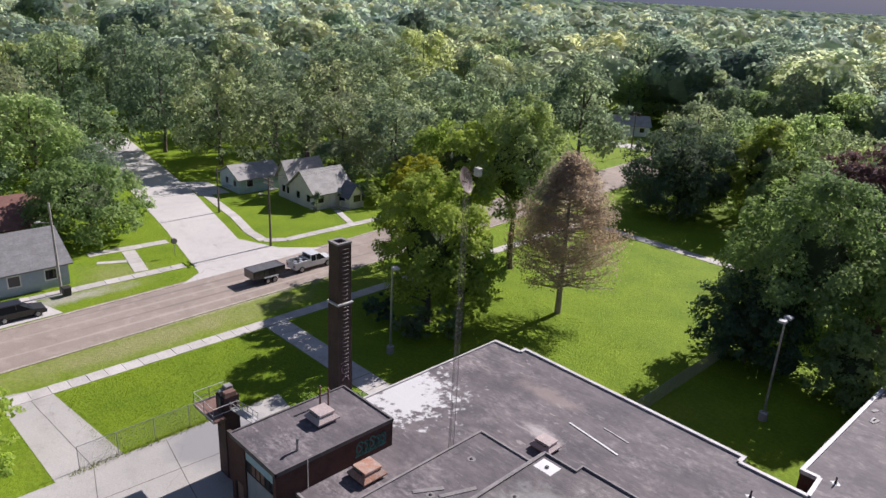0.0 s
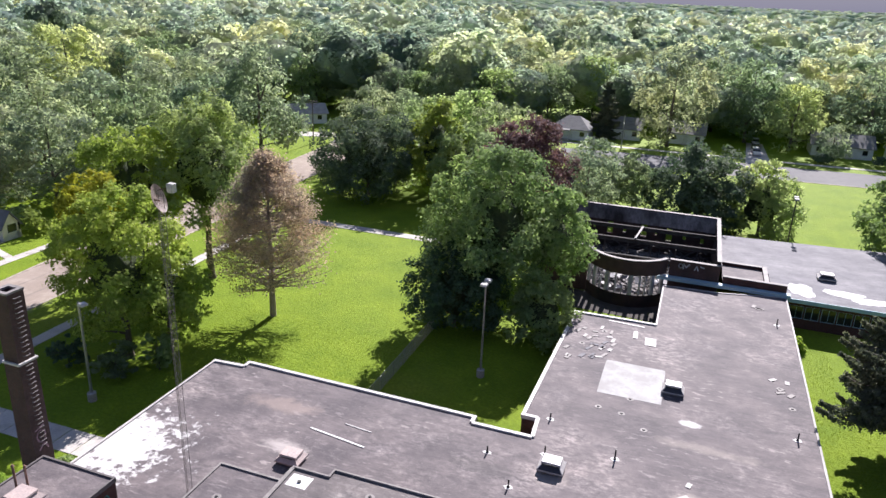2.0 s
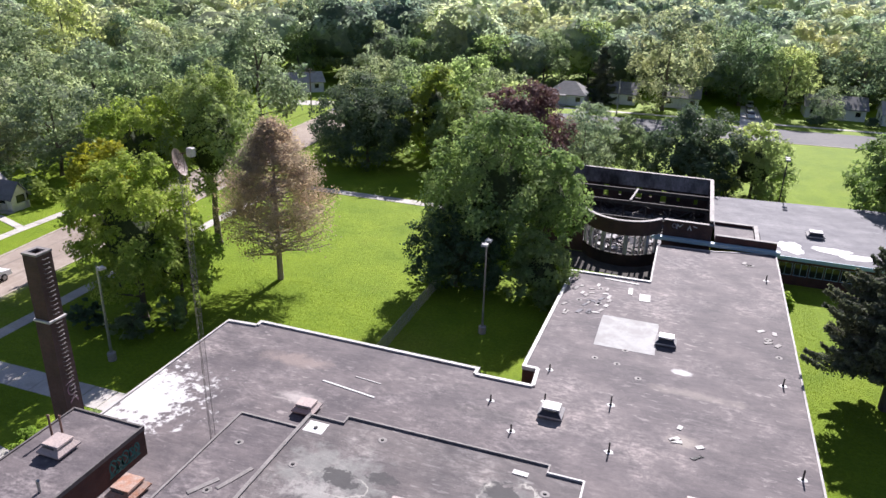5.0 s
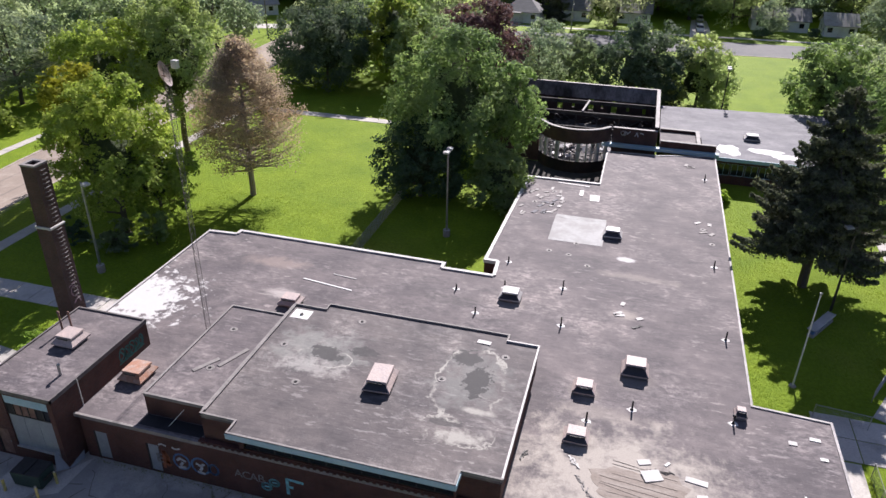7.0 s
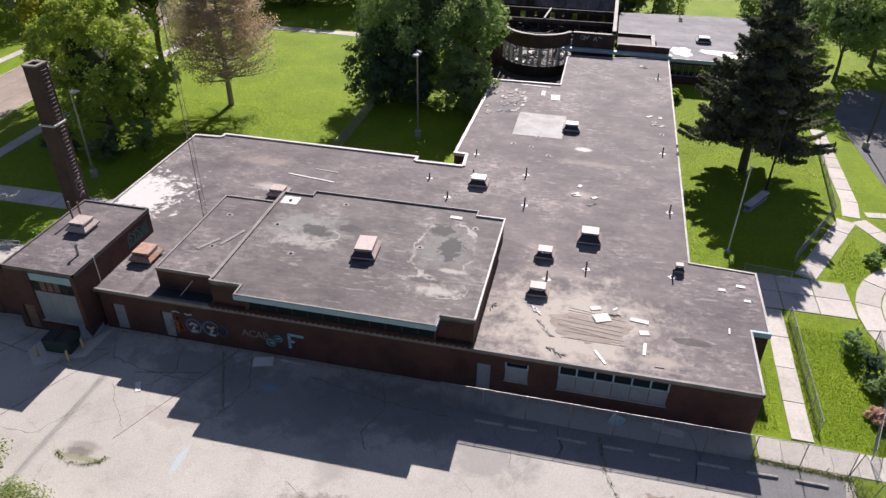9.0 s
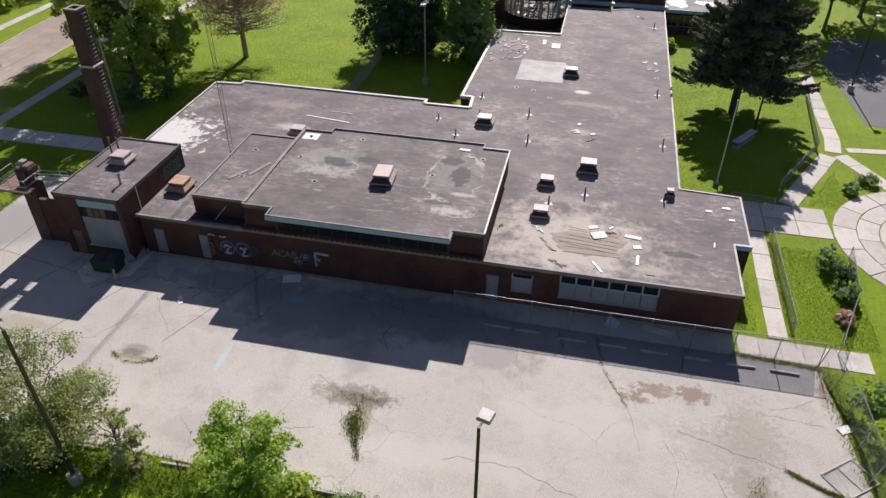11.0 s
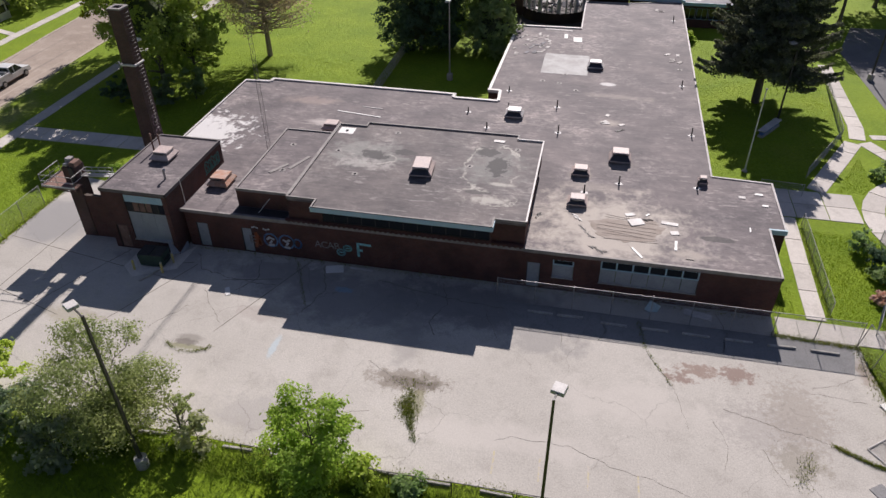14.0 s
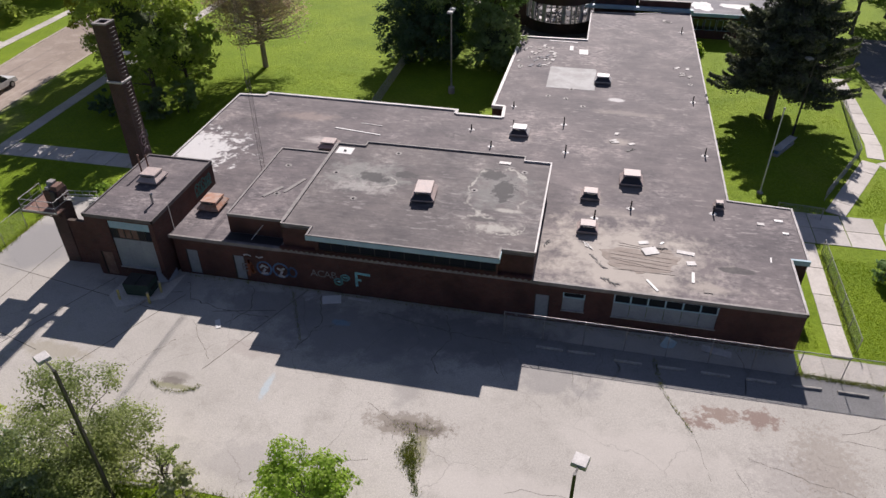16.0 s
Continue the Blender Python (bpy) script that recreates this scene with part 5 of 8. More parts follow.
tree("tree", (9.2, 113.5), 11.8, 5.4, -2.0, "oval", L_LIME, 0.3, 190, 60, 19, "feathery light green tree behind the annex")
tree("tree", (-10.0, 118.0), 10.0, 4.6, -0.8, "round", L_GREYG, 0.3, 130, 45, 20, "thin grey-green tree behind the burnt hall", count=9000)
tree("tree", (-17.5, 117.0), 10.5, 4.8, -0.8, "round", L_GREYG, 0.3, 130, 45, 21, "thin grey-green tree behind the burnt hall", count=9000)
tree("tree", (27.5, 108.0), 13.5, 6.3, -2.0, "round", L_MID, 0.34, 180, 65, 22, "green tree at the end of the annex")
tree("tree", (38.5, 94.0), 16.0, 6.5, 2.5, "broad", L_MID, 0.34, 190, 65, 23, "tall green tree beyond the annex")
tree("tree", (-93.5, 29.0), 10.4, 6.8, 0.0, "round", L_MID, 0.33, 190, 65, 24, "round green maple beside the side street")
tree("tree", (-26.2, 1.5), 7.2, 4.7, 0.2, "broad", L_WILLOW, 0.115, 820, 80, 25, "grey-green feathery willow bush at the car park edge", limbs=24, trunk_r=0.1)
tree("tree", (-21.6, 1.4), 3.8, 1.8, 0.4, "bush", L_WILLOW, 0.13, 40, 55, 26, "thin grey-green shrub at the car park edge", limbs=22, trunk_r=0.07)
tree("tree", (-13.0, 0.4), 6.4, 3.1, 0.2, "broad", L_BRIGHT, 0.15, 420, 64, 27, "bright green sapling at the car park edge", limbs=20, trunk_r=0.08)
tree("tree", (-35.5, 2.4), 4.8, 2.7, 0.2, "bush", L_BRIGHT, 0.26, 80, 55, 28, "bright green shrub at the car park edge", limbs=14, trunk_r=0.08)
tree("tree", (-51.6, 6.0), 7.0, 4.0, 0.2, "bush", L_BRIGHT, 0.28, 200, 60, 29, "green bushy tree beside the driveway", limbs=14, trunk_r=0.1)
tree("tree", (32.0, 86.0), 13.5, 5.6, 3.4, "broad", L_MID, 0.3, 140, 60, 30, "green tree beside the parking area")

for x, y, h, r, s in ((-30.8, 0.3, 3.4, 2.5, 211), (-28.2, -1.0, 2.6, 2.5, 213), (-33.4, -0.8, 3.2, 2.4, 214)):
    tree("shrub", (x, y), h, r, 0.05, "bush", L_DEEP, 0.2, 110, 50, s, "dense dark green undergrowth at the car park edge", limbs=10, trunk_r=0.05, category="shrub", group="car park edge shrubs")
for x, y, h, r, s in ((-41.0, 27.9, 1.3, 1.1, 201), (-39.4, 28.6, 1.6, 1.2, 202), (-42.6, 27.2, 1.1, 1.0, 203), (-38.6, 29.6, 1.2, 0.9, 204)):
    tree("shrub", (x, y), h, r, 0.05, "bush", L_BRIGHT, 0.2, 40, 40, s, "low bright green shrub beside the path", limbs=8, trunk_r=0.03, category="shrub", group="path shrubs")


def spruce(at, height, R, seed, label, size=0.2, tiers=22, base=1.8, fill=1.0, boughs=8):
    """A conifer: straight trunk, whorls of long boughs that sag and turn up at the tip, hung with curtains of needles."""
    rng = np.random.default_rng(seed)
    ob = thing("spruce", (*at, 0), label, "tree")
    bm = bmesh.new()
    limb(bm, rng, (0, 0, -0.2), (0, 0, height), height * 0.024, 0.03, 8, 0.01, 9)
    P, N = [], []
    for i in range(tiers):
        s = i / tiers
        z = base + (height - base - 0.3) * s ** 1.08
        reach = R * (1 - s) ** 0.62 * min(1.0, 0.74 + 2.0 * s) + 0.3
        for j in range(max(5, int(boughs * (1 - 0.55 * s)))):
            a = rng.uniform(0, 2 * math.pi)
            L = reach * rng.uniform(0.62, 1.12)
            sag = L * rng.uniform(0.3, 0.62)
            out, side = np.array([math.cos(a), math.sin(a), 0]), np.array([-math.sin(a), math.cos(a), 0])

            def along(t):
                return np.outer(L * t, out) + np.outer(z - sag * np.sin(1.9 * t) + 0.12 * L * t ** 3, (0, 0, 1))

            pts = along(np.linspace(0, 1, 5))
            for p, q, r in zip(pts, pts[1:], (0.06, 0.045, 0.03, 0.02)):
                rod(bm, tuple(p), tuple(q), r * (1 - 0.5 * s) + 0.01, r * 0.7 * (1 - 0.5 * s) + 0.008, 4, caps=False)
            k = int(fill * (40 + 105 * L) * 0.2 / size)
            t = rng.uniform(0.16, 1.0, k) ** 0.85
            spray = np.clip(np.sin(np.pi * t ** 0.8), 0.12, 1) * min(1.0, 0.25 + 0.14 * L)
            w = np.round(rng.uniform(-1, 1, k) * 4) / 4 + 0.07 * rng.normal(size=k)
            q = along(t) + side * (w * spray)[:, None] + 0.05 * rng.normal(size=(k, 3))
            q[:, 2] -= 0.14 * np.abs(w) * spray + rng.uniform(0, 1, k) ** 2 * (0.2 + 0.6 * spray)
            P.append(q)
            N.append(unit(0.75 * rng.normal(size=(k, 3)) + np.array([0, 0, 0.7]) + 0.3 * out))
    P, N = np.concatenate(P), np.concatenate(N)
    cr = new("crown", crown_mesh("crown", P, N, size * rng.uniform(0.6, 1.5, len(P)), L_SPRUCE, rng, [], 3))
    cr.parent = ob
    part("trunk", bm, M_BARK, ob)
    return ob


spruce((17.1, 56.4), 19.5, 7.4, 41, "tall dark drooping spruce on the east lawn", base=6.2, tiers=27, boughs=12, fill=1.05)
spruce((-23.5, 183.0), 15.0, 4.2, 42, "dark narrow spruce between the far houses", size=0.45, tiers=18)


def dead_tree():
    rng = np.random.default_rng(77)
    ob = thing("dead_tree", (-41.3, 59.6, 0), "dying tree with bare branches and rust-brown needles", "tree")
    bm = bmesh.new()
    limb(bm, rng, (0, 0, -0.2), (0, 0, 17.6), 0.36, 0.04, 9, 0.01, 9)
    P, N = [], []
    for i in range(300):
        s = rng.uniform(0, 1) ** 0.9
        z = 2.6 + 14.9 * s
        a = rng.uniform(0, 2 * math.pi)
        L = (6.5 * (1 - s ** 1.8) ** 0.85 * min(1.0, 0.76 + 1.1 * s)) * rng.uniform(0.62, 1.06) + 0.3
        rise = rng.uniform(0.15, 0.62) * (1 - 0.55 * s)
        m = Vector((math.cos(a) * L * 0.5, math.sin(a) * L * 0.5, z + L * rise * 0.34))
        e = Vector((math.cos(a + 0.16) * L, math.sin(a + 0.16) * L, z + L * rise))
        r = 0.085 * (1 - 0.62 * s)
        rod(bm, (0, 0, z), m, r, r * 0.6, 5, caps=False)
        rod(bm, m, e, r * 0.6, 0.012, 4, caps=False)
        for j in range(10):
            t = rng.uniform(-0.1, 0.95)
            b = m.lerp(e, t)
            q = b + Vector((rng.normal() * 0.55, rng.normal() * 0.55, rng.uniform(-0.2, 0.75)))
            rod(bm, b, q, 0.02, 0.006, 3, caps=False)
        k = int((55 + 34 * L) * (1.0 if s > 0.26 else 0.6 if s > 0.12 else 0.2))
        t = 1.05 - 1.2 * rng.uniform(0, 1, k) ** 1.3
        q = np.outer(t, np.array(e - m)) + np.array(m) + rng.normal(size=(k, 3)) * np.array([0.40, 0.40, 0.32])
        P.append(q)
        N.append(unit(rng.normal(size=(k, 3))))
    P, N = np.concatenate(P), np.concatenate(N)
    cr = new("crown", quads_mesh("crown", P, N, 0.155 * rng.uniform(0.5, 1.4, len(P)), L_DEAD, rng))
    cr.parent = ob
    tagged(cr, "sparse rust-brown needles")
    part("trunk", bm, M_DEADBARK, ob)


dead_tree()

# woodland trees that stand apart, each a copy of one of a few kinds
PROTO = []
for i, (prof, leaf, lab, h0) in enumerate((("round", L_HAZEL, "full green tree in the neighbourhood", -2.0), ("broad", L_DEEP, "dark green tree in the neighbourhood", -0.5),
                                           ("oval", L_LIME, "light yellow-green tree in the neighbourhood", -1.5), ("broad", L_GREYG, "grey-green willow-like tree in the neighbourhood", -1.5),
                                           ("round", L_DEEP, "dense dark tree in the neighbourhood", -2.5), ("oval", L_HAZEL, "tall green tree in the neighbourhood", -1.5))):
    PROTO.append((prof, leaf, lab, h0, 900 + i))


HOUSES_AT = [(-85, 14, 11), (-100, 18, 11), (-92, 62, 9), (-106, 58, 8), (-31, 178, 11), (-19, 184, 9), (-4, 186, 8), (12, 188, 7), (33, 187, 12), (-98, 158, 12), (-84, 146, 10), (-262, 228, 14), (-243, 80, 14), (-214, 74, 14), (-268, 233, 14)]


def open_ground(x, y, r):
    """True where no tree of that reach may stand."""
    if -62 - r < x < 75 and -60 < y < 132:
        return True
    if -82 - r < x < -58 + r and y < 158:
        return True
    if x <= -70 and abs(y - (44.5 - (x + 110) * 0.155)) < 7.5 + r * 0.55 and x > -150:
        return True
    if 138 - r < y < 176 + r * 0.5 and -90 < x < 140:
        return True
    if -82 - r * 0.5 > x > -100 and 44 < y < 72:
        return True
    if -82 > x > -92 and 8 < y < 40:
        return True
    return any((x - a) ** 2 + (y - b) ** 2 < (c + r * 0.4) ** 2 for a, b, c in HOUSES_AT)


rng = np.random.default_rng(3)
protos, spots = [], []
HAND = [(-118, 30, 17, 8, 2), (-128, 40, 15, 7, 0), (-137, 58, 22, 8, 1), (-122, 62, 21, 8, 5), (-112, 68, 16, 8, 3), (-100, 74, 16, 7, 3), (-93, 80, 15, 7, 1), (-86, 84, 12, 6, 0),
        (-90, 95, 19, 8, 5), (-86, 108, 19, 8, 4), (-84, 122, 24, 9, 4), (-62, 128, 17, 7, 5), (-55, 131, 16, 7, 0), (-44, 133, 17, 7, 2), (-46, 118, 17, 7, 2), (-29, 107, 15, 6, 5), (-28, 120, 15, 6.5, 2), (-36, 127, 16, 7, 0), (-19, 131, 10, 5, 4), (-16, 106, 12, 5, 1), (33, 118, 13, 6, 0), (44, 112, 15, 6.5, 1), (42, 128, 12, 6, 5), (-97, 70, 9, 4, 4),
        (-8, 180, 24, 9, 3), (10, 196, 22, 9, 0), (20, 190, 17, 7, 2), (38, 200, 20, 9, 1), (52, 178, 12, 6, 1), (58, 190, 22, 9, 3), (-40, 190, 18, 7, 0), (-52, 180, 17, 8, 2),
        (-30, 205, 20, 8, 2), (-64, 176, 16, 7, 5), (-112, 36, 9, 5, 4), (-116, 20, 11, 6, 1), (-92, 12, 9, 4, 5), (-104, 5, 13, 6, 0), (-85, -2, 10, 5, 2), (64, 168, 10, 5, 4), (28, 182, 9, 4, 4)]
for x, y, h, r, k in HAND:
    spots.append((x, y, h, r, k))
tries = 0
while len(spots) < 145 and tries < 20000:
    tries += 1
    a = radians(rng.uniform(-20, 88))
    d = math.sqrt(rng.uniform(95 ** 2, 235 ** 2))
    x, y = -d * math.sin(a), d * math.cos(a)
    r = rng.uniform(5.2, 9.8)
    if open_ground(x, y, r) or any((x - s[0]) ** 2 + (y - s[1]) ** 2 < (0.62 * (r + s[3])) ** 2 for s in spots):
        continue
    spots.append((x, y, min(r * rng.uniform(2.0, 2.8), 25.0), r, int(rng.integers(0, 6))))
for x, y, h, r, k in spots:
    prof, leaf, lab, h0, seed = PROTO[k]
    if len(protos) <= k or not protos[k]:
        while len(protos) <= k:
            protos.append(None)
        protos[k] = tree("tree", (x, y), 16.0, 6.5, h0, prof, leaf, 0.38, 170, 40, seed, lab, limbs=6, full=True, group="neighbourhood trees", count=6800)
        protos[k].matrix_basis = Matrix.Translation((x, y, 0)) @ Matrix.Diagonal((r / 6.5, r / 6.5, h / 16.0, 1))
    else:
        src = protos[k]
        keep = src.matrix_basis.copy()
        src.matrix_basis = Matrix.Identity(4)
        copy_thing(src, Matrix.Translation((x, y, 0)) @ Matrix.Rotation(rng.uniform(0, 6.28), 4, "Z") @ Matrix.Diagonal((r / 6.5, r / 6.5, h / 16.0, 1)))
        src.matrix_basis = keep


def woods(name, d0, d1, spacing, leaves, level, leaf, size, seed, label, rmin, rmax):
    """Far woodland: one mesh of many crowns out to a distance."""
    rng = np.random.default_rng(seed)
    kinds = []
    for k in range(7):
        prof = ("round", "broad", "oval")[k % 3]
        shape = Crown(rng, 0.06, 1.0, 0.44, prof, boughs=24 + 3 * (k % 4))
        kinds.append((shape.leaves(rng, leaves) if leaves else (np.zeros((0, 3)), np.zeros((0, 3))), shape.heart(level, 0.88 if leaves else 1.0)))
    cells = []
    a = radians(-18)
    row = d0
    while row < d1:
        step = spacing * (0.9 + 0.5 * (row - d0) / (d1 - d0))
        n = int((radians(98)) * row / step)
        for i in range(n):
            ang = a + radians(98) * (i + rng.uniform(0, 1)) / n
            d = row + rng.uniform(-0.5, 0.5) * step
            x, y = -d * math.sin(ang), d * math.cos(ang)
            r = rng.uniform(rmin, rmax)
            if not open_ground(x, y, r):
                cells.append((x, y, r))
        row += step * 0.85
    P, N, S, hearts = [], [], [], []
    for x, y, r in cells:
        (p, nr), (hv, hf) = kinds[int(rng.integers(0, 7))]
        h = min(r * rng.uniform(1.7, 2.5), rng.uniform(13.0, 26.0))
        t = rng.uniform(0, 6.28)
        c, s = math.cos(t), math.sin(t)
        R3 = np.array([[c, -s, 0], [s, c, 0], [0, 0, 1]])
        scale, here = np.array([r / 0.44, r / 0.44, h]), np.array([x, y, 0])
        P.append((p @ R3.T) * scale + here)
        N.append(nr @ R3.T)
        S.append(np.full(len(p), size * r / 9))
        hearts.append(((hv @ R3.T) * scale + here, hf))
    P, N, S = np.concatenate(P), np.concatenate(N), np.concatenate(S)
    ob = new(name, crown_mesh(name, P, N, S * rng.uniform(0.7, 1.3, len(P)), leaf, rng, hearts, 3))
    return tagged(ob, label, "woodland", "", "stuff")


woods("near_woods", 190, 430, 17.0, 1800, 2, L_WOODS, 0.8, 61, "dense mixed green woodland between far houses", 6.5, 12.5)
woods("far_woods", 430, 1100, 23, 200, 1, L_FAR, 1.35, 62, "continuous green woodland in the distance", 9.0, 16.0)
woods("horizon_woods", 1100, 4200, 52, 0, 1, L_FAR, 4.0, 63, "woodland at the horizon coloured blue-green for haze", 17.0, 30.0)


# ---------------------------------------------------------------- roof fittings
M_SCREEN = surface("dark blue-grey mesh screen", (0.03, 0.033, 0.045), (0.045, 0.047, 0.06), 3.0, 30.0, rough=0.7)


def roof_vent(at, w, d, h, material, label, turn=0.0, screen=True):
    """A low sheet-metal hood on a kerb: sloped skirt, shadow gap, flat cap with folded edges."""
    h *= 0.85
    ob = thing("roof_vent", at, label, "roof vent", "roof vents", turn)
    part("kerb", bevelled(B(-w * 0.4, w * 0.4, -d * 0.4, d * 0.4, -0.02, 0.22), 0.01), M_COPING_DULL, ob)
    bm = bmesh.new()
    box(bm, -w / 2, w / 2, -d / 2, d / 2, 0.2, 0.3)
    box(bm, -w / 2, w / 2, -d / 2, d / 2, 0.3, h * 0.78, taper=w * 0.17)
    part("skirt", bm, material, ob)
    part("throat", B(-w * 0.34, w * 0.34, -d * 0.34, d * 0.34, h * 0.78, h * 0.86), M_BLACKPIPE, ob)
    k = w * 0.125
    part("cap", bevelled(B(-w / 2 + k, w / 2 - k, -d / 2 + k, d / 2 - k, h * 0.84, h, taper=0.03), 0.015), material, ob)
    part("louvre", bevelled(B(-w * 0.24, w * 0.24, -d / 2 + k - 0.09, -d / 2 + k - 0.01, h * 0.80, h * 0.9), 0.01), M_BLACKPIPE, ob)
    if screen:
        t = w * 0.17
        z0, z1 = 0.31, h * 0.77
        bm = bmesh.new()
        v = [bm.verts.new(q) for q in ((-w * 0.46, -d / 2 - 0.012, z0), (w * 0.46, -d / 2 - 0.012, z0), (w * 0.31, -d / 2 + t - 0.012, z1), (-w * 0.31, -d / 2 + t - 0.012, z1),
                                       (-w * 0.46, -d / 2 + 0.03, z0), (w * 0.46, -d / 2 + 0.03, z0), (w * 0.31, -d / 2 + t + 0.03, z1), (-w * 0.31, -d / 2 + t + 0.03, z1))]
        for f in ((0, 1, 2, 3), (7, 6, 5, 4), (0, 4, 5, 1), (1, 5, 6, 2), (2, 6, 7, 3), (3, 7, 4, 0)):
            bm.faces.new([v[i] for i in f])
        part("screen", bm, M_SCREEN, ob, "dark mesh screen")
    return ob


ZR = 3.36
for x, y, w, d, h, m, lab in ((-7.6, 40.8, 1.75, 1.5, 0.95, M_VENT_GREY, "grey metal roof vent hood on the low roof"), (2.4, 33.9, 1.85, 1.6, 1.15, M_VENT, "large pinkish metal roof vent hood"),
                              (-0.75, 30.9, 1.5, 1.3, 0.85, M_VENT, "small pinkish metal roof vent hood"), (-0.75, 26.2, 1.55, 1.3, 0.85, M_VENT, "small pinkish metal roof vent hood"),
                              (-0.5, 54.5, 1.75, 1.4, 0.95, M_VENT_GREY, "grey metal roof vent hood beside a white patch"), (-29.5, 23.7, 1.8, 1.9, 1.0, M_VENT_RUST, "rust streaked roof vent hood by the boiler house"),
                              (-23.9, 34.9, 1.7, 1.5, 0.85, M_VENT, "pale pinkish vent hood behind the step block"), (14.9, 88.0, 2.0, 1.6, 0.9, M_VENT_GREY, "pale roof vent hood on the annex")):
    roof_vent((x, y, ZR if y < 85 else 3.4), w, d, h, m, lab, 0.0, x > -20)
roof_vent((-12.9, 25.4, 5.36), 1.75, 2.3, 1.0, M_VENT, "large pale pinkish roof vent hood on the raised roof", 4)
roof_vent((-34.0, 23.4, 5.4), 1.7, 1.7, 0.95, M_VENT, "pinkish vent hood on the boiler house roof", 0.0, False)

roof_vent((9.0, 31.2, ZR), 0.8, 0.75, 0.8, M_VENT, "small pinkish vent hood at the roof corner")


def vent_pipe(x, y, z, h, r=0.06, lean=0.0):
    ob = thing("vent_pipe", (x, y, z), "black vent pipe with a pale flashing on the roof", "pipe", "roof vent pipes")
    bm = bmesh.new()
    n = 10
    prism(bm, [(0.3 * math.cos(2 * math.pi * i / n) * (1 + 0.25 * math.sin(3 * i)), 0.22 * math.sin(2 * math.pi * i / n) * (1 + 0.2 * math.cos(5 * i + x))) for i in range(n)], -0.01, 0.015)
    part("flashing", bm, M_WHITE_COAT, ob, "pale flashing patch")
    bm = bmesh.new()
    rod(bm, (0, 0, 0.0), (lean, 0, h), r, r * 0.95, 10)
    part("pipe", bm, M_BLACKPIPE, ob)
    bm = bmesh.new()
    rod(bm, (0, 0, 0.01), (0, 0, 0.14), r * 1.9, r * 1.2, 10)
    part("boot", bm, M_BLACKPIPE, ob)
    return ob


for x, y, h in ((-12.1, 40.9, 0.55), (-9.8, 37.9, 0.6), (-8.9, 46.7, 0.55), (-8.35, 42.2, 0.75), (-3.75, 43.6, 0.8), (-3.2, 38.1, 0.8), (-0.3, 28.0, 0.75), (2.4, 29.9, 0.75), (8.7, 39.8, 0.8),
                (8.45, 51.1, 0.7), (8.5, 72.0, 0.7), (8.55, 30.4, 0.75)):
    vent_pipe(x, y, ZR, h)
for x, y in ((-5.8, 49.9), (-4.0, 49.6), (-3.6, 52.0), (-2.2, 48.0), (7.8, 58.6), (8.5, 55.6), (-8.8, 60.2), (-7.2, 63.5), (-20.5, 27.4), (-16.5, 31.4), (-9.4, 26.9), (-18.0, 24.0), (-6.0, 30.3), (-25.0, 28.5), (-24.2, 24.2)):
    zz = 5.36 if -22 < x < -5 and y < 32.6 else (4.9 if -26.6 < x < -22.3 and y < 31 else ZR)
    ob = thing("roof_drain", (x, y, zz), "small round roof drain in a pale collar", "roof drain", "roof drains")
    bm = bmesh.new()
    rod(bm, (0, 0, -0.01), (0, 0, 0.02), 0.3, 0.27, 14)
    part("collar", bm, M_COPING_DULL, ob)
    bm = bmesh.new()
    rod(bm, (0, 0, 0.02), (0, 0, 0.08), 0.11, 0.07, 10)
    part("strainer", bm, M_BLACKPIPE, ob)


def ragged_patch(name, x, y, z, rx, ry, seed, material, label, category="patch", thick=0.006, turn=0.0):
    """A flat uneven patch with a ragged outline."""
    rng = random.Random(seed)
    ph = [rng.uniform(0, 6.28) for _ in range(4)]
    pts = []
    for i in range(44):
        a = 2 * math.pi * i / 44
        k = 1 + 0.12 * math.sin(2 * a + ph[0]) + 0.1 * math.sin(3 * a + ph[1]) + 0.06 * math.sin(7 * a + ph[2]) + 0.04 * math.sin(13 * a + ph[3]) + rng.uniform(-0.05, 0.05)
        c, s = math.cos(a), math.sin(a)
        q = 1 / max(abs(c), abs(s)) ** 0.45
        pts.append((rx * k * c * q, ry * k * s * q))
    bm = bmesh.new()
    prism(bm, pts, -0.02, thick)
    ob = part(name, bm, material)
    ob.matrix_basis = pose(x, y, z, 0, 0, turn)
    return tagged(ob, label, category)


def coat_material(name, col, under, hold, scale=0.9):
    """Paint worn through in blotches to what lies beneath."""
    m, n, l, p = nodes_of(name)
    pos = place(n, l)
    k = ramp(n, l, noise_node(n, l, pos, scale, 10, 0.74), hold - 0.03, hold + 0.12)
    g = noise_node(n, l, pos, 9.0, 4, 0.7)
    c = mix(n, l, k, under, mix(n, l, 1.0, col, ramp(n, l, g, 0.25, 0.75, (0.8,) * 3, (1.1,) * 3), "MULTIPLY"))
    l.new(c, p.inputs["Base Color"])
    p.inputs["Roughness"].default_value = 0.75
    bump_to(n, l, p, g, 0.3, 0.01)
    return m


M_COAT_THIN = coat_material("thin pale coating", (0.42, 0.42, 0.41), (0.30, 0.29, 0.28), 0.47, 0.5)
M_BARE = coat_material("bare torn deck", (0.36, 0.32, 0.275), (0.19, 0.163, 0.158), 0.47, 0.7)
M_DECK_JOINT = surface("dark brown board joint", (0.15, 0.125, 0.105), (0.22, 0.185, 0.16), 2.0)
M_DECK = surface("bare brown deck boards", (0.26, 0.215, 0.18), (0.34, 0.295, 0.255), 1.1, 8.0, stretch=(0.6, 3.0, 1))
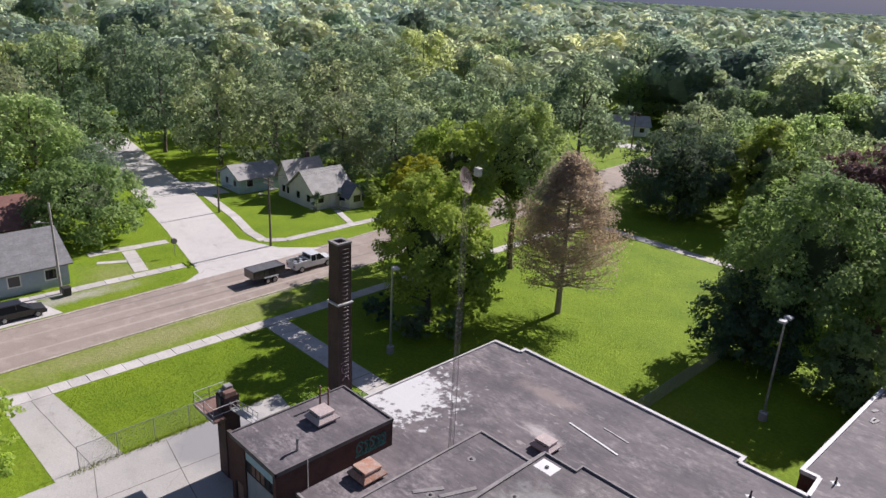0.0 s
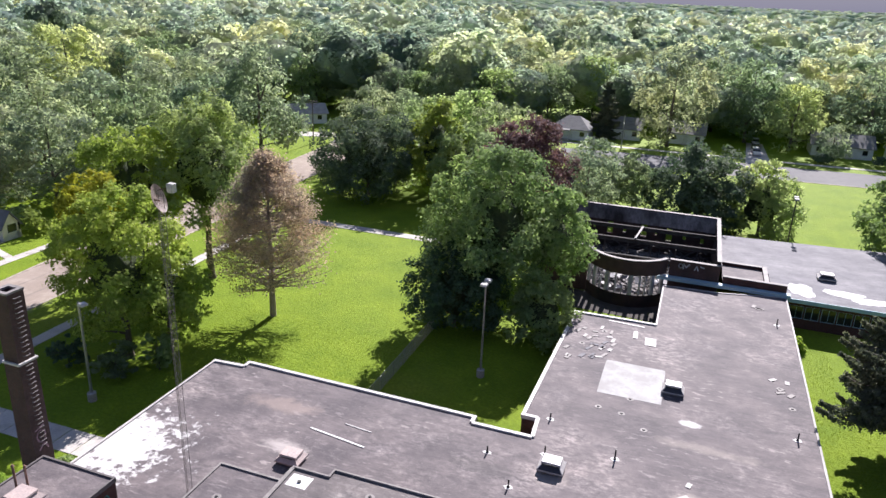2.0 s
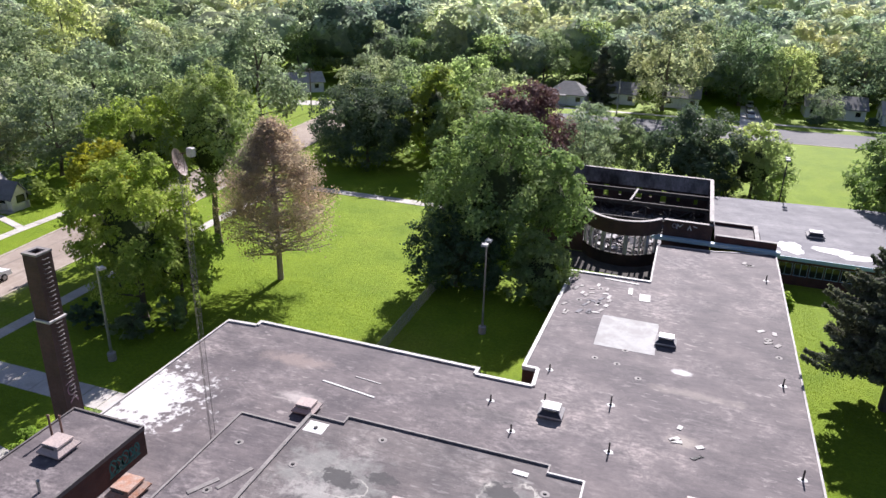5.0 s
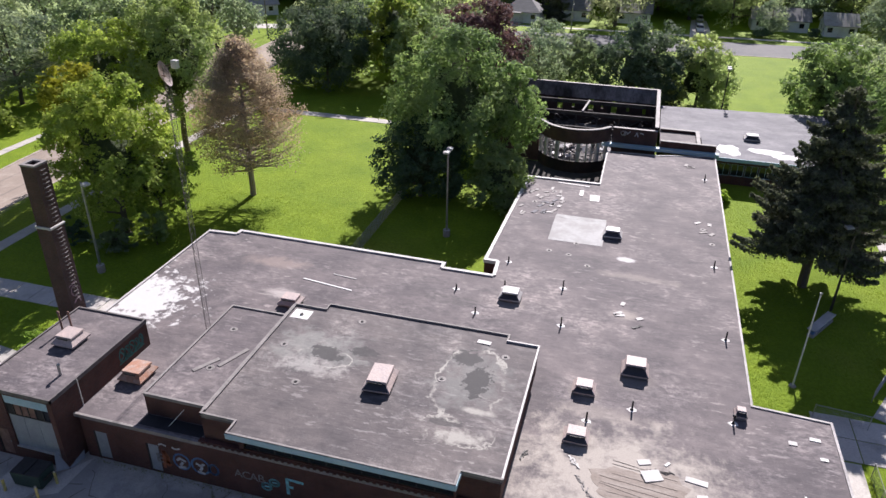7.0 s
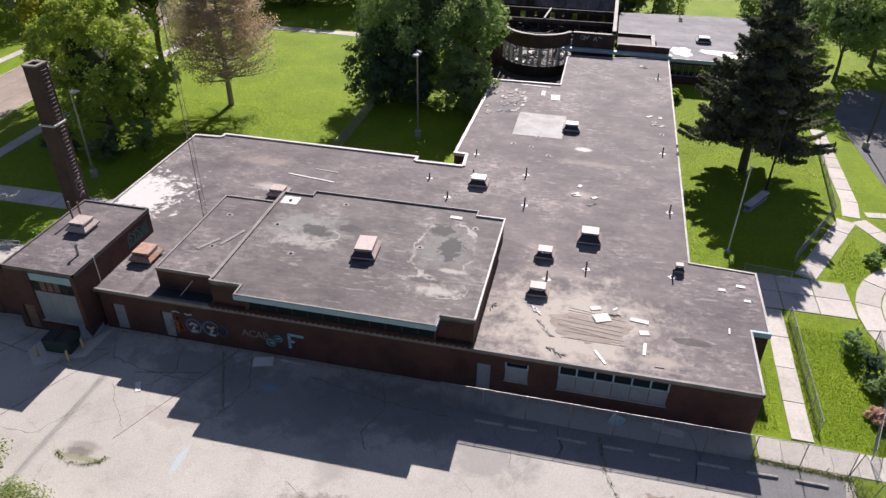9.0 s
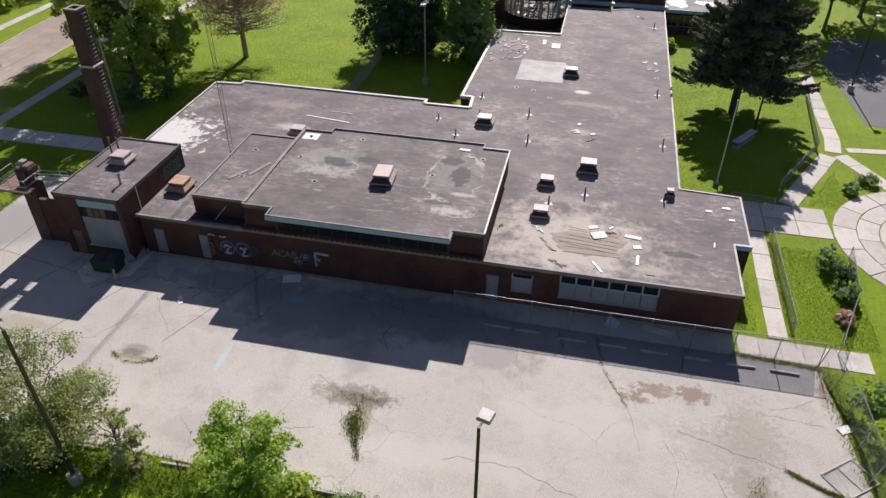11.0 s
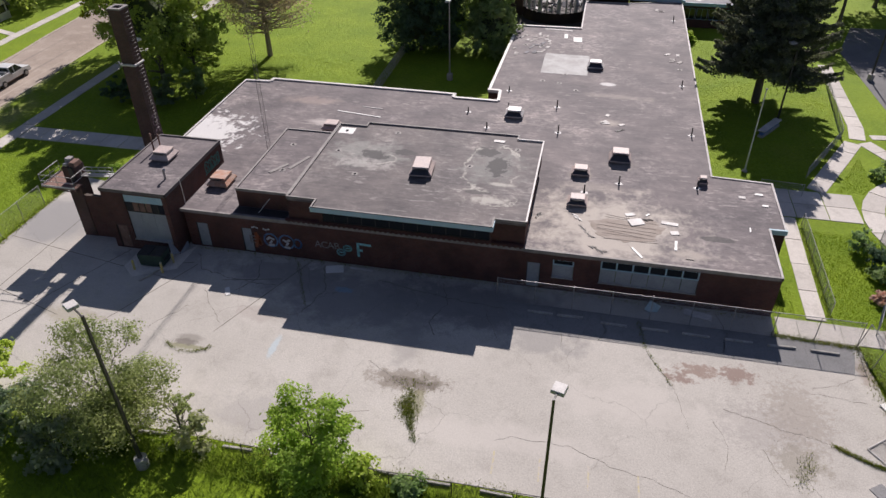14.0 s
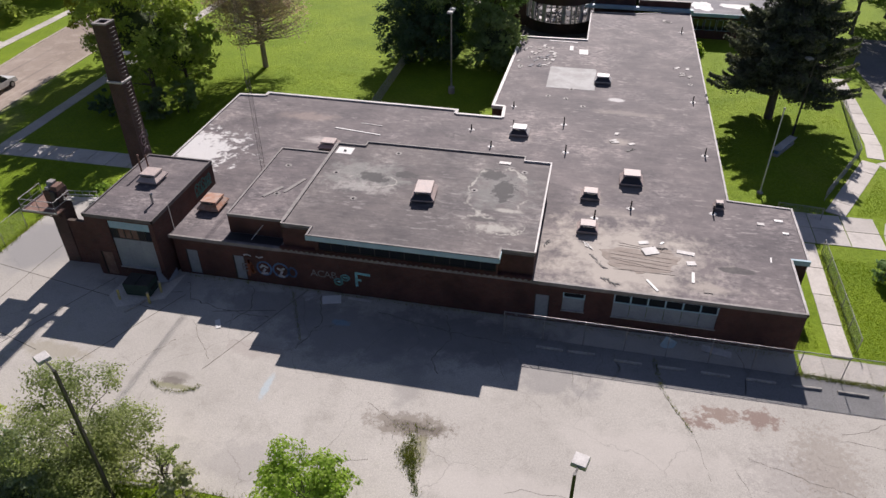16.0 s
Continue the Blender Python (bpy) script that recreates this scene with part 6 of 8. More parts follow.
bm = B(-6.25, -1.25, 52.1, 57.6, ZR - 0.02, ZR + 0.01)
tagged(part("pale_patch", bm, M_COAT_THIN), "thin pale rectangular coating on the roof", "patch")
bm = B(-6.2, -1.3, 57.2, 57.9, ZR - 0.02, ZR + 0.014)
tagged(part("pale_patch", bm, M_COAT_THIN), "thin pale strip of coating on the roof", "patch")
ragged_patch("white_coating", 11.8, 83.2, 3.404, 1.4, 1.7, 5, M_WHITE_COAT, "bright white coating on the annex roof")
ragged_patch("white_coating", 16.2, 83.8, 3.404, 2.2, 0.9, 6, M_WHITE_COAT, "bright white coating on the annex roof", turn=-8)
ragged_patch("white_coating", 18.6, 82.6, 3.408, 1.8, 1.0, 7, M_WHITE_COAT, "bright white coating on the annex roof", turn=10)
# bare deck where the roofing has torn away, with its board joints standing out
deck = ragged_patch("bare_deck", 3.1, 23.3, ZR + 0.004, 2.3, 1.55, 8, M_DECK, "bare brown roof deck where the roofing is torn away", "roof deck", turn=4)
random.seed(88)
for i in range(8):
    y = -1.4 + 2.9 * i / 7
    bm = bmesh.new()
    beam(bm, (random.uniform(-2.3, -1.4), y + random.uniform(0, 0.5), 0.012), (random.uniform(1.2, 2.2), y + random.uniform(-0.55, 0.1), 0.014), 0.014, 0.016)
    part("rib", bm, M_DECK_JOINT, deck)
bm = B(-21.65, -20.3, 30.5, 31.6, 5.34, 5.37)
tagged(part("white_sheet", bm, M_WHITEPAINT), "white square sheet round a drain on the raised roof", "sheet")
bm = bmesh.new()
rod(bm, (-20.95, 31.0, 5.37), (-20.95, 31.0, 5.45), 0.12, sides=10)
tagged(part("drain_cap", bm, M_BLACKPIPE), "black drain cap in a white sheet", "roof drain")


def board(x, y, z, lx, ly, turn, material, label, tilt=0.0, name="board"):
    ob = part(name, bevelled(B(-lx / 2, lx / 2, -ly / 2, ly / 2, 0, 0.035), 0.006), material)
    ob.matrix_basis = pose(x, y, z, tilt, tilt * 0.4, turn)
    return tagged(ob, label, name.replace("_", " "))


for x, y, lx, ly, t in ((3.3, 25.4, 0.9, 0.5, 20), (6.2, 24.7, 1.5, 0.5, -8), (6.5, 23.5, 0.75, 0.6, 12), (6.52, 21.9, 1.45, 0.24, 86), (3.8, 20.5, 1.6, 0.22, -58), (4.6, 25.6, 0.5, 0.2, 50), (11.95, 25.0, 0.75, 0.14, 84),
                        (11.9, 29.6, 0.62, 0.45, 0), (13.25, 30.3, 0.75, 0.36, -3), (13.5, 28.65, 0.55, 0.32, 0), (-7.7, 31.5, 1.15, 0.5, -3), (-4.35, 63.9, 0.5, 1.9, 2)):
    z = 5.375 if x < -7 and y < 33 else ZR + 0.012
    board(x, y, z, lx * 0.82, ly * 0.8, t, M_COPING if ly > 0.4 else M_WHITEPAINT, "white loose board lying on the roof")
board(3.75, 24.4, ZR + 0.05, 1.1, 0.8, 25, M_COPING, "pale grey loose sheet propped on the roof", 3)
board(-2.9, 62.9, ZR + 0.012, 1.0, 1.6, 3, M_COPING, "pale grey loose sheet on the roof")
board(7.4, 20.6, ZR + 0.012, 0.55, 0.45, 0, M_BARE, "tan loose board on the roof")
board(-5.4, 66.0, ZR + 0.012, 3.4, 0.2, -3, M_COPING, "long pale batten by the roof edge")
board(-22.4, 38.4, ZR + 0.012, 4.6, 0.16, -8, M_WHITEPAINT, "long white batten lying on the roof")
board(-21.5, 40.0, ZR + 0.012, 2.2, 0.1, -6, M_COPING, "pale batten lying on the roof")
board(-23.3, 25.6, 4.91, 0.3, 2.4, -22, M_COPING_DULL, "grey strip lying on the step roof")
board(-24.6, 24.4, 4.91, 0.32, 1.9, -30, M_COPING_DULL, "grey strip lying on the step roof")
random.seed(21)
for i in range(26):
    x, y = random.uniform(-10.2, -6.0), random.uniform(56.5, 65.5)
    if x < -6.4 or y > 58.5:
        board(x, y, ZR + 0.012, random.uniform(0.5, 1.0), random.uniform(0.25, 0.4), random.choice((70, 65, 10, 80)) + random.uniform(-8, 8), random.choice((M_COPING_WORN, M_COPING_DULL, M_ROOF_FAR)), "torn scrap of roofing felt", name="felt_scrap")
for i in range(12):
    x, y = random.choice(((7.8, 59.5), (8.6, 57.2), (8.3, 74.6), (7.2, 75.5))) if i < 8 else (1.6, 41.6)
    board(x + random.uniform(-0.9, 0.9), y + random.uniform(-1.2, 1.2), ZR + 0.012, random.uniform(0.4, 0.8), random.uniform(0.25, 0.4), random.uniform(0, 90), random.choice((M_COPING_WORN, M_COPING_DULL)), "torn scrap of roofing felt", name="felt_scrap")


def crumple(x, y, z, L, turn, seed, material, label):
    rng = random.Random(seed)
    bm = bmesh.new()
    for i in range(9):
        a = -L / 2 + L * i / 9
        box(bm, -0.17, 0.17, -0.035, 0.035, -0.008, 0.012, m=pose(a, rng.uniform(-0.1, 0.1), rng.uniform(0.015, 0.05), rng.uniform(-18, 18), rng.uniform(-12, 12), rng.uniform(-50, 50)))
    ob = part("torn_felt", bm, material)
    ob.matrix_basis = pose(x, y, z, 0, 0, turn)
    return tagged(ob, label, "debris")


crumple(1.1, 20.35, ZR, 1.2, -30, 1, M_BLACKPIPE, "curled black scrap of torn roofing felt")
crumple(0.2, 22.4, ZR, 1.9, -52, 2, M_COPING_DULL, "curled dull scrap of torn roofing felt")
crumple(-0.6, 24.2, ZR, 0.9, -60, 3, M_COPING, "curled pale scrap of torn roofing felt")
crumple(4.3, 24.9, ZR, 1.4, 8, 4, M_CHAR, "curled dark scrap of torn roofing felt")
crumple(-3.5, 24.0, ZR, 0.7, 70, 5, M_BLACKPIPE, "curled black scrap of torn roofing felt")
crumple(2.4, 39.6, ZR, 0.8, 40, 6, M_BLACKPIPE, "curled black scrap of torn roofing felt")

# boiler roof: two slender pipes and a goose-neck
for x, y, h in ((-35.5, 24.3, 1.5), (-35.1, 24.7, 1.3)):
    ob = thing("vent_pipe", (x, y, 5.4), "slender rusty pipe on the boiler house roof", "pipe")
    bm = bmesh.new()
    rod(bm, (0, 0, 0), (0, 0, h), 0.07, sides=10)
    part("pipe", bm, M_RUST, ob)
    bm = bmesh.new()
    rod(bm, (0, 0, h), (0, 0, h + 0.1), 0.11, 0.05, 10)
    part("cowl", bm, M_RUST, ob)
ob = thing("goose_neck", (-32.2, 20.3, 5.4), "short bent metal vent on the boiler house roof", "pipe")
bm = bmesh.new()
rod(bm, (0, 0, 0), (0, 0, 0.8), 0.09, sides=10)
part("riser", bm, M_GALV, ob)
bm = bmesh.new()
rod(bm, (0, 0, 0.78), (0.18, -0.1, 0.9), 0.09, sides=10)
part("spout", bm, M_GALV, ob)
ob = thing("downpipe", (-30.93, 20.2, 0), "thin pale conduit down the boiler house wall", "pipe")
bm = bmesh.new()
rod(bm, (0, 0, 3.4), (0, 0, 5.45), 0.03, sides=6)
part("conduit", bm, M_COPING, ob)

# ---------------------------------------------------------------- lattice mast with dish
M_MAST = surface("dull dark steel", (0.13, 0.115, 0.11), (0.19, 0.165, 0.15), 2.0, rough=0.7)
mast = thing("antenna_mast", (-28.0, 29.7, ZR), "tall slender steel lattice mast with a round dish", "antenna mast")
legs = [(0.2 * math.cos(a), 0.2 * math.sin(a)) for a in (0.5, 0.5 + 2.094, 0.5 + 4.189)]
H = 19.4
for x, y in legs:
    bm = bmesh.new()
    rod(bm, (x, y, 0), (x, y, H), 0.014, sides=6)
    part("leg", bm, M_MAST, mast)
bm = bmesh.new()
for i in range(44):
    z0, z1 = i * H / 44, (i + 1) * H / 44
    for k in range(3):
        a, b = legs[k], legs[(k + 1) % 3]
        rod(bm, (*a, z0), (*b, z1), 0.006, sides=4, caps=False)
        rod(bm, (*a, z1), (*b, z1), 0.006, sides=4, caps=False)
part("lacing", bm, M_MAST, mast)
bm = bmesh.new()
rings = []
for i in range(7):
    r, z = 0.8 * i / 6, 0.3 * (i / 6) ** 2
    rings.append([bm.verts.new((r * math.cos(2 * math.pi * j / 28), r * math.sin(2 * math.pi * j / 28), z)) for j in range(28)] if i else [bm.verts.new((0, 0, 0))])
for j in range(28):
    bm.faces.new((rings[0][0], rings[1][j], rings[1][(j + 1) % 28]))
for a, b in zip(rings[1:], rings[2:]):
    for j in range(28):
        bm.faces.new((a[j], b[j], b[(j + 1) % 28], a[(j + 1) % 28]))
bmesh.ops.solidify(bm, geom=bm.faces[:], thickness=0.03)
bmesh.ops.transform(bm, matrix=Matrix.Translation((-0.15, -0.25, H - 0.5)) @ Euler((radians(70), 0, radians(112))).to_matrix().to_4x4(), verts=bm.verts)
part("dish", bm, M_VENT, mast, "pale pinkish round dish")
bm = bmesh.new()
box(bm, 0.35, 0.75, 0.15, 0.5, H - 0.15, H + 0.35)
bevelled(bm, 0.03)
part("radio_box", bm, M_COPING, mast, "pale grey box")
bm = bmesh.new()
rod(bm, (0, 0, H - 0.6), (-0.15, -0.25, H - 0.5), 0.04, sides=6)
part("dish_bracket", bm, M_RUST, mast)
bm = bmesh.new()
rod(bm, (0, 0, H), (0.4, 0.3, H + 0.1), 0.03, sides=6)
part("box_bracket", bm, M_RUST, mast)

# ---------------------------------------------------------------- brick stack with steel platform
st = thing("brick_stack", (-39.5, 19.5, 0), "square dark brick stack with a railed steel platform", "brick stack")
part("shaft", B(-0.56, 0.56, -0.56, 0.56, -0.1, 6.35), M_CHIM, st)
bm = bmesh.new()
box(bm, -0.5, 0.0, -0.1, 0.45, 6.35, 6.85)
box(bm, -0.46, -0.1, -0.48, -0.12, 6.35, 6.6)
part("broken_top", bevelled(bm, 0.05), M_COPING_WORN, st, "broken pale masonry top")
part("hood", bevelled(B(0.04, 0.62, -0.5, 0.42, 6.35, 6.72, taper=0.06), 0.03), M_RUST, st, "rusty metal hood")
part("duct", bevelled(B(0.1, 0.5, -0.75, -0.565, 5.2, 6.45), 0.03), M_BLACKPIPE, st, "black metal duct")
part("deck", B(-2.1, 0.85, -1.5, -0.57, 4.94, 5.02), M_RUST, st, "rusty steel deck")
part("side_deck", B(-2.1, -0.57, -0.565, 0.9, 4.94, 5.02), M_RUST, st, "rusty steel deck")
for x, y in ((-2.05, -1.45), (-0.6, -1.45), (0.8, -1.45), (-2.05, 0.85), (-2.05, -0.3), (0.8, 0.3)):
    bm = bmesh.new()
    rod(bm, (x, y, 5.0), (x, y, 6.05), 0.026, sides=6)
    part("rail_post", bm, M_COPING_DULL, st)
for z in (5.5, 6.03):
    for a, b in (((-2.05, -1.45), (0.8, -1.45)), ((-2.05, -1.45), (-2.05, 0.85)), ((0.8, -1.45), (0.8, 0.3))):
        bm = bmesh.new()
        rod(bm, (*a, z), (*b, z), 0.024, sides=6)
        part("rail", bm, M_COPING, st)
for a, b in (((-2.08, -1.48), (0.83, -1.48)), ((-2.08, -1.48), (-2.08, 0.88))):
    bm = bmesh.new()
    beam(bm, (*a, 5.06), (*b, 5.06), 0.03, 0.2)
    part("kick_plate", bm, M_COPING, st)
for x in (-1.7, 0.5):
    bm = bmesh.new()
    beam(bm, (x, -1.3, 4.92), (x * 0.3, -0.57, 4.1), 0.06, 0.06)
    part("brace", bm, M_RUST, st)
bm = bmesh.new()
beam(bm, (0.57, 0.1, 5.45), (3.05, 0.35, 5.5), 0.5, 0.06)
for z in (5.62, 5.98):
    for q in (-0.14, 0.36):
        rod(bm, (0.57, q, z), (3.05, q + 0.25, z + 0.05), 0.025, sides=6)
for k in range(5):
    x = 0.7 + k * 0.56
    for q in (-0.14, 0.36):
        rod(bm, (x, q + 0.1 * (x - 0.57), 5.45), (x, q + 0.1 * (x - 0.57), 6.0), 0.02, sides=6)
part("catwalk", bm, M_COPING, st, "pale steel catwalk to the roof")
bm = bmesh.new()
box(bm, -38.94, -36.52, 19.0, 19.3, -0.1, 3.9)
setting("wall_stack_link", bm, M_BRICK, "brick wall between the stack and the boiler house", "wall")

# ---------------------------------------------------------------- lamp posts
def lamp_post(at, h, heads, label, material, base=True, arm=0.55, name="lamp_post", head_material=None, turn=0.0):
    ob = thing(name, at, label, "lamp post", "", turn)
    if base:
        bm = bmesh.new()
        rod(bm, (0, 0, -0.2), (0, 0, 0.75), 0.36, sides=20)
        part("footing", bevelled(bm, 0.02), M_KERB, ob, "round concrete footing")
    bm = bmesh.new()
    box(bm, -0.09, 0.09, -0.09, 0.09, 0.0, h, taper=0.03)
    part("pole", bm, material, ob)
    for a in heads:
        c, s = math.cos(radians(a)), math.sin(radians(a))
        bm = bmesh.new()
        beam(bm, (0, 0, h - 0.08), (arm * c, arm * s, h - 0.05), 0.07, 0.08)
        part("arm", bm, material, ob)
        m = pose(arm * c, arm * s, h - 0.05, 0, 0, a)
        hd = part("head", bevelled(B(0, 0.62, -0.3, 0.3, -0.1, 0.1, taper=0.02, m=m), 0.02), head_material or M_COPING, ob)
        part("lens", B(0.07, 0.55, -0.24, 0.24, -0.13, -0.101, m=m), M_GLASS_DARK, hd)
    return ob


lamp_post((-17.15, 56.25, 0), 9.4, (88, 268), "tall grey lamp post with two flat heads", M_GALV, True, 0.25)
lamp_post((-45.8, 39.4, 0), 9.0, (-15,), "tall grey lamp post with one flat head", M_GALV, True, 0.35)
lamp_post((-22.9, -0.85, 0), 11.2, (150,), "tall dark lamp post on a round concrete footing", M_POLE, True, 0.9)
lamp_post((-0.75, -1.9, 0), 11.6, (75,), "tall dark lamp post at the car park edge", M_POLE, True, 0.35)
lamp_post((30.9, 65.2, 0), 8.5, (60,), "dark lamp post beside the parking area", M_POLE, True, 0.4)
lamp_post((12.4, 105.0, 0), 8.6, (88, 268), "slim dark lamp post behind the annex", M_POLE, False, 0.3)
lamp_post((18.9, 52.6, 0), 8.2, (200,), "dark lamp post among the spruce boughs", M_POLE, False, 0.4)

# flagpole and sign on the east lawn
ob = thing("flagpole", (14.1, 40.3, 0), "bare white flagpole on the lawn", "flagpole")
bm = bmesh.new()
rod(bm, (0, 0, -0.1), (0.0, 0, 8.0), 0.07, 0.045, 12)
part("pole", bm, M_WHITEPAINT, ob)
bm = bmesh.new()
bmesh.ops.create_uvsphere(bm, u_segments=12, v_segments=8, radius=0.1, matrix=Matrix.Translation((0, 0, 8.08)))
part("finial", bm, M_COPING, ob)
bm = bmesh.new()
rod(bm, (0, 0, -0.05), (0, 0, 0.12), 0.3, 0.22, 14)
part("collar", bm, M_KERB, ob)
M_SIGN = surface("blue sign paint", (0.10, 0.19, 0.42), (0.14, 0.24, 0.46), 1.0, rough=0.5, spread=0.12)
ob = thing("sign", (17.45, 49.2, 0), "low blue-grey sign slab with a pale top edge", "sign", "", 57)
part("plinth", bevelled(B(-1.9, 1.9, -0.28, 0.28, -0.05, 0.25), 0.02), M_KERB, ob)
part("panel", bevelled(B(-1.85, 1.85, -0.2, 0.2, 0.25, 0.65), 0.03), M_SIGN, ob, "blue-grey panel")
part("cap", bevelled(B(-1.95, 1.95, -0.36, 0.36, 0.65, 0.78), 0.02), M_COPING, ob)


# ---------------------------------------------------------------- chain-link fences
def fence(line, h, label, post_step=2.7, mesh=0.085, wire=0.0045, lean=0.0, rails=(1.0,), material=None):
    """Chain-link: posts, rails and a woven wire fabric along a line of points."""
    mat = material or M_GALV
    ob = thing("fence", (*line[0], 0), label, "fence")
    o = Vector((*line[0], 0))
    V, F = [], []

    def wire_bar(p, q, r):
        d = (q - p).normalized()
        u = d.orthogonal().normalized() * r
        w = d.cross(u)
        k = len(V)
        for c in (p, q):
            V.extend((c + u, c - u * 0.5 + w * 0.87, c - u * 0.5 - w * 0.87))
        for i in range(3):
            j = (i + 1) % 3
            F.append((k + i, k + j, k + 3 + j, k + 3 + i))

    for a, b in zip(line, line[1:]):
        A, Bq = Vector((*a, 0)) - o, Vector((*b, 0)) - o
        d = Bq - A
        L = d.length
        e = d / L
        side = Vector((-e.y, e.x, 0)) * lean
        n = max(1, round(L / post_step))
        for i in range(n + 1):
            bm = bmesh.new()
            c = A + d * i / n
            rod(bm, c + Vector((0, 0, -0.1)), c + side * h + Vector((0, 0, h + 0.04)), 0.032, sides=8)
            part("post", bm, mat, ob)
        for z in rails:
            bm = bmesh.new()
            rod(bm, A + side * h * z + Vector((0, 0, h * z)), Bq + side * h * z + Vector((0, 0, h * z)), 0.024, sides=6)
            part("rail", bm, mat, ob)
        s = -h
        while s < L:
            for flip in (1, -1):
                s0, s1 = s, s + h
                lo, hi = max(0.0, s0), min(L, s1)
                if hi - lo > 0.02:
                    z0, z1 = ((lo - s0), (hi - s0)) if flip > 0 else (h - (lo - s0), h - (hi - s0))
                    z0, z1 = 0.04 + z0 * 0.97, 0.04 + z1 * 0.97
                    wire_bar(A + e * lo + side * z0 + Vector((0, 0, z0)), A + e * hi + side * z1 + Vector((0, 0, z1)), wire)
            s += mesh * 1.414
    me = bpy.data.meshes.new("fabric")
    me.from_pydata(V, [], F)
    me.materials.append(mat)
    fb = new("fabric", me)
    fb.parent = ob
    return ob


fence([(-5.6, 17.35), (18.45, 17.35)], 2.1, "tall chain-link fence in front of the school wall", 2.7)
fence([(18.45, 17.35), (19.3, 13.3), (19.5, 8.6), (20.3, 3.0)], 2.0, "leaning chain-link fence at the car park corner", 2.4, lean=0.18)
fence([(17.45, 20.4), (17.55, 31.8)], 1.2, "low chain-link fence beside the concrete path", 2.4)
fence([(14.9, 36.9), (18.4, 36.6)], 1.2, "low chain-link fence by the lawn", 2.4)
fence([(19.4, 40.0), (24.2, 48.8), (25.6, 63.0)], 1.2, "low chain-link fence along the lawn path", 2.4)
fence([(-46.4, 11.6), (-46.5, 22.4)], 1.9, "chain-link fence beside the west lawn", 2.6)
fence([(-24.5, 45.3), (-24.5, 63.6)], 1.5, "chain-link fence across the shaded yard", 2.6, wire=0.009)
fence([(20.0, 18.8), (22.4, 24.8), (23.2, 30.5)], 1.2, "low chain-link fence by the round forecourt", 2.4)
fence([(-17.6, 0.78), (-9.0, 0.68), (1.4, 0.85)], 1.15, "low sagging rusty chain-link fence along the car park kerb", 3.0, material=M_POLE, lean=0.06)
# fallen gate leaf
ob = thing("gate", (18.5, 8.6, 0.06), "fallen chain-link gate leaf lying on the concrete", "gate", "", 38)
for a, b in (((-1.2, -0.9), (1.2, -0.9)), ((1.2, -0.9), (1.2, 0.9)), ((1.2, 0.9), (-1.2, 0.9)), ((-1.2, 0.9), (-1.2, -0.9)), ((0, -0.9), (0, 0.9))):
    bm = bmesh.new()
    rod(bm, (*a, 0), (*b, 0.02), 0.03, sides=8)
    part("bar", bm, M_COPING, ob)
bm = bmesh.new()
for i in range(-24, 25):
    s = i * 0.12
    for f in (1, -1):
        lo, hi = max(-1.2, s - 0.9), min(1.2, s + 0.9)
        if hi - lo > 0.05:
            rod(bm, (lo, f * (lo - s), 0.0), (hi, f * (hi - s), 0.0), 0.004, sides=3, caps=False)
part("fabric", bm, M_GALV, ob)

# ---------------------------------------------------------------- car park things
def bumper(x, y, turn=0.0, label="worn concrete wheel stop in the car park"):
    ob = part("wheel_stop", bevelled(B(-0.9, 0.9, -0.09, 0.09, 0.0, 0.14, taper=0.02), 0.012), M_KERB)
    ob.matrix_basis = pose(x, y, 0.014, 0, 0, turn)
    return tagged(ob, label, "wheel stop", "wheel stops")


for i, x in enumerate((16.3, 13.6, 10.9, 8.15, 5.45, 2.7, -0.3, -2.4)):
    bumper(x, 16.35 + (0.25 if i > 5 else 0), random.uniform(-2, 2))
for x, t in ((-23.6, 4), (-18.2, 2), (-15.3, -1), (-9.2, -2), (-6.6, 1), (-3.2, -1)):
    bumper(x, 1.35 + random.uniform(-0.1, 0.1), t)
bumper(-31.9, 15.0, 62, "dark displaced wheel stop near the bollards")

ob = thing("dumpster", (-32.3, 16.6, 0.012), "dark green steel dumpster beside yellow bollards", "dumpster", "", 3)
part("body", bevelled(B(-0.95, 0.95, -0.6, 0.6, 0.1, 1.1, taper=-0.06), 0.02), surface("dark green paint", (0.02, 0.045, 0.035), (0.03, 0.06, 0.045), 2.0, rough=0.5), ob)
for s in (-0.5, 0.5):
    part("lid", bevelled(B(s - 0.47, s + 0.47, -0.66, 0.66, 1.1, 1.18), 0.015), M_BLACKPIPE, ob)
for s in (-1.0, 1.0):
    part("lifting_pocket", B(s - 0.06, s + 0.06, -0.35, 0.35, 0.55, 0.72), M_BLACKPIPE, ob)
M_YELLOW = surface("faded yellow paint", (0.50, 0.42, 0.12), (0.42, 0.38, 0.2), 3.0, rough=0.6)
for x, y in ((-33.45, 15.45), (-31.1, 15.5), (-30.9, 16.8)):
    ob = thing("bollard", (x, y, 0.0), "faded yellow pipe bollard", "bollard", "bollards")
    bm = bmesh.new()
    rod(bm, (0, 0, -0.1), (0.03, 0, 0.95), 0.085, sides=14)
    part("pipe", bm, M_YELLOW, ob)
    bm = bmesh.new()
    bmesh.ops.create_uvsphere(bm, u_segments=12, v_segments=6, radius=0.085, matrix=Matrix.Translation((0.03, 0, 0.95)))
    part("cap", bm, M_KERB, ob)
bm = bmesh.new()
prism(bm, [(-34.5, 15.7), (-33.2, 14.6), (-30.3, 16.2), (-30.2, 19.3), (-31.0, 18.0), (-34.4, 18.0)], -0.1, 0.03)
